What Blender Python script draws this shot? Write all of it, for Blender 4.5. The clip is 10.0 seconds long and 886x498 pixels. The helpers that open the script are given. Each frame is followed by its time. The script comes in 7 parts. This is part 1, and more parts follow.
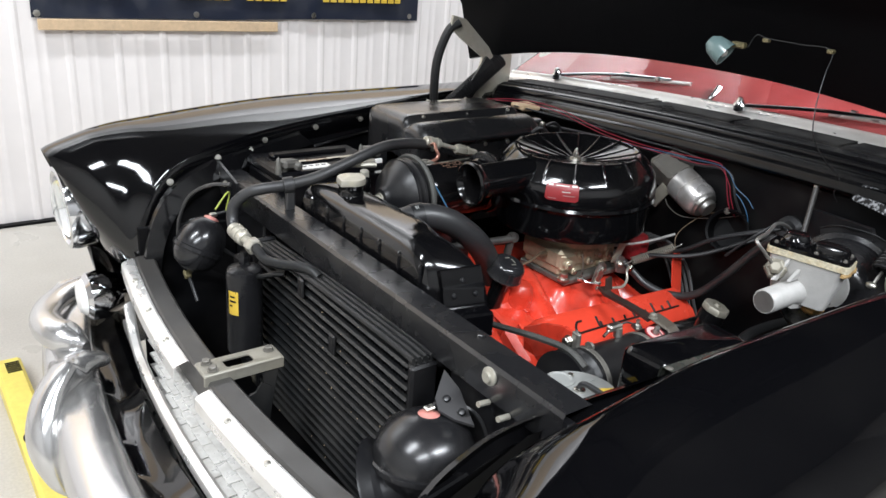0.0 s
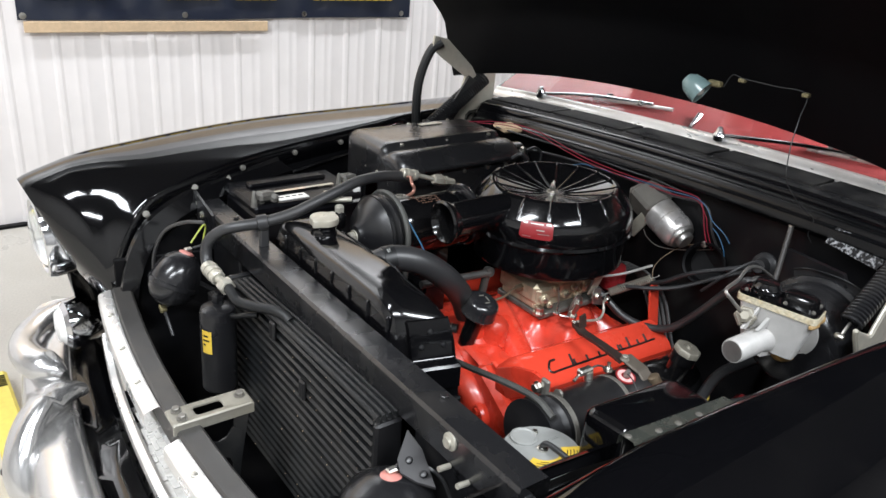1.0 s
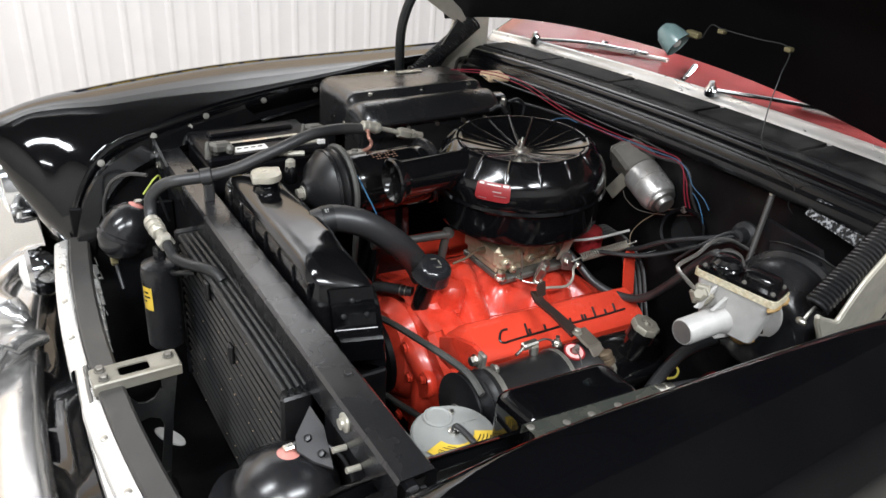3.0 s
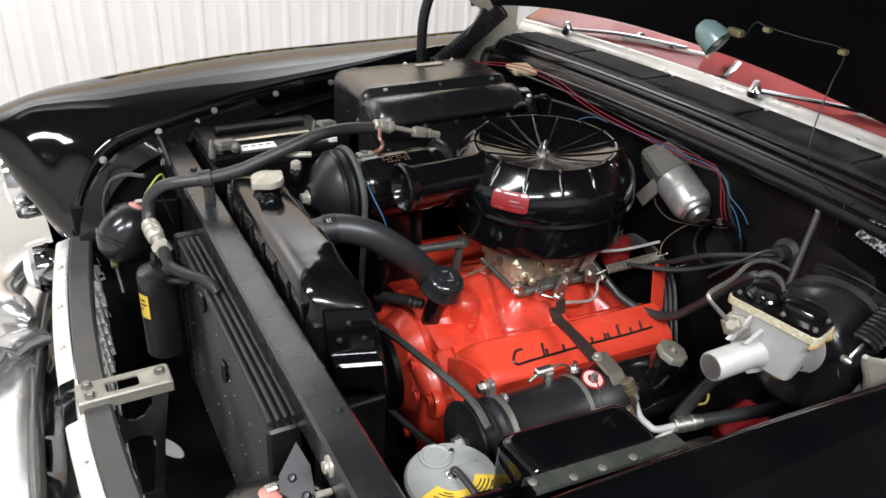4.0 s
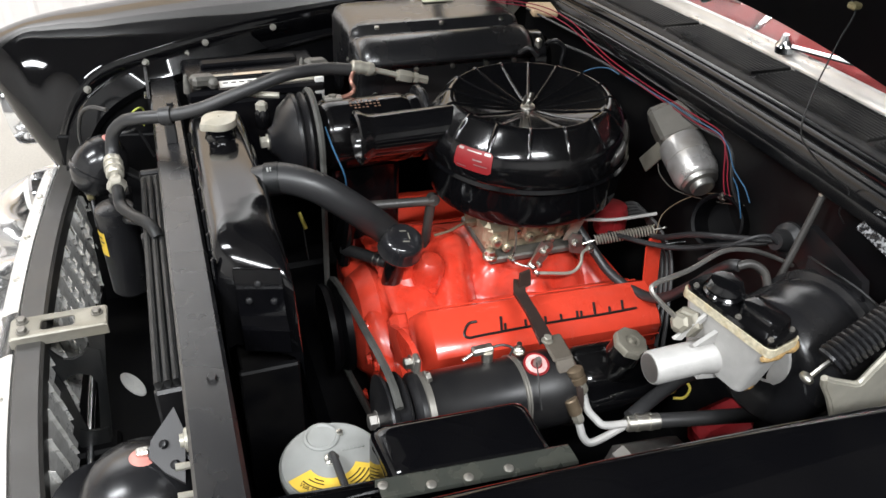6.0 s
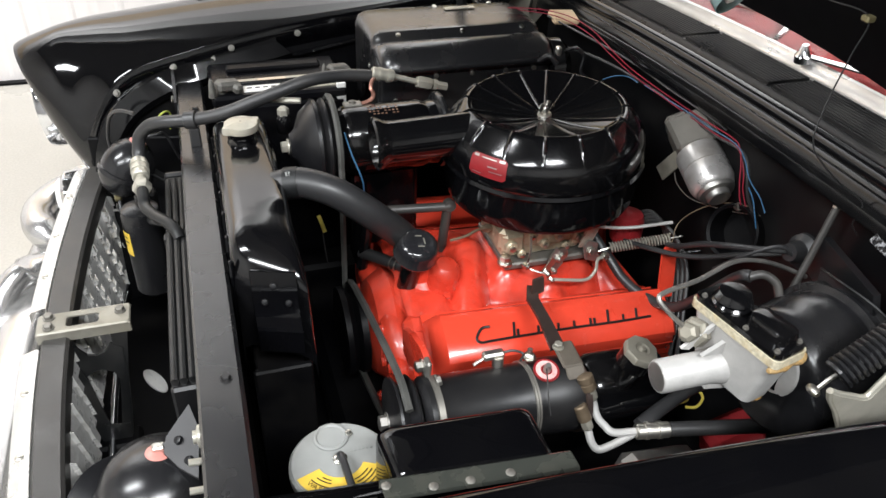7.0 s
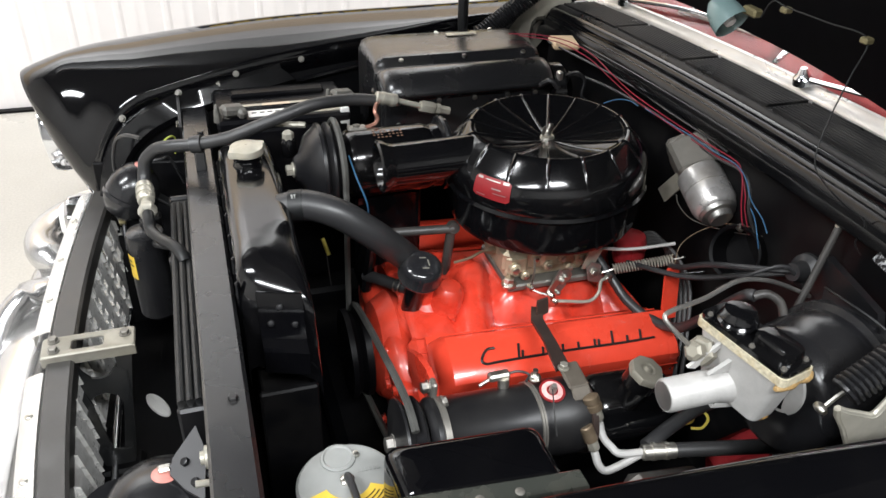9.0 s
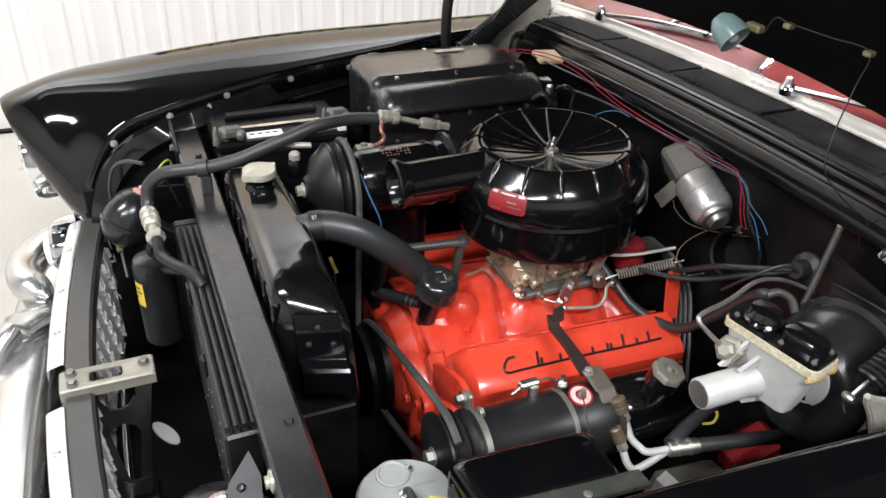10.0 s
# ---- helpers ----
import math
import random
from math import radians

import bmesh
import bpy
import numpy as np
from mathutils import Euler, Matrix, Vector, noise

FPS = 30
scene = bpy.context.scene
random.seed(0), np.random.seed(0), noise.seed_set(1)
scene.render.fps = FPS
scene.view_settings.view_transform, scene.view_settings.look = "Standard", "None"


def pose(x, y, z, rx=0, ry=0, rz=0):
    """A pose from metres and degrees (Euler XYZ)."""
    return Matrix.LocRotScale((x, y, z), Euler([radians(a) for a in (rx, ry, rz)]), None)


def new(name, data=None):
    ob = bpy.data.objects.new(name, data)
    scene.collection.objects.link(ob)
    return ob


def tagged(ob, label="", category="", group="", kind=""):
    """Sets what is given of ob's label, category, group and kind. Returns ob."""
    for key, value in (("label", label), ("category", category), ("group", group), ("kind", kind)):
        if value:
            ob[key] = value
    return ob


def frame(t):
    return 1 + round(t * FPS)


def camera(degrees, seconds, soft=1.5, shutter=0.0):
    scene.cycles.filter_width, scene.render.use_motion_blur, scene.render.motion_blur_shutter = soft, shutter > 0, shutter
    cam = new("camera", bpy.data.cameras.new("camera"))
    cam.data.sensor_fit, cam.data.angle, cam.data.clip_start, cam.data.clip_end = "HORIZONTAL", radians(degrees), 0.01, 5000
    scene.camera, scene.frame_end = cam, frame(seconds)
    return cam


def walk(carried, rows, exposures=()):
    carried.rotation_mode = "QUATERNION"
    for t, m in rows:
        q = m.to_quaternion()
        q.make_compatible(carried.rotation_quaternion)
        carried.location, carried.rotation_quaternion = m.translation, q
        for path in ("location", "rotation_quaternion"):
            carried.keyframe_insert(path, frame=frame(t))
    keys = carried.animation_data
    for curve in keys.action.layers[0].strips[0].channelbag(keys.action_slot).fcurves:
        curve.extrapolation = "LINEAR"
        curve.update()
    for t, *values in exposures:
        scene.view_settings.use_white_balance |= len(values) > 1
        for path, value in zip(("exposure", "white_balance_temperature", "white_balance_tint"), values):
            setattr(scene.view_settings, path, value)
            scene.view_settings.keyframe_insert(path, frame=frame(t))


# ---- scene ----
cam = camera(60.2, 10.0)
METRES, EYE, TILT, LEAN, TURN = 1.1, 1.43, -22.07, -4.30, -36.31
ROWS = [
    (0.0, 0.0, 0.0, 0.0, 0.0, 0.0, -0.0),
    (0.5, 0.0384, -0.0271, 0.066, -0.03, -0.96, -0.06),
    (1.0, 0.0509, 0.002, 0.1126, 0.09, -1.64, -0.19),
    (1.5, 0.0875, 0.0488, 0.1434, 0.43, -2.29, -0.18),
    (2.0, 0.1641, 0.0714, 0.1397, 1.0, -3.07, -0.43),
    (2.5, 0.2157, 0.0673, 0.1365, 2.59, -4.83, -0.98),
    (4.0, 0.2731, 0.1928, 0.1954, 7.41, -7.86, -2.35),
    (4.5, 0.3061, 0.2712, 0.2198, 8.74, -9.24, -2.71),
    (5.0, 0.3926, 0.3245, 0.2275, 10.86, -11.24, -3.49),
    (5.5, 0.4613, 0.3352, 0.2306, 13.85, -12.73, -4.39),
    (6.0, 0.4825, 0.3417, 0.2321, 16.02, -13.22, -4.96),
    (7.5, 0.5177, 0.329, 0.2473, 18.75, -12.96, -5.45),
    (8.0, 0.5266, 0.33, 0.2508, 18.84, -12.45, -5.44),
    (8.5, 0.5309, 0.3351, 0.2469, 18.83, -11.91, -5.38),
    (9.0, 0.4997, 0.3248, 0.2341, 18.13, -11.21, -5.19),
    (9.5, 0.4412, 0.2955, 0.2357, 16.22, -10.74, -4.52),
    (10.0, 0.3856, 0.269, 0.2371, 13.06, -10.14, -3.65),
]
walk(cam, [(t, pose(-0.665, -1.14, EYE, TILT, LEAN, TURN) @ pose(METRES * x, METRES * y, METRES * z, 90 + pitch, roll, yaw)) for t, x, y, z, yaw, pitch, roll in ROWS],
     [(0.0, -0.05, 6180, 10), (2.5, -0.01, 6280, 10), (4.0, 0.02, 6340, 10), (5.0, 0.11, 6400, 10), (8.5, 0.10, 6400, 10), (10.0, 0.09, 6360, 10)])

# ---- light ----
world = bpy.data.worlds.new("world")
scene.world = world
world.use_nodes = True
world.node_tree.nodes["Background"].inputs[0].default_value = (0.75, 0.8, 0.9, 1)
world.node_tree.nodes["Background"].inputs[1].default_value = 0.012

# the last two, turned to the wall, are added fill that brightens it
STRIPS = [(-2.6, -3.0, 0.0, 215.0), (0.5, -3.0, 0.0, 265.0), (-2.6, -0.6, 0.0, 175.0), (-1.6, 1.78, 88.0, 222.0), (2.2, 1.78, 88.0, 222.0)]
for sx, sy, turn, power in STRIPS:
    lamp_data = bpy.data.lights.new("ceiling_strip_and_wall_fill", "AREA")
    lamp_data.shape, lamp_data.size, lamp_data.size_y = "RECTANGLE", 2.2, 0.42
    lamp_data.energy, lamp_data.color = power, (0.955, 0.975, 0.985)
    new("ceiling_strip_and_wall_fill", lamp_data).matrix_world = pose(sx, sy, 3.9 if not turn else 3.8, turn)


# ---- mesh tools ----
class Shape:
    """Gathers vertices and faces for one mesh."""

    def __init__(self):
        self.v, self.f = [], []

    def add(self, verts, faces):
        n = len(self.v)
        self.v += [tuple(p) for p in verts]
        self.f += [tuple(i + n for i in f) for f in faces]
        return self

    def box(self, c, size, m=None, bev=0.0):
        """A box round c, chamfered by bev, turned by the matrix m."""
        h = [s / 2 for s in size]
        bev = min(bev, *(0.98 * q for q in h))
        c = Vector(c)
        m = m.to_3x3() if m else Matrix.Identity(3)
        if bev <= 0:
            vs = [c + m @ Vector((sx * h[0], sy * h[1], sz * h[2])) for sx in (-1, 1) for sy in (-1, 1) for sz in (-1, 1)]
            return self.add(vs, [(0, 1, 3, 2), (4, 6, 7, 5), (0, 4, 5, 1), (2, 3, 7, 6), (0, 2, 6, 4), (1, 5, 7, 3)])
        vs, idx = [], {}
        for sx in (-1, 1):
            for sy in (-1, 1):
                for sz in (-1, 1):
                    for a in range(3):
                        p = [sx * h[0], sy * h[1], sz * h[2]]
                        for b in range(3):
                            if b != a:
                                p[b] -= (sx, sy, sz)[b] * bev
                        idx[sx, sy, sz, a] = len(vs)
                        vs.append(c + m @ Vector(p))
        fs = []
        for a in range(3):
            b, d = (a + 1) % 3, (a + 2) % 3
            for s in (-1, 1):
                loop = []
                for sb, sd in ((-1, -1), (1, -1), (1, 1), (-1, 1)):
                    k = [0, 0, 0]
                    k[a], k[b], k[d] = s, sb, sd
                    loop.append(idx[k[0], k[1], k[2], a])
                fs.append(loop if s > 0 else loop[::-1])
            for sb in (-1, 1):
                for sd in (-1, 1):
                    k0, k1 = [0, 0, 0], [0, 0, 0]
                    k0[a], k1[a] = -1, 1
                    for k in (k0, k1):
                        k[b], k[d] = sb, sd
                    loop = [idx[(*k0, b)], idx[(*k1, b)], idx[(*k1, d)], idx[(*k0, d)]]
                    fs.append(loop if sb * sd > 0 else loop[::-1])
        for sx in (-1, 1):
            for sy in (-1, 1):
                for sz in (-1, 1):
                    loop = [idx[sx, sy, sz, a] for a in range(3)]
                    fs.append(loop if sx * sy * sz > 0 else loop[::-1])
        return self.add(vs, fs)

    def grid(self, rows, close_u=False, close_v=False):
        """A sheet through rows of points."""
        nu, nv = len(rows), len(rows[0])
        fs = [(i * nv + j, ((i + 1) % nu) * nv + j, ((i + 1) % nu) * nv + (j + 1) % nv, i * nv + (j + 1) % nv)
              for i in range(nu - (not close_u)) for j in range(nv - (not close_v))]
        return self.add([p for r in rows for p in r], fs)

    def lathe(self, at, axis, profile, n=32, caps=True):
        """Turns (radius, height) pairs round an axis that starts at a point."""
        q = Vector((0, 0, 1)).rotation_difference(Vector(axis)).to_matrix()
        at = Vector(at)
        rows = [[at + q @ Vector((r * math.cos(math.tau * k / n), r * math.sin(math.tau * k / n), h)) for k in range(n)] for r, h in profile]
        base = len(self.v)
        self.grid(rows, close_v=True)
        if caps:
            if profile[0][0] > 1e-4:
                self.f.append(tuple(base + k for k in range(n)))
            if profile[-1][0] > 1e-4:
                self.f.append(tuple(base + (len(rows) - 1) * n + k for k in reversed(range(n))))
        return self

    def cyl(self, a, b, r, r2=None, n=20, bev=0.0):
        a, b = Vector(a), Vector(b)
        r2 = r if r2 is None else r2
        h = (b - a).length
        prof = [(r, 0), (r2, h)] if not bev else [(r - bev, 0), (r, bev), (r2, h - bev), (r2 - bev, h)]
        return self.lathe(a, b - a, prof, n)

    def tube(self, pts, r, n=10, sub=6, ends=True, wave=0.0, pitch=0.006):
        """A round pipe along a smooth line through pts; wave gives it rings."""
        path = smooth(pts, sub)
        if wave:
            path = smooth(pts, max(sub, int(2.2 * length(path) / pitch / max(1, len(pts) - 1)) + 1))
        rows, up = [], None
        for i, p in enumerate(path):
            d = (path[min(i + 1, len(path) - 1)] - path[max(i - 1, 0)]).normalized()
            if up is None:
                up = d.orthogonal().normalized()
            up = (up - d * up.dot(d)).normalized()
            side = d.cross(up)
            k = r(i / (len(path) - 1)) if callable(r) else r
            if wave and i % 2:
                k += wave
            rows.append([p + k * (up * math.cos(math.tau * j / n) + side * math.sin(math.tau * j / n)) for j in range(n)])
        base = len(self.v)
        self.grid(rows, close_v=True)
        if ends:
            self.f.append(tuple(base + j for j in reversed(range(n))))
            self.f.append(tuple(base + (len(rows) - 1) * n + j for j in range(n)))
        return self

    def prism(self, outline, a, u, v, w):
        """An outline in the (u, v) plane at a, pushed out by the vector w."""
        a, u, v, w = Vector(a), Vector(u), Vector(v), Vector(w)
        lo = [a + u * p + v * q for p, q in outline]
        n = len(lo)
        return self.add(lo + [p + w for p in lo], [tuple(reversed(range(n))), tuple(range(n, 2 * n))] + [(i, (i + 1) % n, (i + 1) % n + n, i + n) for i in range(n)])

    def hexbolt(self, at, axis, r=0.008, h=0.006):
        self.lathe(at, axis, [(r * 1.3, -0.001), (r * 1.3, 0.0015)], 14)
        return self.lathe(at, axis, [(r, 0.0015), (r, h), (r * 0.85, h + 0.001)], 6)

    def mesh(self, name, material, angle=35):
        me = bpy.data.meshes.new(name)
        me.from_pydata([tuple(p) for p in self.v], [], self.f)
        me.materials.append(material)
        bm = bmesh.new()
        bm.from_mesh(me)
        bmesh.ops.remove_doubles(bm, verts=bm.verts, dist=1e-6)
        bmesh.ops.recalc_face_normals(bm, faces=bm.faces)
        bm.to_mesh(me)
        bm.free()
        me.polygons.foreach_set("use_smooth", [True] * len(me.polygons))
        me.set_sharp_from_angle(angle=radians(angle))
        return me


def smooth(pts, sub=6):
    """Points along a Catmull-Rom line through pts."""
    P = [Vector(p) for p in pts]
    if len(P) < 3:
        return P
    P = [2 * P[0] - P[1]] + P + [2 * P[-1] - P[-2]]
    out = []
    for i in range(1, len(P) - 2):
        a, b, c, d = P[i - 1:i + 3]
        for k in range(sub):
            t = k / sub
            out.append(0.5 * (2 * b + (c - a) * t + (2 * a - 5 * b + 4 * c - d) * t * t + (3 * b - a - 3 * c + d) * t ** 3))
    return out + [P[-2]]


def length(path):
    return sum((b - a).length for a, b in zip(path, path[1:]))


def thing(name, label, category, group="", kind="", at=(0, 0, 0)):
    """An empty at a thing's base, which holds its parts."""
    ob = new(name)
    ob.location = at
    ob.empty_display_size = 0.02
    return tagged(ob, label, category, group, kind)


def part(name, shape, material, parent, label="", angle=35):
    """One mesh object under a thing or a part; the shape is in world places."""
    ob = new(name, shape.mesh(name, material, angle))
    ob.parent = parent
    top = parent
    off = Vector((0, 0, 0))
    while top:
        off += top.location
        top = top.parent
    ob.location = -off
    return tagged(ob, label)


def solo(name, shape, material, label, category, kind="", group="", angle=35):
    """A thing of one mesh."""
    return tagged(new(name, shape.mesh(name, material, angle)), label, category, group, kind)


def rounded(w, h, r, n=5):
    """A rounded rectangle's outline round the origin."""
    out = []
    for cx, cy, a0 in ((w / 2 - r, h / 2 - r, 0), (-w / 2 + r, h / 2 - r, 90), (-w / 2 + r, -h / 2 + r, 180), (w / 2 - r, -h / 2 + r, 270)):
        for k in range(n):
            a = radians(a0 + 90 * k / (n - 1))
            out.append((cx + r * math.cos(a), cy + r * math.sin(a)))
    return out


# ---- materials ----
def material(name, color, rough=0.5, metal=0.0, coat=0.0, coat_rough=0.03, grain=0.0, grain_scale=60.0, dirt=0.0, dirt_color=(0.25, 0.22, 0.18), dirt_scale=9.0,
             bump=0.0, bump_scale=180.0, rough_var=0.12, spec=0.5, stretch=(1, 1, 1)):
    """A painted, cast or plated surface: fine grain, larger stains, uneven gloss and fine relief."""
    mat = bpy.data.materials.new(name)
    mat.use_nodes = True
    nt = mat.node_tree
    N, L = nt.nodes, nt.links
    b = N["Principled BSDF"]
    b.inputs["Metallic"].default_value = metal
    b.inputs["Specular IOR Level"].default_value = spec
    b.inputs["Coat Weight"].default_value, b.inputs["Coat Roughness"].default_value = coat, coat_rough
    geo = N.new("ShaderNodeNewGeometry")
    mp = N.new("ShaderNodeMapping")
    mp.inputs["Scale"].default_value = stretch
    L.new(geo.outputs["Position"], mp.inputs["Vector"])

    def tex(scale, detail=4.0):
        n = N.new("ShaderNodeTexNoise")
        n.inputs["Scale"].default_value, n.inputs["Detail"].default_value = scale, detail
        L.new(mp.outputs["Vector"], n.inputs["Vector"])
        return n

    def remap(src, lo, hi, a, c):
        r = N.new("ShaderNodeMapRange")
        for k, v in zip(("From Min", "From Max", "To Min", "To Max"), (lo, hi, a, c)):
            r.inputs[k].default_value = v
        L.new(src, r.inputs["Value"])
        return r.outputs["Result"]

    fine, broad = tex(grain_scale), tex(dirt_scale, 6.0)
    col = N.new("ShaderNodeMix")
    col.data_type = "RGBA"
    col.inputs["A"].default_value = (*[c * (1 - grain) for c in color], 1)
    col.inputs["B"].default_value = (*[min(1, c * (1 + grain)) for c in color], 1)
    L.new(remap(fine.outputs["Fac"], 0.3, 0.7, 0, 1), col.inputs["Factor"])
    out = col.outputs["Result"]
    if dirt:
        mix = N.new("ShaderNodeMix")
        mix.data_type = "RGBA"
        mix.inputs["B"].default_value = (*dirt_color, 1)
        L.new(remap(broad.outputs["Fac"], 0.48, 0.75, 0, dirt), mix.inputs["Factor"])
        L.new(out, mix.inputs["A"])
        out = mix.outputs["Result"]
    L.new(out, b.inputs["Base Color"])
    L.new(remap(broad.outputs["Fac"], 0.3, 0.7, max(0.02, rough - rough_var), min(1, rough + rough_var)), b.inputs["Roughness"])
    if bump:
        bp, bt = N.new("ShaderNodeBump"), tex(bump_scale, 3.0)
        bp.inputs["Strength"].default_value, bp.inputs["Distance"].default_value = bump, 0.002
        L.new(bt.outputs["Fac"], bp.inputs["Height"])
        L.new(bp.outputs["Normal"], b.inputs["Normal"])
    return mat


BLACK = material("gloss_black_paint", (0.002, 0.002, 0.0025), 0.06, spec=0.5, rough_var=0.02, dirt=0.004, dirt_color=(0.3, 0.28, 0.25), bump=0.01, bump_scale=14)
ENAMEL = material("black_enamel", (0.003, 0.003, 0.0035), 0.115, coat=0.1, coat_rough=0.1, rough_var=0.035, dirt=0.008, bump=0.02, bump_scale=30)
SATIN = material("satin_black_paint", (0.008, 0.008, 0.009), 0.34, spec=0.38, rough_var=0.1, dirt=0.03, bump=0.03, bump_scale=220)
CHASSIS = material("chassis_black", (0.008, 0.0085, 0.009), 0.46, spec=0.4, rough_var=0.14, dirt=0.05, bump=0.06, bump_scale=160)
UNDERHOOD = material("flat_black_hood_underside", (0.0018, 0.0018, 0.0022), 0.5, rough_var=0.1, spec=0.08)
SOFTBLACK = material("semi_gloss_black", (0.011, 0.011, 0.012), 0.27, coat=0.3, coat_rough=0.2, rough_var=0.05, dirt=0.04, bump=0.03, bump_scale=240)
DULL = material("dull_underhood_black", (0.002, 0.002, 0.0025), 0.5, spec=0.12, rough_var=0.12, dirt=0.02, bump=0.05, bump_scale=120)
RUBBER = material("black_rubber_hose", (0.022, 0.022, 0.023), 0.42, rough_var=0.12, dirt=0.06, bump=0.04, bump_scale=300)
BARGREY = material("dusty_grey_black_steel", (0.038, 0.036, 0.034), 0.42, rough_var=0.12, dirt=0.15, bump=0.04, bump_scale=200)
RED = material("orange_red_engine_enamel", (0.55, 0.042, 0.02), 0.34, coat=0.5, coat_rough=0.16, grain=0.12, grain_scale=55, dirt=0.45, dirt_color=(0.55, 0.09, 0.06), dirt_scale=13.0, bump=0.3, bump_scale=70)
REDTIN = material("red_enamel_pressed_steel", (0.6, 0.05, 0.025), 0.22, coat=0.4, coat_rough=0.06, grain=0.04, dirt=0.08, dirt_color=(0.35, 0.03, 0.015), bump=0.02)
CHROME = material("chrome", (0.64, 0.645, 0.66), 0.1, metal=1.0, rough_var=0.03, dirt=0.1, dirt_color=(0.45, 0.43, 0.4), bump=0.02, bump_scale=20)
BUMPERCHROME = material("satin_worn_chrome", (0.55, 0.545, 0.54), 0.22, metal=0.85, rough_var=0.06, dirt=0.3, dirt_color=(0.5, 0.48, 0.45), dirt_scale=14.0, bump=0.04, bump_scale=40)
STAINLESS = material("brushed_stainless_trim", (0.72, 0.71, 0.69), 0.34, metal=0.7, rough_var=0.14, dirt=0.5, dirt_scale=26.0, stretch=(1, 0.35, 1), dirt_color=(0.42, 0.38, 0.34), bump=0.03, bump_scale=90)
ZINC = material("zinc_plated_steel", (0.62, 0.6, 0.55), 0.34, metal=1.0, rough_var=0.12, dirt=0.3, dirt_color=(0.3, 0.24, 0.16), grain=0.08, bump=0.05)
ALU = material("grey_cast_aluminium", (0.42, 0.41, 0.395), 0.55, metal=0.2, rough_var=0.1, dirt=0.15, dirt_color=(0.35, 0.33, 0.3), grain=0.06, bump=0.14, bump_scale=260)
MOTORSILVER = material("stained_silver_paint", (0.52, 0.505, 0.49), 0.32, metal=0.65, rough_var=0.12, dirt=0.5, dirt_color=(0.2, 0.15, 0.1), dirt_scale=22.0, grain=0.06, bump=0.06)
STEEL = material("dull_bare_steel", (0.4, 0.39, 0.37), 0.42, metal=0.9, rough_var=0.12, dirt=0.35, dirt_color=(0.22, 0.17, 0.12), grain=0.1, bump=0.08)
CARB = material("bronze_dichromate_casting", (0.47, 0.4, 0.28), 0.42, metal=0.45, rough_var=0.12, dirt=0.35, dirt_color=(0.16, 0.12, 0.08), grain=0.15, bump=0.15)
RUSTY = material("surface_rusted_steel", (0.16, 0.09, 0.06), 0.6, metal=0.3, rough_var=0.15, dirt=0.5, dirt_color=(0.3, 0.12, 0.05), grain=0.25, bump=0.15)
HORNBLACK = material("soft_gloss_black_horn", (0.011, 0.011, 0.012), 0.25, rough_var=0.07, dirt=0.05, bump=0.02)
BULKHEAD = material("firewall_black", (0.0035, 0.0035, 0.004), 0.45, spec=0.2, rough_var=0.1, dirt=0.03, bump=0.03, bump_scale=60)
PEELING = material("paint_peeling_off_bright_metal", (0.01, 0.01, 0.011), 0.25, dirt=1.0, dirt_color=(0.5, 0.51, 0.53), dirt_scale=170.0, bump=0.6, bump_scale=120)
BOWL = material("black_bowl_paint", (0.003, 0.003, 0.0035), 0.1, spec=0.35, rough_var=0.03, bump=0.02, bump_scale=30)
TANKEND = material("black_tank_paint", (0.002, 0.002, 0.0025), 0.1, spec=0.25, rough_var=0.04, dirt=0.008, bump=0.02, bump_scale=40)
STRAP = material("dark_brown_oxidised_strap", (0.03, 0.02, 0.017), 0.5, metal=0.1, rough_var=0.12, dirt=0.35, dirt_color=(0.12, 0.06, 0.035), grain=0.15, bump=0.08)
BRONZE = material("aged_bronze_fitting", (0.2, 0.15, 0.1), 0.42, metal=0.6, rough_var=0.12, dirt=0.3, dirt_color=(0.09, 0.065, 0.04), grain=0.12, bump=0.06)
LEAD = material("dull_grey_lead", (0.11, 0.105, 0.095), 0.55, metal=0.3, dirt=0.4, dirt_color=(0.3, 0.3, 0.26), dirt_scale=60.0, bump=0.15)
FLANGE = material("dark_plated_flange", (0.07, 0.075, 0.065), 0.24, metal=0.55, rough_var=0.1, dirt=0.35, dirt_color=(0.13, 0.125, 0.1), dirt_scale=30.0, bump=0.04)
CASTBROWN = material("brown_grey_cast_bracket", (0.1, 0.085, 0.068), 0.5, metal=0.3, rough_var=0.12, dirt=0.35, dirt_color=(0.05, 0.04, 0.03), grain=0.12, bump=0.12)
BELT = material("worn_grey_rubber_belt", (0.05, 0.05, 0.046), 0.6, grain=0.15, dirt=0.2, dirt_color=(0.12, 0.115, 0.1))
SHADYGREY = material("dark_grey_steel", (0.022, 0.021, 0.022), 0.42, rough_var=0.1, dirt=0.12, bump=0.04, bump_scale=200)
CASTRED = material("orange_red_cast_iron", (0.55, 0.04, 0.02), 0.3, coat=0.35, coat_rough=0.14, grain=0.14, grain_scale=40, dirt=0.4, dirt_color=(0.48, 0.1, 0.07), dirt_scale=17.0, bump=0.22, bump_scale=110)
BRASS = material("dull_olive_brass", (0.22, 0.19, 0.1), 0.45, metal=0.5, dirt=0.2)
CAPGREY = material("worn_black_cap_paint", (0.013, 0.013, 0.0145), 0.2, coat=0.3, grain=0.1, dirt=0.1)
BRACKET = material("aged_cadmium_plate", (0.27, 0.255, 0.215), 0.42, metal=0.4, grain=0.08, dirt=0.4, dirt_color=(0.2, 0.17, 0.11), bump=0.05)
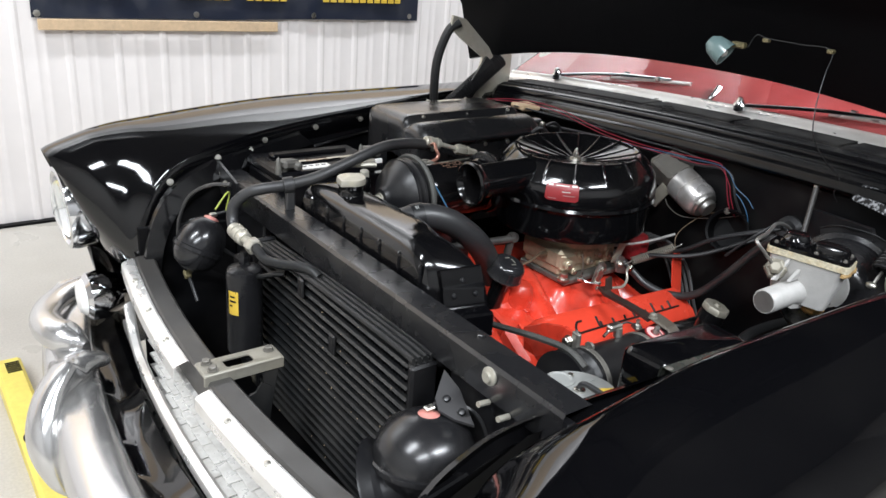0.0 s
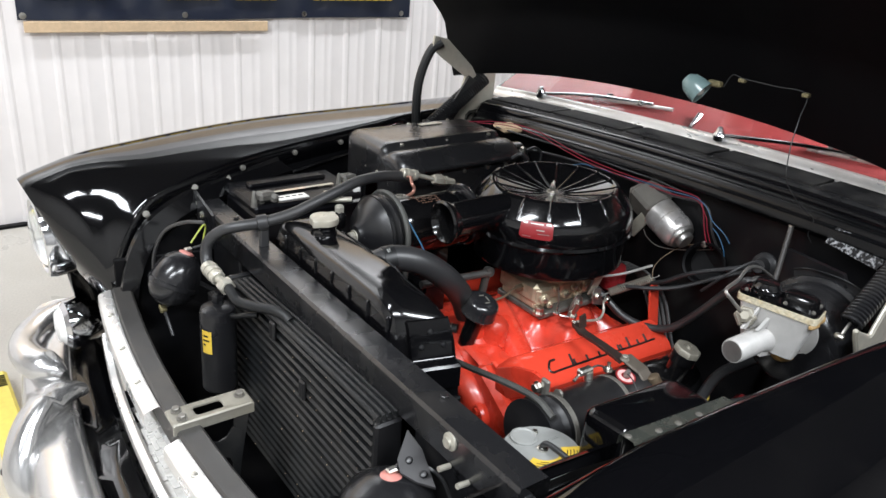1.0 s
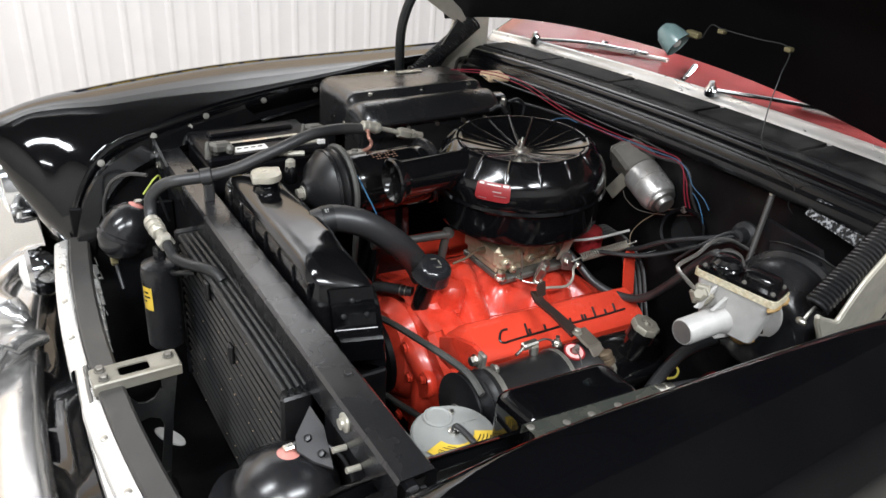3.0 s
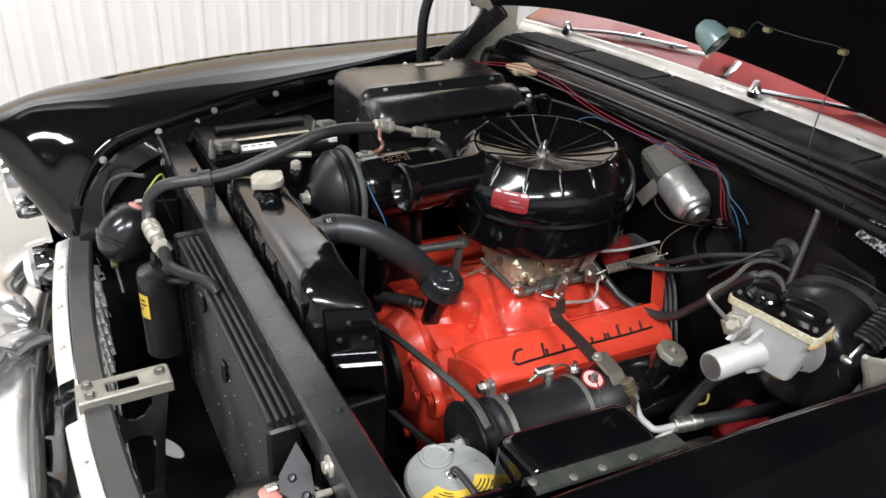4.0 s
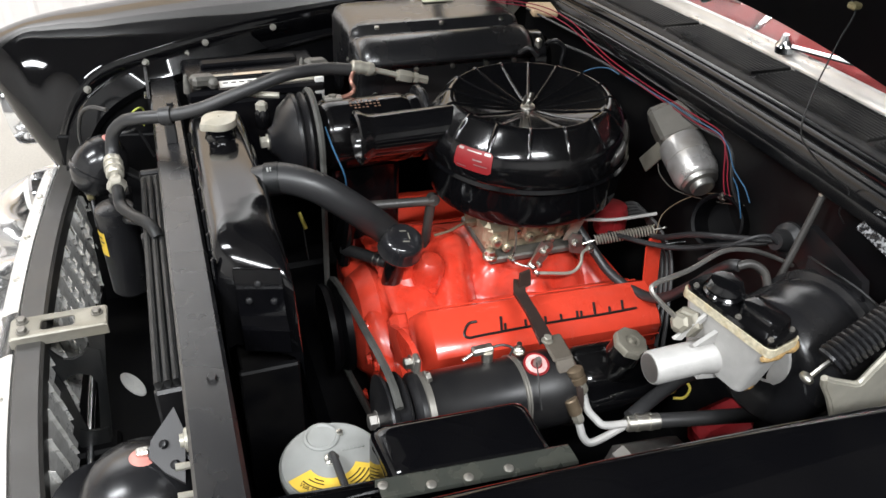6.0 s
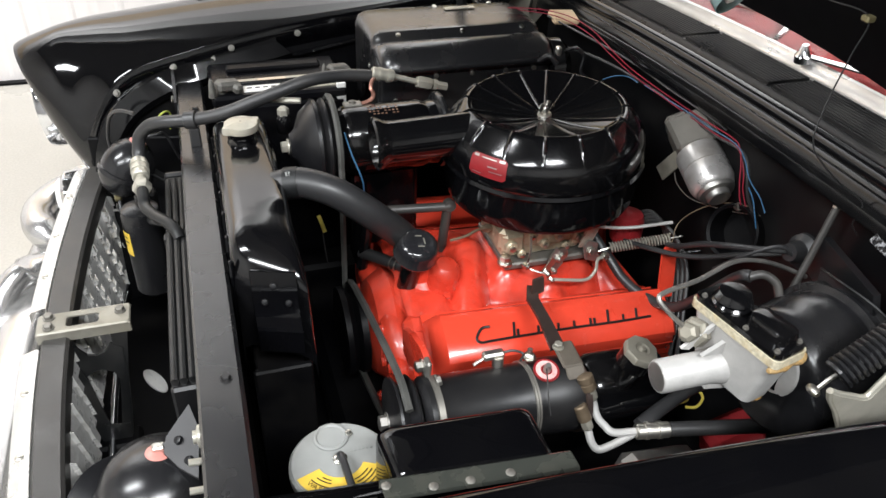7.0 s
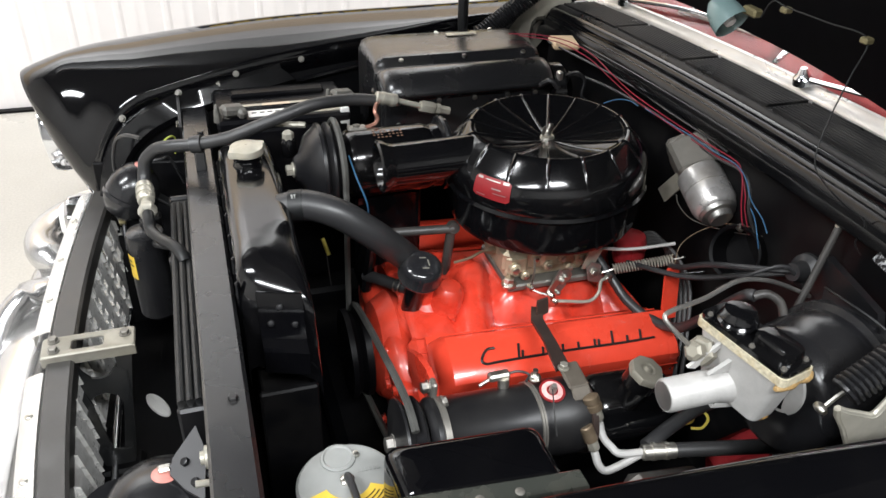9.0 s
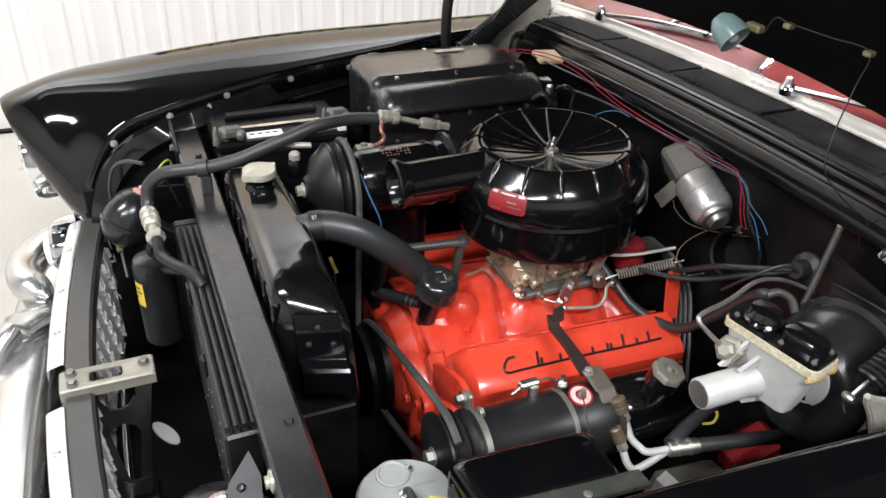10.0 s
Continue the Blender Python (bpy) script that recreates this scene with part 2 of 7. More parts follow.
BOOSTER = material("soft_gloss_black_booster", (0.009, 0.009, 0.01), 0.22, rough_var=0.07, dirt=0.02, bump=0.02)
CREAM = material("cream_crusted_gasket", (0.5, 0.45, 0.33), 0.6, grain=0.25, grain_scale=180, dirt=0.5, dirt_color=(0.4, 0.26, 0.08), dirt_scale=60, bump=0.4)
GEARBOX = material("dull_grey_brown_casting", (0.2, 0.19, 0.17), 0.42, metal=0.6, grain=0.08, dirt=0.3, dirt_color=(0.12, 0.1, 0.08), bump=0.08)
LAMPGREEN = material("blue_green_lamp_enamel", (0.15, 0.22, 0.22), 0.22, grain=0.04, dirt=0.2, dirt_color=(0.3, 0.32, 0.28))
HORNCAP = material("faded_pink_red_paint", (0.5, 0.2, 0.17), 0.5, grain=0.2, dirt=0.3, dirt_color=(0.4, 0.3, 0.28))
STICKERPINK = material("pale_pink_sticker_paper", (0.72, 0.42, 0.4), 0.5, grain=0.1, dirt=0.5, dirt_color=(0.6, 0.12, 0.1), dirt_scale=160.0)
GREYLID = material("grey_painted_lid", (0.24, 0.245, 0.235), 0.45, grain=0.05, dirt=0.25, dirt_color=(0.22, 0.2, 0.17))
YELLOW = material("yellow_label_paper", (0.62, 0.42, 0.05), 0.5, grain=0.05, dirt=0.12)
YELLOWPAINT = material("yellow_floor_paint", (0.78, 0.64, 0.12), 0.45, grain=0.06, dirt=0.2, dirt_color=(0.5, 0.38, 0.12), bump=0.05)
WHITE = material("white_enamel", (0.78, 0.77, 0.74), 0.4, grain=0.03, dirt=0.08)
PALE = material("stained_pale_metal", (0.43, 0.41, 0.35), 0.4, metal=0.5, grain=0.08, dirt=0.4, dirt_color=(0.4, 0.33, 0.2), bump=0.05)
REDLABEL = material("red_printed_label", (0.22, 0.015, 0.018), 0.32, grain=0.1, dirt=0.2, dirt_color=(0.2, 0.02, 0.02))
GRILLE = material("dusty_bright_grille_metal", (0.78, 0.77, 0.745), 0.34, metal=0.35, rough_var=0.14, dirt=0.5, dirt_scale=45.0, dirt_color=(0.4, 0.38, 0.34))
REDTRIM = material("red_vinyl_dash", (0.36, 0.055, 0.055), 0.4, grain=0.06, dirt=0.1, dirt_color=(0.6, 0.2, 0.2))
GOLD = material("crusted_amber_residue", (0.3, 0.17, 0.045), 0.8, grain=0.5, grain_scale=220, dirt=0.4, dirt_color=(0.7, 0.6, 0.4), bump=0.8, bump_scale=260)
INK = material("black_script_ink", (0.01, 0.01, 0.01), 0.35, rough_var=0.05)
REDWIRE = material("red_wire", (0.22, 0.014, 0.03), 0.4)
BLUEWIRE = material("blue_wire", (0.03, 0.1, 0.19), 0.4)
GREENWIRE = material("yellow_green_wire", (0.4, 0.45, 0.08), 0.4)
COPPER = material("copper_pipe", (0.42, 0.21, 0.16), 0.42, metal=0.7, dirt=0.3)
WALLPAINT = material("white_ribbed_steel_cladding", (0.785, 0.742, 0.724), 0.42, grain=0.02, grain_scale=8, dirt=0.06, dirt_color=(0.55, 0.51, 0.46), dirt_scale=2.5, bump=0.02)
CONCRETE = material("sealed_concrete", (0.5, 0.47, 0.42), 0.35, grain=0.08, grain_scale=120, dirt=0.18, dirt_color=(0.36, 0.33, 0.28), dirt_scale=3.0, bump=0.03)
NAVY = material("navy_vinyl_banner", (0.012, 0.016, 0.03), 0.4, dirt=0.05, bump=0.05, bump_scale=12)
CARD = material("tan_cardboard_strip", (0.55, 0.4, 0.25), 0.7, grain=0.1, dirt=0.2)
BATTERY = material("black_battery_plastic", (0.004, 0.004, 0.005), 0.35, spec=0.12, dirt=0.04, bump=0.05)
PLY = material("tan_plywood_sheet", (0.8, 0.63, 0.46), 0.6, grain=0.15, grain_scale=25, dirt=0.2, stretch=(1, 1, 6))
# unseen walls: the hall's dimness is put into these two greys
DIM = material("unseen_wall_dimmed", (0.42, 0.41, 0.4), 0.7, grain=0.1, dirt=0.2)
SHADE = material("unseen_wall_darkened", (0.24, 0.238, 0.235), 0.6, grain=0.08, dirt=0.15)
CEIL = material("grey_ceiling_panel", (0.08, 0.08, 0.08), 0.8, grain=0.03, dirt=0.05)
COWLBLACK = material("black_cowl_paint", (0.003, 0.0031, 0.0036), 0.14, spec=0.38, rough_var=0.05, dirt=0.02, bump=0.02, bump_scale=25)
LOUVRE = material("black_satin_vent", (0.006, 0.006, 0.0065), 0.36, spec=0.3, dirt=0.1, dirt_color=(0.2, 0.19, 0.17), dirt_scale=14.0, bump=0.03)


def glass_material(name, tint=(0.95, 0.98, 0.97), rough=0.0):
    mat = bpy.data.materials.new(name)
    mat.use_nodes = True
    nt = mat.node_tree
    b = nt.nodes["Principled BSDF"]
    b.inputs["Base Color"].default_value = (*tint, 1)
    b.inputs["Roughness"].default_value = rough
    b.inputs["Transmission Weight"].default_value = 1.0
    b.inputs["IOR"].default_value = 1.45
    return mat


GLASS = glass_material("window_glass")
LENS = glass_material("headlight_lens", (0.9, 0.95, 0.97), 0.08)

# ---- the hall ----
WALL_Y = 2.82
X0, X1, Y0 = -5.149, 6.0, -5.0


def hall():
    solo("floor", Shape().box(((X0 + X1) / 2, (Y0 + WALL_Y) / 2, -0.1), (X1 - X0 + 0.4, WALL_Y - Y0 + 0.4, 0.2)), CONCRETE, "pale beige sealed concrete floor", "floor", "structure")
    ceil = Shape().box(((X0 + X1) / 2, (Y0 + WALL_Y) / 2, 4.1), (X1 - X0 + 0.4, WALL_Y - Y0 + 0.4, 0.2))
    solo("ceiling", ceil, CEIL, "grey panelled ceiling of the hall", "ceiling", "structure")
    # ribbed cladding: a flat sheet with raised ribs, one outline pushed up the height of the wall
    outline, x, pitch = [], X0, 0.219
    while x < X1 - 0.2:
        for dx, dy in ((0, 0), (0.014, -0.0055), (0.03, -0.0055), (0.044, 0), (0.088, 0), (0.094, -0.0018), (0.104, -0.0018), (0.11, 0), (0.133, 0), (0.139, -0.0018), (0.149, -0.0018), (0.155, 0)):
            outline.append((x + dx, dy))
        x += pitch
    outline += [(X1, 0), (X1, 0.15), (X0, 0.15)]
    wall = Shape().prism(outline, (0, WALL_Y, 0.012), (1, 0, 0), (0, 1, 0), (0, 0, 1.66))
    wall_ob = solo("wall_north", wall, WALLPAINT, "white ribbed sheet steel wall", "wall", "structure", angle=20)
    solo("wall_north_upper", Shape().box(((X0 + X1) / 2, WALL_Y + 0.08, 2.652), (X1 - X0, 0.14, 0.696)), WALLPAINT, "plain white upper part of the wall", "wall", "structure")
    # out of view, greyed so the black paint reflects less
    solo("wall_north_top", Shape().box(((X0 + X1) / 2, WALL_Y + 0.076, 3.502), (X1 - X0, 0.14, 0.996)), DIM, "unseen top of the wall, dimmed in its colour", "wall", "structure")
    solo("wall_board", Shape().box(((X0 + X1) / 2, WALL_Y + 0.078, 1.986), (X1 - X0, 0.15, 0.624)), PLY, "tan plywood boards above the ribbed cladding", "wall", "structure")
    # unseen walls, dark in colour to keep reflections dark
    solo("wall_south", Shape().box(((X0 + X1) / 2, Y0 - 0.1, 2.0), (X1 - X0, 0.2, 4.0)), SHADE, "unseen wall across the hall, darkened in its colour", "wall", "structure")
    solo("wall_east", Shape().box((X1 + 0.1, (Y0 + WALL_Y) / 2, 2.0), (0.2, WALL_Y - Y0, 4.0)), DIM, "unseen end wall of the hall, dimmed in its colour", "wall", "structure")
    solo("wall_west", Shape().box((X0 - 0.1, (Y0 + WALL_Y) / 2, 2.0), (0.2, WALL_Y - Y0, 4.0)), DIM, "unseen end wall of the hall, dimmed in its colour", "wall", "structure")
    solo("baseboard", Shape().box(((X0 + X1) / 2, WALL_Y - 0.012, 0.006), (X1 - X0, 0.05, 0.012)), DULL, "thin dark joint strip along the wall foot", "trim", "structure")
    # housings, also for the two added wall-fill lamps
    for sx, sy, turn, _ in STRIPS:
        fx = thing("strip_and_wall_fill_lamp", "white ceiling strip lamp, the wall-facing ones added as fill", "lamp", "ceiling strip lamps", at=(sx, sy, 4.0))
        part("housing", Shape().box((sx, sy if not turn else sy - 0.06, 3.95 if not turn else 3.87), (2.3, 0.36 if not turn else 0.08, 0.08 if not turn else 0.25), bev=0.01), WHITE, fx)
    # banner, hung low on the wall
    ban = thing("banner", "navy vinyl banner with yellow lettering, on the wall", "banner", at=(0.5, WALL_Y - 0.03, 0.98))
    rows = []
    for i in range(39):
        x = -0.02 + i * 0.055
        rows.append([(x, WALL_Y - 0.034 - 0.006 * math.sin(x * 9) * (1 - k / 6) - 0.003 * math.sin(x * 23 + k), 0.97 - 0.006 * abs(math.sin(x * 2.1)) + k * 0.075) for k in range(7)])
    sheet = Shape().grid(rows)
    back = [[(p[0], p[1] + 0.004, p[2]) for p in r] for r in rows]
    sheet.grid(back)
    part("sheet", sheet, NAVY, ban, angle=60)
    for gx in (0.0, 0.72, 1.37, 2.0):
        part("grommet", Shape().lathe((gx, WALL_Y - 0.046, 0.99), (0, -1, 0), [(0.005, 0), (0.014, 0.001), (0.015, 0.003), (0.006, 0.004)], 16), ZINC, ban)
    # unreadable lettering: plain yellow bars, one a letter
    for x0, count, z0, h in ((0.02, 9, 1.242, 0.13), (1.2, 6, 1.242, 0.13), (0.07, 7, 1.062, 0.062), (0.62, 6, 1.062, 0.062), (0.98, 5, 1.062, 0.062), (1.42, 11, 1.062, 0.075)):
        w = 0.7 * h if h > 0.1 else 0.036
        for k in range(count):
            part("letter_bar", Shape().box((x0 + (k + 0.5) * w * 1.3, WALL_Y - 0.05, z0 + h / 2), (w, 0.004, h)), YELLOW, ban, "yellow printed bar")
    solo("cardboard_strip", Shape().box((0.58, WALL_Y - 0.04, 0.935), (1.16, 0.012, 0.05), pose(0, 0, 0, 0, 0.6, 0), 0.003), CARD, "tan cardboard strip under the banner", "strip")
    ws = thing("wheel_stop", "yellow painted steel beam lying on the floor", "beam", at=(-0.47, 0.5, 0))
    part("beam", Shape().prism([(-0.04, 0), (0.04, 0), (0.04, 0.052), (0.03, 0.06), (-0.03, 0.06), (-0.04, 0.052)], (-0.445, -1.2, 0), (1, 0, 0), (0, 0, 1), (0, 2.59, 0)), YELLOWPAINT, ws)
    vents = Shape()
    for k in range(6):
        vents.box((-0.435, 1.36 - k * 0.012, 0.061), (0.04, 0.006, 0.003))
    part("slots", vents, DULL, ws)


# ---- the car ----
def lip_y(x):
    return 0.566 + 0.15 * x


def lip_rise(x):
    k = max(0.0, min(1.0, (x + 0.1) / 0.35))
    return 0.013 * k * k * (3 - 2 * k)


def lip_z(x):
    if x > 0.3:
        return 0.968 + 0.06 * (x - 0.3) + lip_rise(x)
    return 0.968 - 0.055 * ((0.3 - x) / 0.45) ** 2 + lip_rise(x)


def crest_z(x):
    return 1.008 - 0.042 * max(0, (0.35 - x) / 0.6) ** 1.7 + 0.02 * max(0, x - 0.5)


def sit(x, s):
    """How much lower the near fender sits than the far one."""
    return 0.047 + 0.066 * max(0, x) + lip_rise(x) if s < 0 else 0.0


def near_section(x):
    """The near fender's section at x: a steep inner lip, a narrow crest and a long outer shoulder."""
    if x < -0.05:
        return None
    y, z = 0.688 + 0.06 * x + 0.06 * x * x, 0.984 + 0.045 * x - 0.9 * max(0.0, 0.1 - x) ** 2 - 0.01 * math.exp(-((x - 0.24) / 0.12) ** 2)
    out = 0.92 - y
    return [(x, yy, zz) for yy, zz in ((y - 0.034, z - 0.15), (y - 0.033, z - 0.1), (y - 0.03, z - 0.065), (y - 0.024, z - 0.034), (y - 0.013, z - 0.01), (y, z), (y + 0.26 * out, z - 0.004), (y + 0.55 * out, z - 0.022),
                                       (y + 0.78 * out, z - 0.06), (y + 0.93 * out, z - 0.13), (y + out, z - 0.24), (y + out, 0.62), (y + out - 0.015, 0.47))]


def fender(car, s):
    """One front fender, s = 1 or -1, from the headlight to the windscreen pillar."""
    rows = []
    for x in (1.6, 1.3, 1.0, 0.75, 0.5, 0.3, 0.12, -0.03, -0.14, -0.21):
        y, z, c = lip_y(x), lip_z(x), crest_z(x)
        if s < 0:
            near = near_section(x)
            if near:
                rows.append(near)
                continue
            c -= 0.012
        f = max(0.0, min(1.0, (x + 0.26) / 0.6))
        f = f * f * (3 - 2 * f)
        # towards the nose the inner edge sinks and the section rolls inward
        d = 0.15 * max(0, (-0.12 - x) / 0.115) ** 2
        e = 1 - f
        rows.append([(x, yy, zz) for yy, zz in ((y + 0.004, z - 0.05 - d), (y, z - 0.022 - d * 0.95), (y + 0.004, z - 0.006 - d * 0.9), (y + 0.012, z + 0.002 - d * 0.8), (0.685 - 0.065 * e, z + (c - z) * (0.74 + 0.02 * e) - d * 0.2), (0.755 - 0.055 * e, c), (0.81 - 0.04 * e, c - 0.004),
                                         (0.865 - 0.04 * e, c - 0.024), (0.9 - 0.04 * e, c - 0.07), (0.92 - 0.045 * e, c - 0.14), (0.925 - 0.05 * e, c - 0.25), (0.925 - 0.055 * e, 0.62), (0.91 - 0.05 * e, 0.47))])
    rows.append([(-0.27 - 0.012 * math.sin(k / 12 * math.pi) + (0.045 * max(0, (0.86 - zz) / 0.2) ** 1.2 if k < 5 else 0), yy, zz) for k, (yy, zz) in enumerate(((0.552, 0.655), (0.549, 0.685), (0.552, 0.715), (0.56, 0.745), (0.60, 0.862), (0.67, 0.942), (0.74, 0.956), (0.80, 0.938), (0.842, 0.89), (0.86, 0.81), (0.855, 0.72), (0.825, 0.62), (0.76, 0.55)))])
    rim = []
    for k in range(13):
        a = radians(238 - k * 24.6)
        rim.append((-0.314 - 0.052 * math.sin(a), 0.762 + 0.1 * math.cos(a), 0.787 + 0.13 * math.sin(a)))
    rows.append(rim)
    rows.append([(x + 0.05, 0.762 + (y - 0.762) * 0.93, 0.775 + (z - 0.775) * 0.93) for x, y, z in rim])
    if s < 0:
        rows = [[(x, -y, z) if x > -0.05 else (x, -(0.86 - (0.86 - y) * 0.78), z - 0.03) for x, y, z in r] for r in rows]
    # finer rows by smooth lines
    cols = [smooth([r[j] for r in rows], 4) for j in range(13)]
    fine = [smooth([cols[j][i] for j in range(13)], 3) for i in range(len(cols[0]))]
    for turn in range(14):
        fine = [r if i in (0, len(fine) - 1) or r[20].x < (-0.06 if turn > 2 else -0.25) else [(fine[i - 1][j] + 2 * p + fine[i + 1][j]) / 4 for j, p in enumerate(r)] for i, r in enumerate(fine)]
    for _ in range(3):
        fine = [[p if j in (0, len(r) - 1) or j < 10 else (r[j - 1] + 2 * p + r[j + 1]) / 4 for j, p in enumerate(r)] for r in fine]
    f = part("front_fender", Shape().grid(fine), BLACK, car, "gloss black front fender with worn edge", 60)
    # hood rubber bumpers and bolts along the lip
    if s > 0:
        for bx in (0.1, 0.25, 0.396, 0.551, 0.7):
            y, z = lip_y(bx), lip_z(bx)
            part("bolt", Shape().hexbolt((bx, s * (y - 0.003), z - 0.023 - sit(bx, s)), (0, -s, 0.35), 0.0055), GEARBOX, f)
        part("hood_bumper", Shape().box((0.46, s * (lip_y(0.46) - 0.006), lip_z(0.46) - 0.012 - sit(0.46, s)), (0.03, 0.024, 0.022), bev=0.004), RUBBER, f)
    # flange along the front arc of the opening
    arc = [(0.2, lip_y(0.2) - 0.012, lip_z(0.2) - 0.03), (0.02, 0.56, 0.918), (-0.08, 0.54, 0.895), (-0.14, 0.53, 0.865), (-0.18, 0.52, 0.825), (-0.21, 0.512, 0.765), (-0.225, 0.505, 0.70)]
    arc = smooth([(x, s * y, z - sit(x, s)) for x, y, z in arc], 5)
    side = [[p + Vector((0, s * 0.012, 0.006)), p, p + Vector((0.03, -s * 0.012, -0.025)), p + Vector((0.034, -s * 0.005, -0.04))] for p in arc]
    part("flange", Shape().grid(side), ENAMEL, f)
    if s > 0:
        for px, py, pz in ((-0.148, 0.538, 0.876), (-0.027, 0.56, 0.915), (0.06, 0.572, 0.922)):
            part("bolt", Shape().hexbolt((px, py, pz), (-0.3, -1, 0.4), 0.006), GEARBOX, f)
    # headlight
    c = (-0.322, s * 0.768, 0.768 - sit(0, s))
    h = part("headlight", Shape().lathe(c, (-1, 0, -0.06), [(0.102, -0.04), (0.104, 0.0), (0.1, 0.016), (0.09, 0.018), (0.082, 0.006)], 40, caps=False), CHROME, car, "chrome ringed round headlight")
    part("lens", Shape().lathe(c, (-1, 0, -0.06), [(0.083, 0.006), (0.075, 0.018), (0.055, 0.027), (0.028, 0.032), (0.0, 0.033)], 36), LENS, h)
    part("reflector", Shape().lathe(c, (-1, 0, -0.06), [(0.083, 0.0), (0.065, -0.025), (0.03, -0.045), (0.0, -0.05)], 30), CHROME, h)
    # parking lamp pod below
    p = part("parking_lamp", Shape().lathe((-0.30, s * 0.66, 0.575), (-1, 0, 0), [(0.0, -0.06), (0.045, -0.05), (0.06, -0.01), (0.058, 0.02), (0.045, 0.03)], 28), CHROME, car, "chrome parking lamp housing")
    part("lens", Shape().lathe((-0.33, s * 0.66, 0.575), (-1, 0, 0), [(0.045, 0), (0.035, 0.012), (0.0, 0.018)], 24), WHITE, p)
    # inner apron
    rows = []
    for x in (-0.2, -0.05, 0.1, 0.3, 0.5, 0.7, 0.92):
        y, z = lip_y(x), lip_z(x) - sit(x, s)
        rows.append([(x, s * (y + 0.006), z - 0.045 if x > -0.1 else z - 0.1), (x, s * (y - 0.01), z - 0.09 if x > -0.1 else z - 0.15), (x, s * (y - 0.015), 0.72), (x, s * (y - 0.07), 0.62), (x, s * (y - 0.12), 0.42)])
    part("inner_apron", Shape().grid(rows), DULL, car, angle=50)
    part("apron_bead", Shape().tube([(x, s * y, z - sit(x, s)) for x, y, z in ((0.02, 0.565, 0.87), (0.2, 0.585, 0.905), (0.45, 0.632, 0.93), (0.75, 0.685, 0.95))], 0.007, 8), ENAMEL, car)


def front_end(car):
    """Grille, bumper and the panels before the radiator."""
    def bar_at(y):
        return -0.282 + 0.15 * y * y, 0.70 + 0.03 * y * y
    ys = [-0.53 + k * 0.053 for k in range(21)]
    rows, chrome = [], []
    for y in ys:
        x, z = bar_at(y)
        rows.append([(x, y, z - 0.05), (x, y, z), (x + 0.004, y, z + 0.004), (x + 0.038, y, z + 0.004), (x + 0.043, y, z - 0.001), (x + 0.043, y, z - 0.035)])
        chrome.append([(x - 0.001, y, z - 0.004), (x - 0.002, y, z + 0.001), (x - 0.006, y, z + 0.002), (x - 0.026, y, z - 0.004), (x - 0.03, y, z - 0.008), (x - 0.031, y, z - 0.03)])
    part("hood_landing_bar", Shape().grid(rows), BARGREY, car, "dusty grey steel hood landing bar", 30)
    half = [r for r in chrome if r[0][1] > 0.03], [r for r in chrome if r[0][1] < -0.03]
    for h in half:
        part("grille_top_moulding", Shape().grid(h), STAINLESS, car, "bright stainless grille moulding", 30)
    for y in (-0.42, -0.28, -0.15, 0.15, 0.28, 0.42):
        x, z = bar_at(y)
        part("stud", Shape().lathe((x - 0.015, y, z - 0.001), (-0.2, 0, 1), [(0.006, 0), (0.006, 0.003), (0, 0.006)], 12), ZINC, car)
    # pressed grille: rows of upright plates, each with a notch at its upper corner and a turned-out lip
    def gx(y):
        return -0.252 + 0.22 * y * y
    def gz(row):
        return 0.672 - 0.0435 * row
    def low_z(y):
        """The lower rail, which climbs at the ends of the grille."""
        return 0.437 + 0.15 * max(0, (abs(y) - 0.44) / 0.13) ** 2
    outline = [(0.0, 0.02), (0.0, 0.0595), (-0.0425, 0.0595), (-0.0425, 0.0), (-0.031, 0.0), (-0.029, 0.02)]
    back = [(-0.2 * v + 0.004 * y / 0.06, y, v) for v, y in outline]
    cell = Shape().add(back + [(x - 0.0016, y, z) for x, y, z in back], [(0, 1, 2, 3, 4, 5), (11, 10, 9, 8, 7, 6)] + [(i, (i + 1) % 6, (i + 1) % 6 + 6, i + 6) for i in range(6)])
    cell.prism([(0.003, 0.001), (0.012, -0.002), (0.016, -0.025), (0.005, -0.027)], (0, 0.0585, 0), (1, 0, 0), (0, 0, 1), (0, 0.0016, 0))
    cell = cell.mesh("grille_plate", GRILLE, 20)
    shelf_me = Shape().prism([(-0.03, -0.002), (0.007, 0.0), (0.007, -0.002), (-0.03, -0.004)], (0, 0.001, -0.04), (1, 0, 0), (0, 0, 1), (0, 0.058, 0)).mesh("grille_shelf", GRILLE)
    for row in range(5):
        for i in range(19):
            y = -0.589 + i * 0.062 + 0.022 * (row % 3)
            if -0.54 < y < 0.49 and gz(row) - 0.046 > low_z(y) - 0.024:
                for name, me in (("grille_plate", cell), ("grille_shelf", shelf_me)):
                    ob = new(name, me)
                    ob.parent = car
                    ob.location = (gx(y + 0.03) - car.location.x, y - car.location.y, gz(row) - car.location.z)
    fine_ys = [-0.57 + k * 0.0285 for k in range(41)]
    part("grille_lower_rail", Shape().tube([(-0.224 + 0.1 * y * y, y, low_z(y) + 0.004 * math.sin(y * 110)) for y in fine_ys], 0.0085, 12, 1), CHROME, car, "chrome lower grille rail")
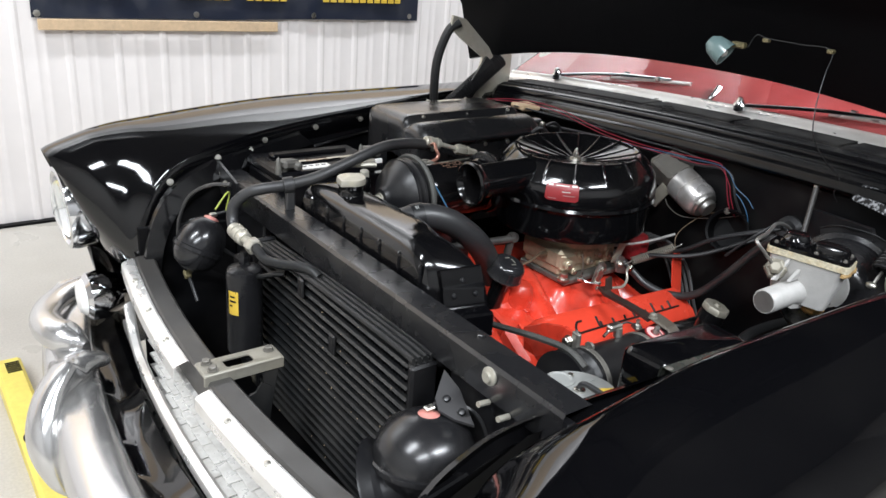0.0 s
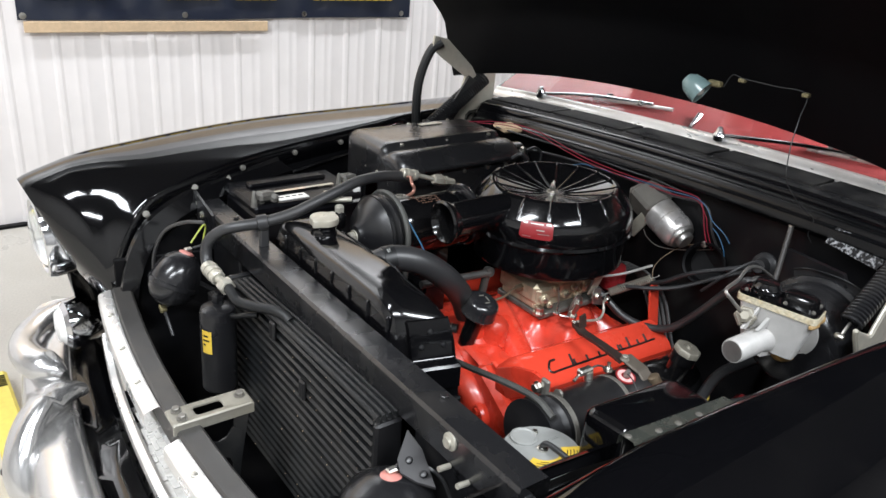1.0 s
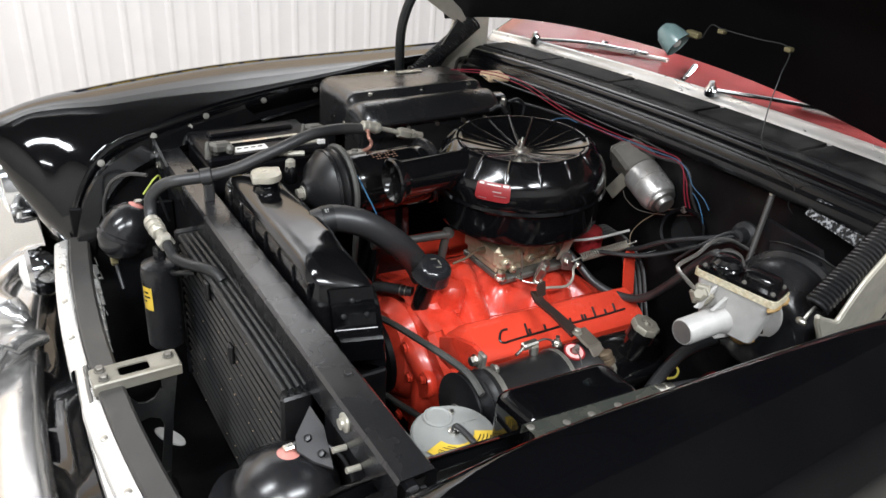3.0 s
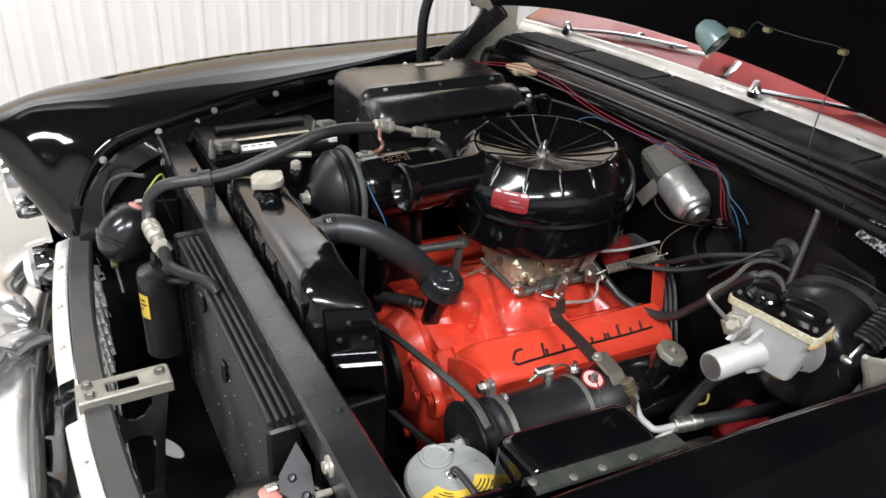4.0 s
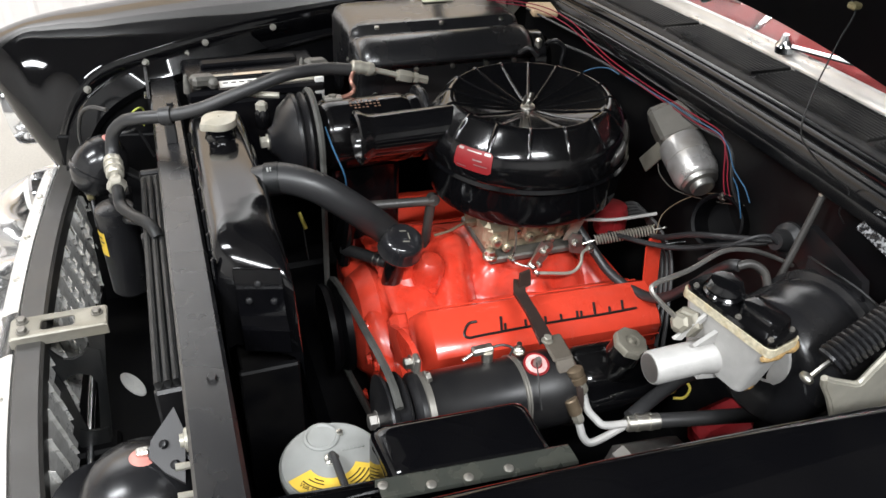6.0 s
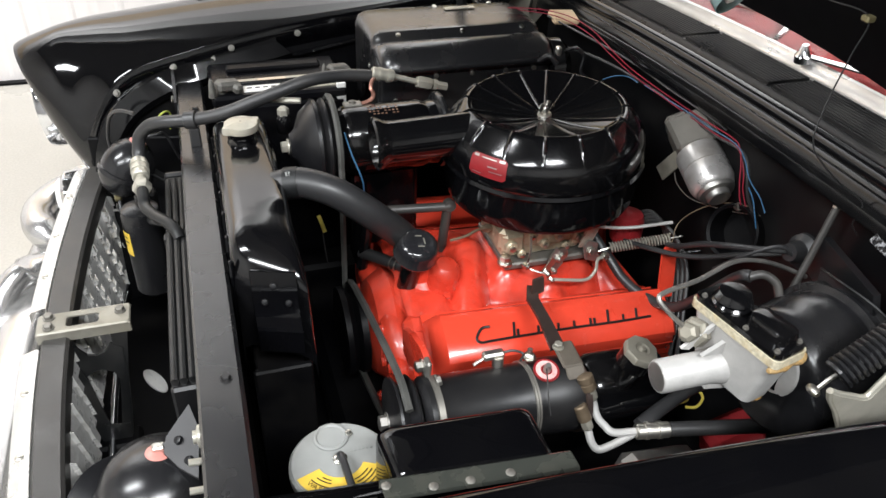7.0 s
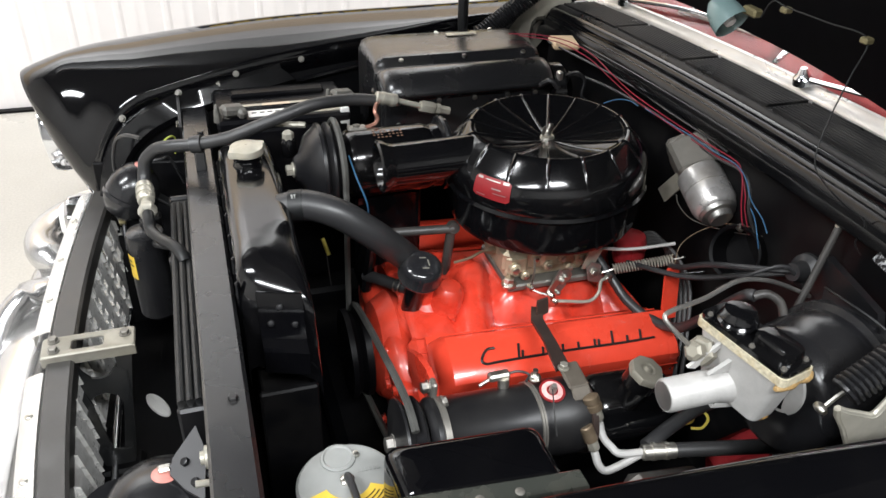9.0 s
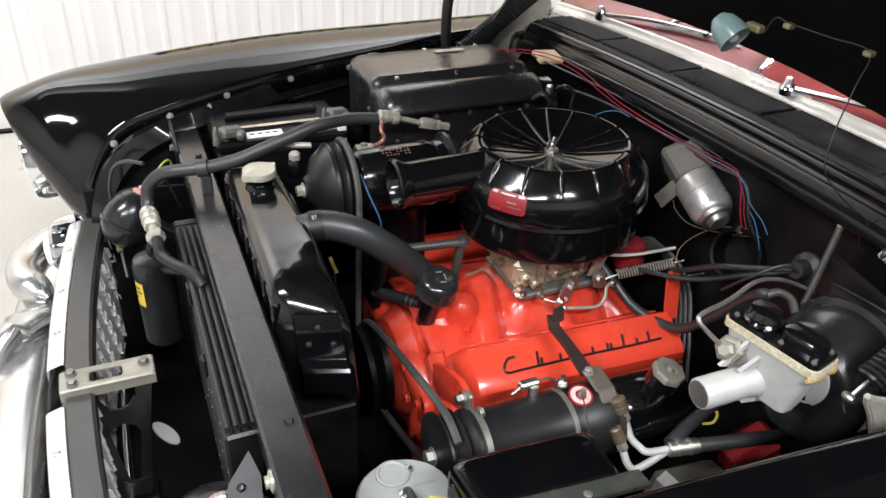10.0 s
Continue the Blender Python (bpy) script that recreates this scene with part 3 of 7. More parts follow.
    part("grille_front_rail", Shape().grid([[(x + 0.12 * y * y, y, 0.065 + 0.437 + 0.5 * (low_z(y) - 0.437) + z) for x, z in ((-0.279, -0.012), (-0.281, 0.004), (-0.287, 0.008), (-0.300, 0.003), (-0.303, -0.004), (-0.30, -0.02))] for y in fine_ys]), STAINLESS, car, "bright flat grille surround", 40)
    part("grille_upper_rail", Shape().tube([(gx(y) - 0.008, y, gz(0) + 0.004) for y in ys], 0.006, 10, 1), CHROME, car, "chrome upper grille rail")
    # gravel pan below the grille, black
    rows = []
    for y in [-0.8 + k * 0.04 for k in range(41)]:
        b = 0.10 * y * y
        c = 0.022 * math.exp(-((abs(y) - 0.36) / 0.05) ** 2) + 0.03 * math.exp(-(y / 0.08) ** 2)
        rows.append([(-0.26 + b, y, 0.41), (-0.285 + b, y, 0.45), (-0.305 + b, y, 0.455 + c * 0.5), (-0.325 + b, y, 0.43 + c), (-0.345 + b, y, 0.42 + c), (-0.37 + b, y, 0.425), (-0.385 + b, y, 0.40), (-0.39 + b, y, 0.3)])
    part("gravel_pan", Shape().grid(rows), BLACK, car, "", 60)
    # bumper: face bar with rolled upper edge, and two guards
    rows = []
    for k in range(33):
        y = -0.93 + k * 0.058
        b = 0.13 * y * y + 0.10 * max(0, abs(y) - 0.75) ** 1.2 + 0.1
        rise = 0.03 + 0.04 * max(0, (abs(y) - 0.5) / 0.43) ** 2
        rows.append([(x + b, y, z + rise) for x, z in ((-0.468, 0.36), (-0.474, 0.41), (-0.482, 0.434), (-0.496, 0.443), (-0.53, 0.444), (-0.562, 0.438), (-0.583, 0.42), (-0.594, 0.385), (-0.588, 0.34), (-0.574, 0.29), (-0.55, 0.24), (-0.5, 0.23))])
    part("bumper", Shape().grid(rows), BUMPERCHROME, car, "chrome front bumper", 60)
    for s in (-1, 1):
        # guard: a rounded horn that rises over the face bar, swells forward and hangs before it
        spine = smooth([(-0.335, s * 0.525, 0.478), (-0.375, s * 0.505, 0.492), (-0.425, s * 0.475, 0.489), (-0.462, s * 0.435, 0.462), (-0.482, s * 0.395, 0.42), (-0.487, s * 0.365, 0.37), (-0.478, s * 0.35, 0.32), (-0.46, s * 0.345, 0.285)], 4)
        rows = []
        for k, p in enumerate(spine):
            a = k / (len(spine) - 1)
            d = (spine[min(k + 1, len(spine) - 1)] - spine[max(k - 1, 0)]).normalized()
            side = d.cross(Vector((0, 0.25 * s, 1)) if k < 8 else Vector((-1, 0, 0.4))).normalized()
            up = side.cross(d).normalized()
            w = 0.05 * math.sin(math.pi * (0.2 + 0.7 * a)) ** 0.7 + 0.012 * math.exp(-((a - 0.3) / 0.12) ** 2)
            h = 0.03 * math.sin(math.pi * (0.14 + 0.76 * a)) ** 0.6 + 0.008 * math.exp(-((a - 0.62) / 0.14) ** 2)
            rows.append([p + side * w * math.cos(q) + up * h * math.sin(q) for q in [math.tau * j / 18 for j in range(18)]])
        part("bumper_guard", Shape().grid(rows, close_v=True), BUMPERCHROME, car, "chrome bumper guard", 60)
        part("guard_lip", Shape().tube([(-0.352, s * 0.49, 0.482), (-0.40, s * 0.452, 0.478), (-0.45, s * 0.415, 0.462), (-0.483, s * 0.40, 0.43)], 0.007, 10), BUMPERCHROME, car)
        part("guard_bolt", Shape().lathe((-0.5205, s * 0.40, 0.405), (-1, 0, 0.15), [(0.008, -0.012), (0.009, 0.0), (0.004, 0.003)], 12), DULL, car)
        # wing bar looping over the bumper end
        part("bumper_wing", Shape().tube([(-0.352, s * 0.582, 0.486), (-0.372, s * 0.608, 0.494), (-0.402, s * 0.655, 0.50), (-0.41, s * 0.715, 0.503), (-0.39, s * 0.775, 0.505), (-0.345, s * 0.832, 0.505), (-0.28, s * 0.872, 0.503), (-0.19, s * 0.90, 0.50)], lambda t: 0.014 + 0.029 * min(1, 5 * t) - 0.014 * t, 18, 8), BUMPERCHROME, car, "chrome bumper wing bar")
        part("bumper_end", Shape().grid([[(-0.33 + 0.25 * u, s * (0.80 + 0.08 * u), 0.49), (-0.36 + 0.25 * u, s * (0.83 + 0.08 * u), 0.46), (-0.37 + 0.25 * u, s * (0.84 + 0.08 * u), 0.38), (-0.34 + 0.25 * u, s * (0.82 + 0.08 * u), 0.3)] for u in (0, 0.33, 0.66, 1)]), BUMPERCHROME, car, "", 60)
    # panels before the radiator
    # baffle below, with an oval drain opening
    hole = [(-0.15 + 0.006 * math.cos(radians(a)), 0.12 + 0.008 * math.sin(radians(a))) for a in range(0, 360, 15)]
    outer = [(-0.15 + 0.11 * (math.cos(radians(a)) / max(abs(math.cos(radians(a))), abs(math.sin(radians(a))))), 0.0 + 0.55 * (math.sin(radians(a)) / max(abs(math.cos(radians(a))), abs(math.sin(radians(a)))))) for a in range(0, 360, 15)]
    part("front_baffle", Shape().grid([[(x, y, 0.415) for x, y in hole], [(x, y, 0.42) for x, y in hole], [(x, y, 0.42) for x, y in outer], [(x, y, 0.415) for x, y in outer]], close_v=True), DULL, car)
    # white oval over the opening, painted as the lit floor beneath
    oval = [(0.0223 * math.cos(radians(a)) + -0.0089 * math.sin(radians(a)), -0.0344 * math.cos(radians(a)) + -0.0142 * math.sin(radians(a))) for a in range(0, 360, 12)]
    part("lit_floor_oval", Shape().grid([[(-0.150 + x * k, 0.124 + y * k, z) for x, y in oval] for k, z in ((1.0, 0.4205), (1.0, 0.4235), (0.94, 0.425), (0.02, 0.425))], close_v=True), WHITE, car, "white oval painted as lit floor below the baffle")
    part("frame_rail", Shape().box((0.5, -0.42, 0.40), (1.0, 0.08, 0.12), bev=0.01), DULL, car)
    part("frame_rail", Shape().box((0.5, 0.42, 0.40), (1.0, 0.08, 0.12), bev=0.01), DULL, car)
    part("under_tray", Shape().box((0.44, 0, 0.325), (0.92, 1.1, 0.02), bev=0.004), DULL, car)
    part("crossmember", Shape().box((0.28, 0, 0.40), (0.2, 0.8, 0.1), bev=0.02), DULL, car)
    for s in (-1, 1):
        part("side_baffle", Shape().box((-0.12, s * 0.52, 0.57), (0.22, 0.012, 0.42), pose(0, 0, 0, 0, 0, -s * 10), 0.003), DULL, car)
        part("wheelhouse_panel", Shape().box((0.0, s * 0.46, 0.64), (0.014, 0.22, 0.46), bev=0.003), CHASSIS, car)


def body_rear(car):
    """Firewall, cowl, windscreen base and what shows of the cabin."""
    fw = Shape().box((0.905, 0, 0.63), (0.02, 1.30, 0.76), bev=0.004)
    part("firewall", fw, BULKHEAD, car)
    def sweep(profile, ys):
        """A cross-car moulding: bowed rearward at the middle, crowned and a touch higher on the near side."""
        return [[(x - 0.03 * y * y, y, z - 0.045 * y - 0.03 * y * y) for x, z in profile] for y in ys]
    ys = [-0.72 + k * 0.072 for k in range(21)]
    cs = [-0.72 + k * 0.0675 for k in range(21)]
    part("cowl_ledge", Shape().grid(sweep([(0.9, 1.006), (0.867, 1.009), (0.863, 1.014), (0.864, 1.023), (0.866, 1.03), (0.871, 1.034), (0.875, 1.036), (0.877, 1.045), (0.88, 1.05), (0.885, 1.051)], cs)), COWLBLACK, car, "black pressed cowl ledge", 30)
    part("cowl_gutter", Shape().grid(sweep([(0.884, 1.05), (0.886, 1.055), (0.888, 1.057), (0.892, 1.058), (0.896, 1.06)], cs)), COWLBLACK, car, "", 30)
    part("cowl_seal", Shape().grid(sweep([(0.893, 1.05), (0.889, 1.06), (0.892, 1.071), (0.9, 1.077), (0.908, 1.0755), (0.913, 1.069), (0.911, 1.055)], cs)), BOWL, car, "round black rubber hood seal", 60)
    # rounded end of the cowl pressings beside the far hinge, and the painted corner behind it
    end = sweep([(0.9, 1.006), (0.863, 1.014), (0.866, 1.03), (0.88, 1.05), (0.89, 1.066), (0.9, 1.077), (0.917, 1.082), (1.01, 1.082), (1.01, 1.0)], (0.63,))[0]
    part("cowl_end", Shape().grid([end, [(x * 0.98 + 0.0185, y + 0.012, z - 0.006) for x, y, z in end], [(x * 0.9 + 0.093, y + 0.02, z - 0.02) for x, y, z in end], [(0.95, 0.65, 1.0)] * len(end)]), BOWL, car, "", 60)
    part("cowl_corner", Shape().grid([[(x, y, 1.04 - 0.05 * y + 0.05 * (x - 0.86) - 0.5 * max(0, 0.66 - y) + h) for x, h in ((0.84, -0.05), (0.846, -0.012), (0.858, -0.002), (0.9, 0.0), (0.96, 0.004), (1.05, 0.01))] for y in (0.645, 0.66, 0.70, 0.74, 0.77)]), BLACK, car, "", 60)
    shelf = [(0.852, -0.485, 1.018), (0.853, -0.59, 1.002), (0.864, -0.605, 1.042), (0.862, -0.495, 1.052)]
    part("cowl_end_shelf", Shape().add(shelf + [(x + 0.004, y, z - 0.002) for x, y, z in shelf], [(0, 1, 2, 3), (7, 6, 5, 4), (0, 4, 5, 1), (1, 5, 6, 2), (2, 6, 7, 3), (3, 7, 4, 0)]), PEELING, car, "black paint peeling off bare metal")
    v = part("cowl_vent", Shape().grid(sweep([(0.909, 1.064), (0.912, 1.077), (0.917, 1.082), (1.01, 1.082), (1.015, 1.079)], cs)), LOUVRE, car, "black louvred cowl air vent")
    for k in range(11):
        x, z = 0.923 + 0.0079 * k, 1.0828
        for y0 in (-0.66, -0.402, -0.144, 0.114, 0.372):
            run = [y0 + 0.0625 * q for q in range(5)]
            part("vent_slat", Shape().grid(sweep([(x - 0.0022, z - 0.001), (x - 0.0018, z + 0.0045), (x - 0.0004, z + 0.0058), (x + 0.0012, z + 0.005), (x + 0.0016, z - 0.001)], [max(run[0], min(run[-1] - 0.004, q)) for q in run])), LOUVRE, v, angle=20)
    part("windscreen_moulding", Shape().grid(sweep([(1.015, 1.078), (1.0155, 1.084), (1.02, 1.092), (1.0245, 1.097), (1.026, 1.104), (1.029, 1.107), (1.033, 1.104)], ys)), STAINLESS, car, "worn bright windscreen moulding", 30)
    g = [[(x - 0.03 * y * y + 0.2 * a * (y / 0.7) ** 4, y * (1 - 0.06 * a), z - 0.045 * y - 0.03 * y * y) for a in [j / 6 for j in range(7)] for x, z in [(1.03 + 0.572 * a, 1.103 + 0.459 * a)]] for y in ys]
    gl = part("windscreen", Shape().grid(g).grid([[(x + 0.005, y, z - 0.003) for x, y, z in r] for r in g]), GLASS, car, "clear curved windscreen glass", 60)
    gl.visible_shadow = False
    part("windscreen_clip", Shape().box((1.058, 0.0, 1.12), (0.014, 0.016, 0.05), pose(0, 0, 0, 0, 40, 0), 0.004), CHROME, car)
    # dashboard, seat tops and far door inside
    dash = []
    for y in ys:
        dash.append([(x, y, z - 0.045 * y - 0.03 * y * y) for x, z in ((1.041, 1.03), (1.042, 1.088), (1.054, 1.106), (1.14, 1.132), (1.3, 1.125), (1.36, 1.08), (1.38, 0.95), (1.34, 0.8))])
    part("dashboard", Shape().grid(dash), REDTRIM, car, "red painted dashboard top", 50)
    part("bench_seat", Shape().box((2.15, 0, 0.88), (0.2, 1.2, 0.5), pose(0, 0, 0, 0, 12, 0), 0.06), REDTRIM, car, "red vinyl bench seat back")
    part("cabin_side", Shape().box((1.9, 0.74, 0.78), (1.5, 0.05, 0.45), bev=0.02).box((1.9, -0.74, 0.78), (1.5, 0.05, 0.45), bev=0.02), REDTRIM, car)
    part("roof", Shape().grid([[(x, y, 1.56 - 0.05 * (y / 0.7) ** 2 - 0.03 * ((x - 2.3) / 0.7) ** 2) for y in ys] for x in (1.6, 1.9, 2.2, 2.6, 3.0)]).grid([[(x, y, 1.54 - 0.05 * (y / 0.7) ** 2 - 0.03 * ((x - 2.3) / 0.7) ** 2) for y in ys] for x in (1.6, 1.9, 2.2, 2.6, 3.0)]), BLACK, car, "", 60)
    for s in (-1, 1):
        part("windscreen_pillar", Shape().tube([(1.11, s * 0.69, 1.03), (1.3, s * 0.69, 1.25), (1.62, s * 0.64, 1.52)], 0.026, 10), PALE, car, "pale trimmed windscreen pillar")
        part("door_side", Shape().box((2.2, s * 0.87, 0.75), (1.9, 0.06, 0.62), bev=0.02), BLACK, car)
    # wiper arms, posts
    for y0, y1 in ((0.52, 0.14), (-0.10, -0.5)):
        def lift(x, y, h):
            return (x, y, 1.1 - 0.045 * y - 0.03 * y * y + h)
        w = part("wiper", Shape().tube([lift(1.02, y0, 0.01), lift(1.04, (y0 + y1) / 2, 0.03), lift(1.06, y1, 0.036)], 0.0045, 8), CHROME, car, "chrome wiper arm")
        part("wiper_blade", Shape().tube([lift(1.055, y1 + 0.2, 0.02), lift(1.066, y1 - 0.06, 0.032)], 0.006, 8), STAINLESS, w)
        for q in (0.15, 0.04):
            part("wiper_joint", Shape().box(lift(1.058, y1 + q, 0.034), (0.016, 0.016, 0.014), bev=0.003), CHROME, w)
        part("wiper_post", Shape().lathe(lift(1.02, y0, 0.0), (-0.2, 0, 1), [(0.016, 0), (0.016, 0.012), (0.01, 0.02), (0.006, 0.03)], 16), CHROME, w)
    part("antenna_base", Shape().lathe((0.996, 0.741, 1.0), (0, 0, 1), [(0.018, -0.01), (0.018, 0.008), (0.012, 0.016), (0.008, 0.05), (0.002, 0.062)], 18), CHROME, car, "chrome antenna base")
    # wheels under the fenders
    for s in (-1, 1):
        w = part("front_wheel", Shape().lathe((0.42, s * 0.62, 0.34), (0, s, 0), [(0.19, 0), (0.3, -0.0), (0.33, 0.03), (0.335, 0.08), (0.33, 0.14), (0.3, 0.17), (0.19, 0.165)], 40), RUBBER, car)
        part("wheel_disc", Shape().lathe((0.42, s * 0.62, 0.34), (0, s, 0), [(0.0, 0.14), (0.1, 0.15), (0.19, 0.12), (0.2, 0.165)], 32), CHROME, w)


def hood(car):
    """The opened hood, crowned, with an inner frame, hinges and springs."""
    c, s_ = math.cos(radians(46)), math.sin(radians(46))
    def at(u, y, off=0.0):
        crown = 0.12 * (abs(y) / 0.75) ** 2.2 + 0.03 * u
        a, b = min(u, 0.18), max(u - 0.18, 0.0)
        x = 0.884 - a * 0.309 - b * c - crown * 0.2
        z = 1.208 + a * 0.951 + b * s_ - crown * 0.66 - 0.039 * y
        return (x + off * s_ * -1, y, z - off * c)
    ys = [-0.745 + k * 0.0745 for k in range(21)]
    us = [0, 0.02, 0.06, 0.1, 0.14, 0.17, 0.2, 0.24, 0.3, 0.5, 0.7, 0.9, 1.05, 1.1]
    def wide(u, y):
        return y * (1 - 0.16 * (u / 1.1) ** 1.5)
    h = part("hood", Shape().grid([[at(u, wide(u, y)) for y in ys] for u in us]), BLACK, car, "gloss black hood standing open", 60)
    part("underside", Shape().grid([[at(u, wide(u, y), 0.009) for y in ys] for u in us]), UNDERHOOD, h, "flat black underside", 60)
    edge = Shape()
    edge.grid([[at(0, y), at(-0.005, y, 0.0045), at(0, y, 0.009)] for y in ys])
    for y in (ys[0], ys[-1]):
        edge.grid([[at(u, wide(u, y)), at(u, wide(u, y) * 1.006, 0.0045), at(u, wide(u, y), 0.009)] for u in us])
    part("rolled_edge", edge, BLACK, h, "", 60)
    rib = Shape()
    for u in (0.55, 0.95):
        rib.grid([[at(u - 0.05, wide(u, y) * 0.93, 0.011), at(u - 0.035, wide(u, y) * 0.93, 0.03), at(u + 0.035, wide(u, y) * 0.93, 0.03), at(u + 0.05, wide(u, y) * 0.93, 0.011)] for y in ys])
    for y in (-0.62, 0.62):
        rib.grid([[at(u, wide(u, y - 0.05), 0.011), at(u, wide(u, y - 0.03), 0.029), at(u, wide(u, y + 0.03), 0.029), at(u, wide(u, y + 0.05), 0.011)] for u in us[8:]])
    part("inner_frame", rib, UNDERHOOD, h, "", 40)
    return at


def hood_hinge(s):
    hg = thing("hinge_assembly", "pale grey steel hood hinge with a black coil spring", "hinge", "hood hinges", at=(0.75, s * 0.63, 0.9))
    y = s * 0.635
    dz = 0.0 if s < 0 else 0.025
    edge = smooth([(0.668, 0, 0.957), (0.684, 0, 0.948), (0.707, 0, 0.938), (0.73, 0, 0.93), (0.742, 0, 0.948), (0.765, 0, 0.985), (0.80, 0, 1.02), (0.86, 0, 1.07), (0.93, 0, 1.11)], 3)
    back = [(0.95, 1.09), (0.95, 1.0), (0.84, 0.87), (0.74, 0.835), (0.722, 0.85), (0.712, 0.882), (0.69, 0.92), (0.672, 0.945)]
    plate = Shape().prism([(p.x, p.z) for p in edge] + back, (0, y + s * 0.024, dz), (1, 0, 0), (0, 0, 1), (0, s * 0.005, 0))
    plate.tube([(p.x, y + s * 0.024, p.z + dz) for p in edge], 0.0042, 8, 1)
    plate.tube([(x, y + s * 0.024, z + dz) for x, z in ((0.722, 0.85), (0.712, 0.882), (0.69, 0.92), (0.672, 0.945), (0.668, 0.957))], 0.0042, 8, 1)
    part("lower_plate", plate, PALE, hg)
    if s > 0:
        part("upper_arm", Shape().prism([(0.80, 1.06), (0.835, 1.07), (0.86, 1.11), (0.835, 1.145), (0.74, 1.225), (0.695, 1.235), (0.69, 1.20), (0.73, 1.17), (0.815, 1.115)], (0, y, 0), (1, 0, 0), (0, 0, 1), (0, 0.008, 0)), PALE, hg)
        part("lower_arm", Shape().prism([(0.715, 0.975), (0.75, 0.965), (0.85, 1.10), (0.82, 1.12)], (0, y - 0.014, 0), (1, 0, 0), (0, 0, 1), (0, 0.008, 0)), CHASSIS, hg)
    part("link", Shape().tube([(0.664, y + s * 0.015, 0.93), (0.656, y + s * 0.015, 1.02), (0.66, y + s * 0.015, 1.11), (0.69, y + s * 0.012, 1.19), (0.72, y, 1.215)] if s > 0 else [(0.86, y, 1.02), (0.91, y, 1.11), (0.95, y, 1.16)], 0.013, 10), CHASSIS, hg)
    coil = []
    a, b = Vector((0.70, y + s * 0.0, 0.952 + dz)), Vector((0.885, y - s * 0.0, 1.085 + dz))
    d = (b - a).normalized()
    u = d.orthogonal().normalized()
    v = d.cross(u)
    n = 30
    for k in range(n * 10 + 1):
        w = math.tau * k / 10
        coil.append(a + (b - a) * (k / (n * 10)) + (0.021 if s > 0 else 0.0178) * (u * math.cos(w) + v * math.sin(w)))
    part("spring", Shape().tube(coil, 0.0036, 6, 1), SATIN, hg)
    hook = Shape().tube([a - d * 0.03 + Vector((0, 0, -0.004)), a - d * 0.012, a], 0.003, 6)
    hook.lathe(a - d * 0.033, (0, s, 0), [(0.004, -0.008), (0.006, -0.004), (0.006, 0.004), (0.004, 0.008)], 14)
    part("hook", hook, ZINC, hg)


hall()
car = thing("car", "black nineteen-fifties saloon car with its hood open", "car", at=(0.4, 0, 0))
fender(car, 1)
fender(car, -1)
front_end(car)
body_rear(car)
hood_at = hood(car)
hood_hinge(1)
hood_hinge(-1)

# ---- under the hood ----
def core_support():
    t = thing("radiator_support", "satin black steel radiator support across the bay", "support", at=(0, 0, 0.5))
    rows = []
    for y in (-0.60, -0.5, -0.3, 0.0, 0.3, 0.48, 0.56):
        rows.append([(-0.027, y, 0.83), (-0.028, y, 0.881), (-0.024, y, 0.887), (0.023, y, 0.887), (0.028, y, 0.881), (0.028, y, 0.835)])
    part("top_bar", Shape().grid(rows), SOFTBLACK, t, "", 30)
    for y, ax in ((-0.389, (0, 0, 1)), (0.40, (0, 0, 1))):
        part("bolt", Shape().hexbolt((0.008, y, 0.886), ax, 0.0062), HORNBLACK, t)
    part("stud", Shape().lathe((-0.028, -0.457, 0.868), (-1, 0, 0), [(0.014, 0), (0.014, 0.003), (0.008, 0.005), (0.008, 0.009)], 20), PALE, t, "pale plated bolt head")
    for y, z in ((-0.46, 0.827), (-0.503, 0.828)):
        part("stud", Shape().cyl((-0.028, y, z), (-0.048, y, z + 0.002), 0.0045, n=10), PALE, t, "pale plated stud")
    for s in (-1, 1):
        part("side_panel", Shape().box((0.0, s * 0.47, 0.66), (0.02, 0.25, 0.4), bev=0.004), SATIN, t)
    part("end_plate", Shape().prism([(0.44, 0.84), (0.56, 0.85), (0.565, 0.905), (0.55, 0.912), (0.46, 0.892), (0.44, 0.887)], (-0.033, 0, 0), (0, 1, 0), (0, 0, 1), (0.006, 0, 0)), SATIN, t)
    for y, z in ((0.545, 0.88), (0.50, 0.868)):
        part("bolt", Shape().hexbolt((-0.033, y, z), (-1, 0, 0.1), 0.008), ZINC, t)
    part("lower_bar", Shape().box((0, 0, 0.43), (0.06, 1.1, 0.05), bev=0.008), CHASSIS, t)


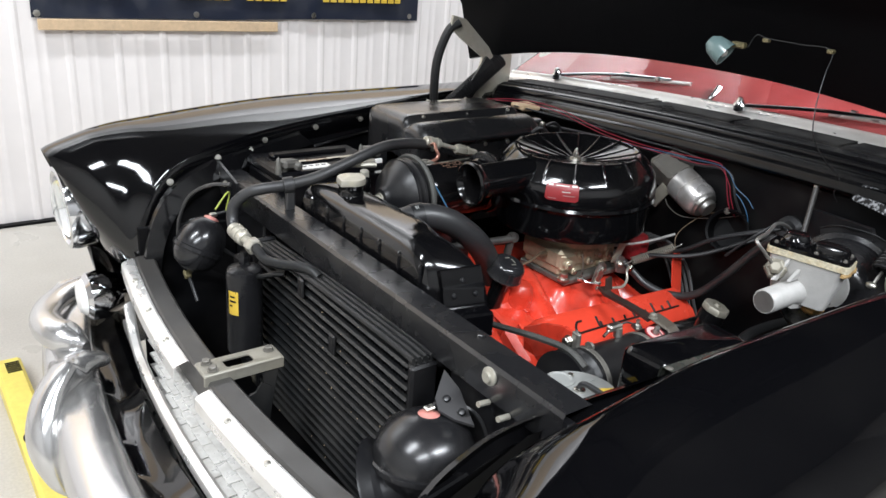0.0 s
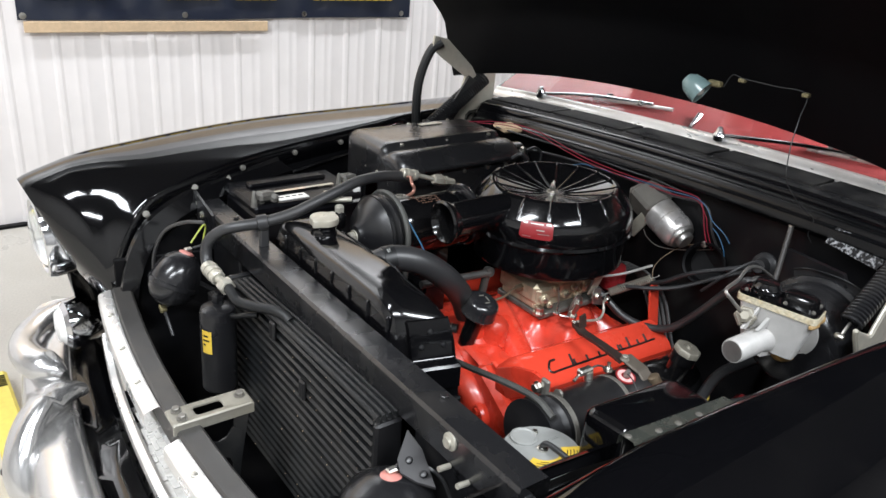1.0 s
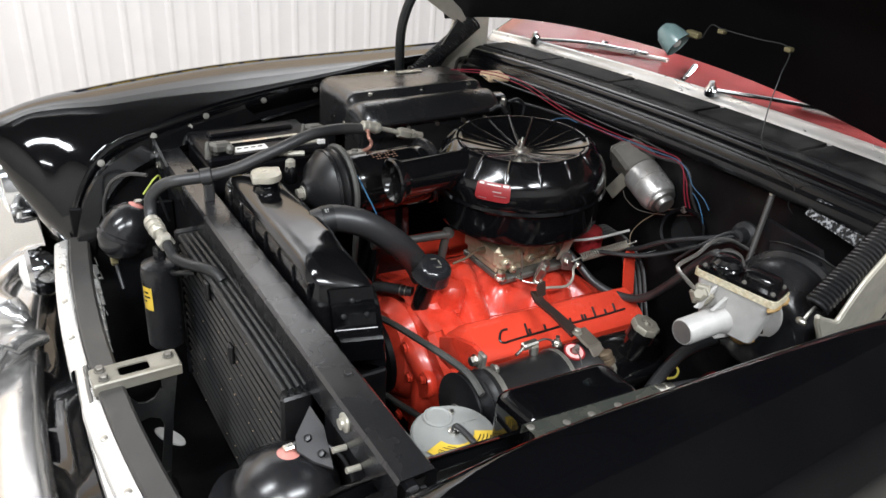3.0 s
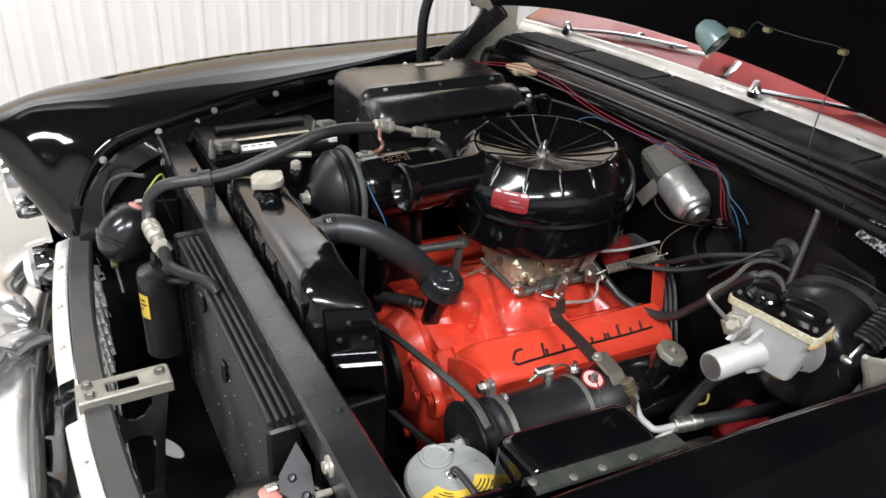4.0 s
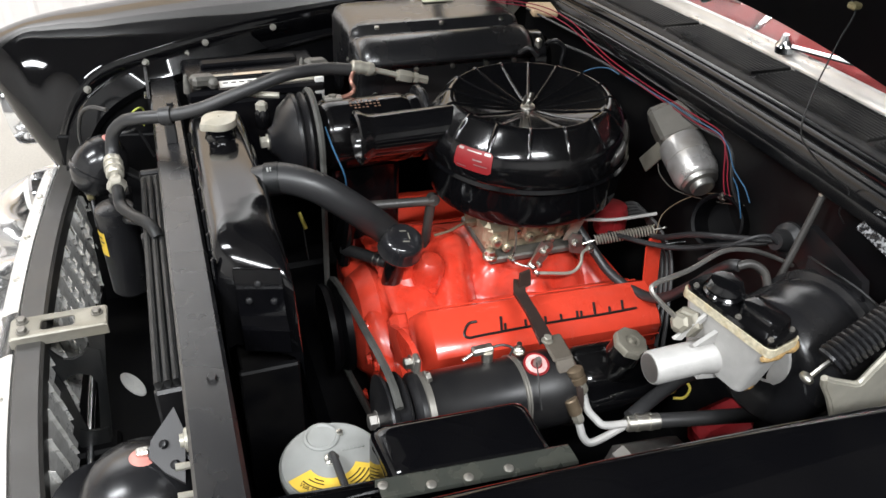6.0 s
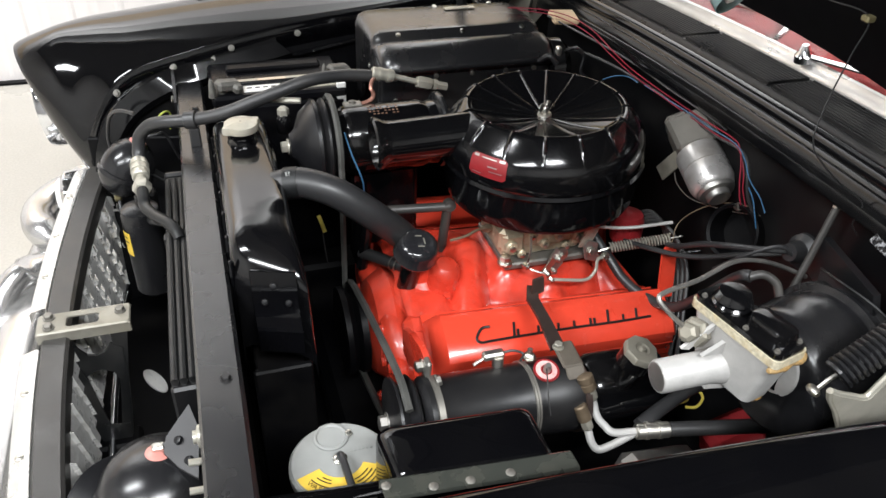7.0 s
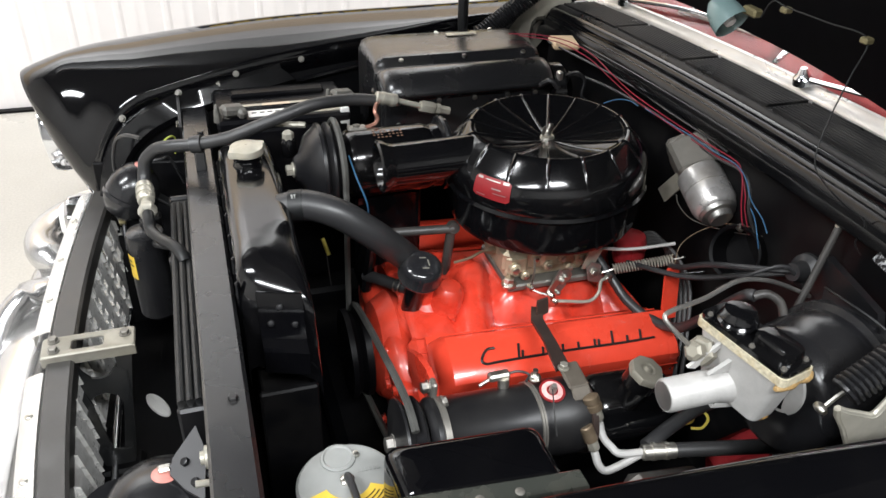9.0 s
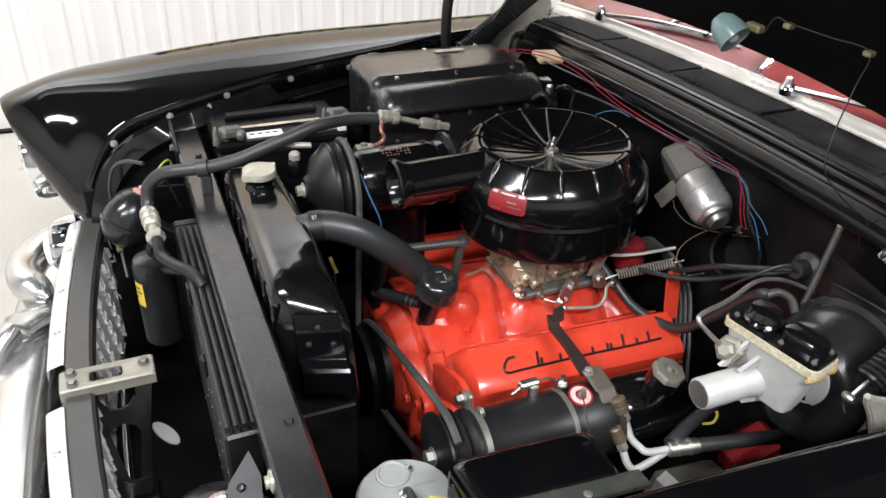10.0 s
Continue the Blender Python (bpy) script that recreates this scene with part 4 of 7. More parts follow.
def latch_bracket():
    t = thing("hood_latch_bracket", "bare metal slotted hood latch bracket", "bracket", at=(-0.2, -0.01, 0.7))
    sh = Shape()
    z, th = 0.715, 0.005
    x0, x1, y0, y1 = -0.288, -0.142, -0.036, 0.016
    a, b, c, d = -0.243, -0.192, -0.022, 0.004
    def ring(g, w, h, r, cx, cy):
        return [(cx + p, cy + q, g) for p, q in rounded(w, h, r)]
    hole, rim = (b - a, d - c, 0.006, (a + b) / 2, (c + d) / 2), (x1 - x0, y1 - y0, 0.006, (x0 + x1) / 2, (y0 + y1) / 2)
    inner = (hole[0] + 0.006, hole[1] + 0.006) + hole[2:]
    edge = (rim[0] - 0.004, rim[1] - 0.004) + rim[2:]
    sh.grid([ring(z - th / 2, *hole), ring(z - th / 2, *rim), ring(z + th / 2 - 0.002, *rim), ring(z + th / 2, *edge), ring(z + th / 2, *inner), ring(z + th / 2 - 0.002, *hole), ring(z - th / 2, *hole)], close_v=True)
    sh.box(((x0 + x1) / 2, y0 + 0.003, z - 0.01), (x1 - x0, 0.005, 0.02), bev=0.001)
    part("plate", sh, BRACKET, t)
    for bx, by in ((-0.268, -0.022), (-0.27, 0.004), (-0.158, -0.004)):
        part("bolt", Shape().hexbolt((bx, by, z + 0.003), (0, 0, 1), 0.0075, 0.007), GEARBOX, t)
    v = thing("hood_latch_support", "black steel latch brace below the bracket", "brace", at=(-0.2, -0.01, 0.4))
    # upright plate with two openings, made of its webs
    webs = [("upright", [(-0.149, 0.705), (-0.158, 0.65), (-0.166, 0.60), (-0.181, 0.477), (-0.189, 0.42), (-0.212, 0.42), (-0.2, 0.476), (-0.19, 0.535), (-0.183, 0.585), (-0.182, 0.605), (-0.179, 0.66), (-0.178, 0.705)], 0.0),
            ("cross_web", [(-0.258, 0.705), (-0.243, 0.692), (-0.232, 0.668), (-0.222, 0.654), (-0.208, 0.65), (-0.194, 0.655), (-0.182, 0.672), (-0.165, 0.66), (-0.168, 0.60), (-0.183, 0.59), (-0.189, 0.608), (-0.206, 0.617), (-0.222, 0.614), (-0.236, 0.602), (-0.255, 0.60), (-0.265, 0.64)], -0.002),
            ("strut", [(-0.266, 0.645), (-0.238, 0.625), (-0.232, 0.60), (-0.226, 0.54), (-0.217, 0.47), (-0.22, 0.43), (-0.238, 0.435), (-0.252, 0.54)], -0.004),
            ("lower_web", [(-0.23, 0.49), (-0.219, 0.482), (-0.2, 0.478), (-0.185, 0.48), (-0.19, 0.415), (-0.238, 0.415), (-0.236, 0.45)], -0.006)]
    for name, outline, dy in webs:
        part(name, Shape().prism(outline, (0, -0.03 + dy, 0), (1, 0, 0), (0, 0, 1), (0, 0.005, 0)), CHASSIS, v)
    part("foot", Shape().box((-0.212, -0.03, 0.428), (0.08, 0.05, 0.03), bev=0.006), DULL, v)


def condenser():
    t = thing("condenser", "black finned air conditioning condenser before the radiator", "condenser", at=(-0.045, 0, 0.44))
    dx = 0.016
    y0, y1 = -0.305, 0.26
    n = 18
    fins = Shape()
    for k in range(n):
        z = 0.81 - k * 0.0205
        part("condenser_tube", Shape().grid([[(dx - 0.075, y, z - 0.004), (dx - 0.079, y, z), (dx - 0.075, y, z + 0.004), (dx - 0.035, y, z + 0.004), (dx - 0.033, y, z), (dx - 0.035, y, z - 0.004)] for y in (y0, (y0 + y1) / 2, y1)], close_v=True), CHASSIS, t)
        for i in range(70):
            y = y0 + (y1 - y0) * (i + 0.5) / 70
            fins.add([(dx - 0.07, y - 0.0035, z - 0.0165), (dx - 0.04, y - 0.0035, z - 0.0165), (dx - 0.04, y + 0.0035, z - 0.004), (dx - 0.07, y + 0.0035, z - 0.004)], [(0, 1, 2, 3)])
            fins.add([(dx - 0.07, y + 0.0035, z - 0.004), (dx - 0.04, y + 0.0035, z - 0.004), (dx - 0.04, y + 0.0046, z - 0.0165), (dx - 0.07, y + 0.0046, z - 0.0165)], [(0, 1, 2, 3)])
    tagged(part("fin_matrix", fins, DULL, t), kind="stuff")
    rng = random.Random(7)
    specks = Shape()
    for _ in range(46):
        yy, zz, w = rng.uniform(y0, y1), 0.82 - 0.36 * rng.random() ** 0.7, 0.0006 + 0.0018 * rng.random() ** 2
        specks.box((dx - 0.0795, yy, zz), (0.001, w, w * rng.uniform(0.5, 1.6)), pose(0, 0, 0, rng.uniform(0, 90), 0, 0))
    tagged(part("debris_specks", specks, CARD, t, "tan specks of debris"), kind="stuff")
    for k in range(4):
        x = -0.060 + k * 0.0115
        part("top_rail", Shape().tube([(x, 0.25, 0.812), (x, 0.10, 0.82), (x, 0.0, 0.826), (x, -0.29, 0.83), (x, -0.312, 0.822), (x, -0.32, 0.80)], 0.0055, 8, 3), CHASSIS, t)
    part("end_cap", Shape().box((dx - 0.058, -0.318, 0.64), (0.05, 0.014, 0.36), bev=0.004), SATIN, t)
    part("end_cap", Shape().box((dx - 0.058, 0.268, 0.64), (0.05, 0.014, 0.36), bev=0.004), SATIN, t)
    for y, z in ((0.05, 0.80), (dx - 0.09, 0.74), (-0.28, 0.5)):
        part("clip", Shape().box((dx - 0.082, y, z), (0.008, 0.02, 0.04), bev=0.003), SATIN, t)
    part("back_screen", Shape().box((dx - 0.026, (y0 + y1) / 2, 0.63), (0.006, y1 - y0, 0.38)), DULL, t)
    plate = [(-0.043, -0.372, 0.838), (-0.075, -0.396, 0.813), (-0.08, -0.412, 0.803), (-0.064, -0.432, 0.793), (-0.042, -0.45, 0.786), (-0.034, -0.40, 0.818)]
    part("bracket", Shape().add(plate + [(x, y, z - 0.004) for x, y, z in plate], [tuple(range(6)), tuple(range(11, 5, -1))] + [(i, (i + 1) % 6, (i + 1) % 6 + 6, i + 6) for i in range(6)]), SHADYGREY, t, "dark grey steel bracket", 20)
    for x, y, z in ((-0.06, -0.405, 0.811), (-0.05, -0.43, 0.799)):
        part("rivet", Shape().lathe((x, y, z), (-0.5, -0.3, 0.8), [(0.006, 0), (0.005, 0.004), (0, 0.005)], 12), SATIN, t)


def drier():
    t = thing("receiver_drier", "black upright canister with a yellow label", "canister", at=(-0.13, 0.205, 0.6))
    b = Shape().lathe((-0.116, 0.205, 0.6), (0, -0.02, 1), [(0.03, 0), (0.036, 0.008), (0.036, 0.18), (0.033, 0.19), (0.02, 0.196)], 28)
    part("canister", b, SATIN, t)
    lab = [[(-0.116 + 0.0366 * math.cos(a), 0.203 + 0.0366 * math.sin(a), z) for z in (0.70, 0.752)] for a in [radians(192 + 4.5 * k) for k in range(9)]]
    part("label", Shape().grid(lab), YELLOW, t, "yellow printed label")
    for a0, a1, z in ((199, 217, 0.738), (197, 221, 0.728), (197, 207, 0.718)):
        part("label_print", Shape().grid([[(-0.116 + 0.0372 * math.cos(a), 0.203 + 0.0372 * math.sin(a), q) for q in (z, z + 0.004)] for a in (radians(a0), radians((a0 + a1) / 2), radians(a1))]), INK, t)
    part("fitting", Shape().lathe((-0.11, 0.213, 0.79), (0, 0, 1), [(0.012, 0), (0.012, 0.02), (0.009, 0.022), (0.009, 0.03)], 6), SATIN, t)
    part("pipe", Shape().tube([(-0.108, 0.205, 0.80), (-0.103, 0.198, 0.782), (-0.098, 0.164, 0.783), (-0.088, 0.13, 0.80), (-0.07, 0.11, 0.806)], 0.0055, 10), CHASSIS, t)
    part("bracket", Shape().box((-0.1, 0.245, 0.70), (0.03, 0.03, 0.2), bev=0.004), DULL, t)


def ac_hose():
    t = thing("air_conditioning_hose", "thick grey-black rubber hose with crimped metal ends", "hose", at=(0, 0.4, 0.9))
    part("hose", Shape().tube([(-0.106, 0.272, 0.848), (-0.104, 0.287, 0.866), (-0.097, 0.292, 0.893), (-0.075, 0.28, 0.918), (-0.05, 0.262, 0.93), (0.004, 0.24, 0.94), (0.06, 0.23, 0.952), (0.11, 0.225, 0.97), (0.163, 0.224, 0.988), (0.22, 0.23, 1.002), (0.29, 0.243, 1.0), (0.345, 0.246, 0.992)], 0.012, 14, 6), RUBBER, t)
    part("crimp", Shape().cyl((0.34, 0.243, 1.001), (0.383, 0.243, 0.99), 0.0118, n=18, bev=0.002).cyl((0.352, 0.243, 0.998), (0.358, 0.243, 0.996), 0.0132, n=18).cyl((0.37, 0.243, 0.993), (0.376, 0.243, 0.991), 0.0132, n=18), PALE, t, "zinc plated crimp")
    part("fitting", Shape().cyl((0.38, 0.243, 0.991), (0.43, 0.242, 0.975), 0.0055, n=14).lathe((0.43, 0.242, 0.975), (1, 0, -0.28), [(0.0112, 0), (0.0126, 0.004), (0.0126, 0.026), (0.0105, 0.03)], 6).lathe((0.462, 0.242, 0.967), (1, 0, -0.28), [(0.0112, 0), (0.0112, 0.008), (0.0085, 0.01), (0.0085, 0.03)], 6), PALE, t, "plated hexagon fitting")
    part("lower_crimp", Shape().cyl((-0.107, 0.274, 0.848), (-0.104, 0.222, 0.842), 0.0155, n=16, bev=0.002).cyl((-0.106, 0.262, 0.847), (-0.106, 0.256, 0.846), 0.0172, n=16).cyl((-0.105, 0.244, 0.845), (-0.105, 0.238, 0.844), 0.0172, n=16), PALE, t, "pale plated crimp")
    part("lower_nut", Shape().cyl((-0.104, 0.222, 0.842), (-0.102, 0.20, 0.841), 0.009, n=12).lathe((-0.102, 0.20, 0.841), (0.02, -1, -0.02), [(0.016, 0), (0.017, 0.003), (0.017, 0.02), (0.014, 0.024)], 6), PALE, t, "pale plated nut")
    part("lower_pipe", Shape().tube([(-0.101, 0.178, 0.841), (-0.10, 0.155, 0.835), (-0.097, 0.135, 0.829), (-0.08, 0.10, 0.831), (-0.06, 0.065, 0.836), (-0.048, 0.04, 0.834), (-0.043, 0.025, 0.826)], 0.0105, 12), CHASSIS, t)
    part("clamp", Shape().lathe((0.0, 0.241, 0.9395), (1, -0.3, 0.15), [(0.0145, -0.011), (0.0165, -0.01), (0.0165, 0.01), (0.0145, 0.011)], 16, caps=False).box((0.003, 0.24, 0.905), (0.02, 0.012, 0.04), bev=0.003), RUBBER, t)


def radiator():
    t = thing("radiator", "gloss black radiator with a sloping top tank", "radiator", at=(0.09, 0, 0.42))
    # top tank: outline over the width, bulged
    prof = [(0.25, 0.915), (0.238, 0.934), (0.21, 0.94), (0.14, 0.943), (0.06, 0.946), (-0.02, 0.948), (-0.06, 0.948), (-0.1, 0.9475), (-0.13, 0.9465), (-0.155, 0.943), (-0.175, 0.935), (-0.189, 0.92), (-0.198, 0.9), (-0.206, 0.875), (-0.214, 0.845), (-0.217, 0.80)]
    rows = []
    def fall(x, y):
        """The top breaks along a slanting crease and falls towards the near end."""
        d = max(0.0, -0.15 + 1.1 * (x - 0.05) - y)
        return 0.24 * d * d / (d + 0.006)
    for y, z in [(p.y, p.z) for p in smooth([(0, y, z) for y, z in prof], 4)]:
        near = max(0.0, min(1.0, (-0.1 - y) / 0.1))
        near = near * near * (3 - 2 * near)
        rows.append([(x, y - 0.55 * (x - 0.036) * near, h + (0.18 * (x - 0.036) * near - fall(x, y)) * (h > 0.75)) for x, h in ((0.036, 0.74), (0.034, z - 0.03), (0.037, z - 0.012), (0.047, z - 0.002), (0.062, z), (0.08, z), (0.098, z), (0.114, z - 0.0005), (0.124, z - 0.003), (0.133, z - 0.014), (0.136, z - 0.04), (0.136, 0.74))])
    tank = part("top_tank", Shape().grid(rows), ENAMEL, t, "", 50)
    for k in range(7):
        y = 0.2 - 0.065 * k
        zt = 0.922
        part("rib", Shape().box((0.034, y, (zt + 0.80) / 2), (0.008, 0.008, zt - 0.80), bev=0.003), BLACK, tank)
    slope = [(-0.2, 0.911), (-0.206, 0.9), (-0.212, 0.882), (-0.219, 0.852), (-0.225, 0.846), (-0.242, 0.842), (-0.246, 0.838), (-0.247, 0.80)]
    part("end_bracket", Shape().grid([[(x, y - 0.55 * (x - 0.036) - d * 0.8, z + 0.18 * (x - 0.036) + d * 0.5) for y, z in slope] for x, d in ((0.056, -0.004), (0.057, 0.003), (0.117, 0.003), (0.118, -0.004))]), TANKEND, t, "", 30)
    part("bracket_edge", Shape().tube([(x, -0.2 - 0.55 * (x - 0.036) - 0.0025, 0.911 + 0.18 * (x - 0.036) + 0.002) for x in (0.058, 0.088, 0.116)], 0.0014, 6), BLACK, t)
    for bx, y, z in ((0.072, -0.216, 0.868), (0.104, -0.216, 0.868), (0.086, -0.2095, 0.893)):
        part("rivet", Shape().lathe((bx, y - 0.55 * (bx - 0.036) - 0.003, z + 0.18 * (bx - 0.036) + 0.001), (0, -0.85, 0.4), [(0.0055, 0), (0.004, 0.003), (0, 0.004)], 12), SATIN, t)
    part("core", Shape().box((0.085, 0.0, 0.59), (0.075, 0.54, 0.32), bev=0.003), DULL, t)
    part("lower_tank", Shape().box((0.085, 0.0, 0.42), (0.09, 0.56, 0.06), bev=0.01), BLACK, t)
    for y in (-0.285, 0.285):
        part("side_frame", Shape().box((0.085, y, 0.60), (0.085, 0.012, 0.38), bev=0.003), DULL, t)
    # filler neck and cap
    part("filler_neck", Shape().lathe((0.083, 0.13, 0.938), (0, 0, 1), [(0.036, 0), (0.027, 0.003), (0.0245, 0.012), (0.0245, 0.02), (0.027, 0.026), (0.0275, 0.033)], 28), BLACK, t)
    cap = Shape()
    prof = []
    n = 48
    def ear(a):
        return 1 + 0.28 * max(0, math.cos(2 * (a - 0.5))) ** 10
    rws = [[(0.083 + r * ear(math.tau * k / n) * math.cos(math.tau * k / n), 0.13 + r * ear(math.tau * k / n) * math.sin(math.tau * k / n), z) for k in range(n)]
           for r, z in ((0.02, 0.968), (0.0285, 0.966), (0.0295, 0.972), (0.028, 0.978), (0.02, 0.9795), (0.013, 0.982), (0.006, 0.982), (0.001, 0.9815))]
    cap.grid(rws, close_v=True)
    part("radiator_cap", cap, PALE, t, "bare metal pressure cap", 50)


def upper_hose():
    t = thing("radiator_hose", "black rubber upper radiator hose", "hose", at=(0.2, 0, 0.8))
    part("hose", Shape().tube([(0.12, -0.005, 0.924), (0.16, -0.015, 0.932), (0.21, -0.034, 0.919), (0.26, -0.045, 0.883), (0.30, -0.04, 0.843), (0.335, -0.022, 0.80), (0.362, -0.005, 0.755)], 0.0255, 20, 6), RUBBER, t)
    part("cloth_band", Shape().cyl((0.136, -0.009, 0.9295), (0.158, -0.0145, 0.932), 0.0268, n=24), CHASSIS, t)
    for k in range(5):
        part("printed_mark", Shape().box((0.138 + 0.005 * k, -0.022, 0.9545), (0.003, 0.008, 0.001), pose(0, 0, 0, 25, 0, 0)), GREYLID, t)
    g = thing("wire_tag", "small yellow tag on a thin wire behind the hose", "tag", at=(0.215, 0.07, 0.8))
    part("tag", Shape().tube([(0.21, 0.158, 0.750), (0.218, 0.136, 0.724)], 0.004, 8), YELLOWPAINT, g)
    part("wire", Shape().tube([(0.214, 0.148, 0.738), (0.216, 0.138, 0.688), (0.222, 0.153, 0.638)], 0.0014, 6), RUBBER, g)
    by = thing("bypass_hose", "short black bypass hose with a wire clamp", "hose", at=(0.3, 0.02, 0.71))
    part("hose", Shape().tube([(0.278, 0.075, 0.705), (0.295, 0.045, 0.716), (0.315, 0.018, 0.72), (0.338, -0.01, 0.722)], 0.0115, 12), RUBBER, by)
    for k in (0.0, 0.007):
        part("clamp", Shape().lathe((0.322 + k, 0.009 - k * 1.3, 0.7207), (0.63, -0.76, 0.05), [(0.0118, -0.0012), (0.0135, -0.0012), (0.0135, 0.0012), (0.0118, 0.0012)], 18, caps=False), ZINC, by)


def air_cleaner():
    cx, cy = 0.607, 0.016
    t = thing("air_cleaner", "gloss black round air cleaner with a ribbed lid", "air cleaner", at=(cx, cy, 0.82))
    ax = (-0.03, 0.008, 1)
    wide = 1.035
    part("body", Shape().lathe((cx, cy, 0.856), ax, [(r * wide, h) for r, h in ((0.10, -0.008), (0.16, -0.007), (0.1675, -0.003), (0.1705, 0.006), (0.171, 0.03), (0.1715, 0.06), (0.175, 0.064), (0.179, 0.068), (0.176, 0.074))], 72), BOWL, t, "deep black oil bath bowl", 40)
    prof = [(0.1755, 0.074), (0.177, 0.08), (0.1768, 0.092), (0.1752, 0.106), (0.171, 0.12), (0.1625, 0.1333), (0.1525, 0.1452), (0.1445, 0.1542), (0.139, 0.1598), (0.1345, 0.1624), (0.131, 0.1626), (0.128, 0.1612), (0.125, 0.1592), (0.115, 0.1562), (0.09, 0.149), (0.06, 0.1418), (0.03, 0.1365), (0.014, 0.1352), (0.004, 0.1352)]
    prof = [(r * wide, h) for r, h in prof]
    PROFILE = list(prof)
    q = Vector((0, 0, 1)).rotation_difference(Vector(ax)).to_matrix()
    # angles crowd round the sixteen ribs
    turns = [(math.pi * k - 0.2) / 8 + o for k in range(16) for o in (-0.13, -0.07, -0.035, -0.021, -0.013, -0.007, 0.0, 0.007, 0.013, 0.021, 0.035, 0.07, 0.13, 0.196)]
    rows = []
    for i, (r, h) in enumerate(prof):
        row = []
        for k, a in enumerate(turns):
            off = ((a * 8 + 0.2) / math.pi + 0.5) % 1.0 - 0.5
            amount = math.exp(-(off * math.pi / 8 * max(r, 0.03) / 0.0017) ** 2)
            reach = 1.0 if 0.018 < r < 0.16 else (0.6 if 0.16 <= r < 0.1735 else 0.0)
            # the shoulder swells towards the intake
            swell = math.exp(-((a % math.tau - math.pi) / 0.33) ** 2) * max(0.0, min(1.0, (r - 0.12) / 0.03)) * max(0.0, min(1.0, (h - 0.08) / 0.02))
            rr = r * (1 + 0.06 * swell) + 0.0012 * amount * reach * (r > 0.14)
            row.append(Vector((cx, cy, 0.856)) + q @ Vector((rr * math.cos(a), rr * math.sin(a), h + 0.0024 * amount * reach * (r < 0.165))))
        rows.append(row)
    # more rings between, so that the ribs run straight
    fine = []
    for a, b in zip(rows, rows[1:]):
        fine += [a, [(p + w) / 2 for p, w in zip(a, b)]]
    fine.append(rows[-1])
    part("lid", Shape().grid(fine, close_v=True), ENAMEL, t, "black lid with radial ribs", 50)
    # intake snorkel
    a, b = Vector((0.291, 0.012, 0.973)), Vector((0.466, 0.01, 0.978))
    part("snorkel", Shape().lathe(a, b - a, [(0.031, 0.03), (0.034, 0.006), (0.041, -0.002), (0.0455, 0.001), (0.0445, 0.008), (0.039, 0.016), (0.0365, 0.026), (0.036, 0.1), (0.036, 0.17)], 36, caps=False).lathe(a, b - a, [(0.001, 0.08), (0.032, 0.08)], 24, caps=False), ENAMEL, t, "round intake snorkel")
    nut = Shape().lathe((cx - 0.004, cy + 0.004, 0.9905), ax, [(0.013, 0), (0.012, 0.004), (0.006, 0.006), (0.006, 0.014), (0.003, 0.018)], 16)
    for s in (-1, 1):
        nut.box((cx - 0.005 + s * 0.009, cy + 0.005 + s * 0.006, 1.007), (0.014, 0.004, 0.014), pose(0, 0, 0, 0, s * 25, 35), 0.0015)
    part("wing_nut", nut, ZINC, t, "plated wing nut")
    # red label with silver printing on the side of the lid
    def skin(z):
        """The lid's radius at a height."""
        h = z - 0.856
        for (r0, h0), (r1, h1) in zip(PROFILE, PROFILE[1:]):
            if h0 <= h <= h1:
                return r0 + (r1 - r0) * (h - h0) / (h1 - h0)
        return 0.177 * wide
    def side(a, z, r=0.1752):
        r *= 1 + 0.06 * math.exp(-((a - math.pi) / 0.33) ** 2) * max(0.0, min(1.0, (r - 0.12) / 0.03)) * max(0.0, min(1.0, (z - 0.936) / 0.02))
        return Vector((cx, cy, 0.856)) + q @ Vector((r * math.cos(a), r * math.sin(a), z - 0.856))
    a0, a1 = radians(205), radians(227)
    lab = [[side(a0 + (a1 - a0) * k / 12, z, skin(z) + 0.0016) for z in ((0.949, 0.954, 0.96, 0.967, 0.974, 0.979, 0.984) if 0 < k < 12 else (0.953, 0.957, 0.961, 0.967, 0.973, 0.977, 0.98))] for k in range(13)]
    part("label", Shape().grid(lab), REDLABEL, t, "red label with silver print")
    pr = Shape()
    for f0, f1, z0, z1 in ((0.06, 0.2, 0.9625, 0.966), (0.78, 0.94, 0.9625, 0.966), (0.3, 0.7, 0.963, 0.9645), (0.5, 0.75, 0.951, 0.953), (0.55, 0.9, 0.944, 0.9455), (0.1, 0.35, 0.9365, 0.938)):
        pr.grid([[side(a0 + (a1 - a0) * (f0 + (f1 - f0) * k / 3), z + 0.0165, skin(z + 0.0165) + 0.0022) for z in (z0, z1)] for k in range(4)])
    part("label_print", pr, STEEL, t)
    emb = Shape()
    for k in range(9):
        if k in (2, 6):
            continue
        c = side(radians(218 + k * 2.6), 0.872, 0.1698 * wide)
        emb.box(c, (0.0015, 0.004, 0.006), pose(0, 0, 0, 0, 0, 218 + k * 2.6))
    part("embossed_marks", emb, ENAMEL, t)


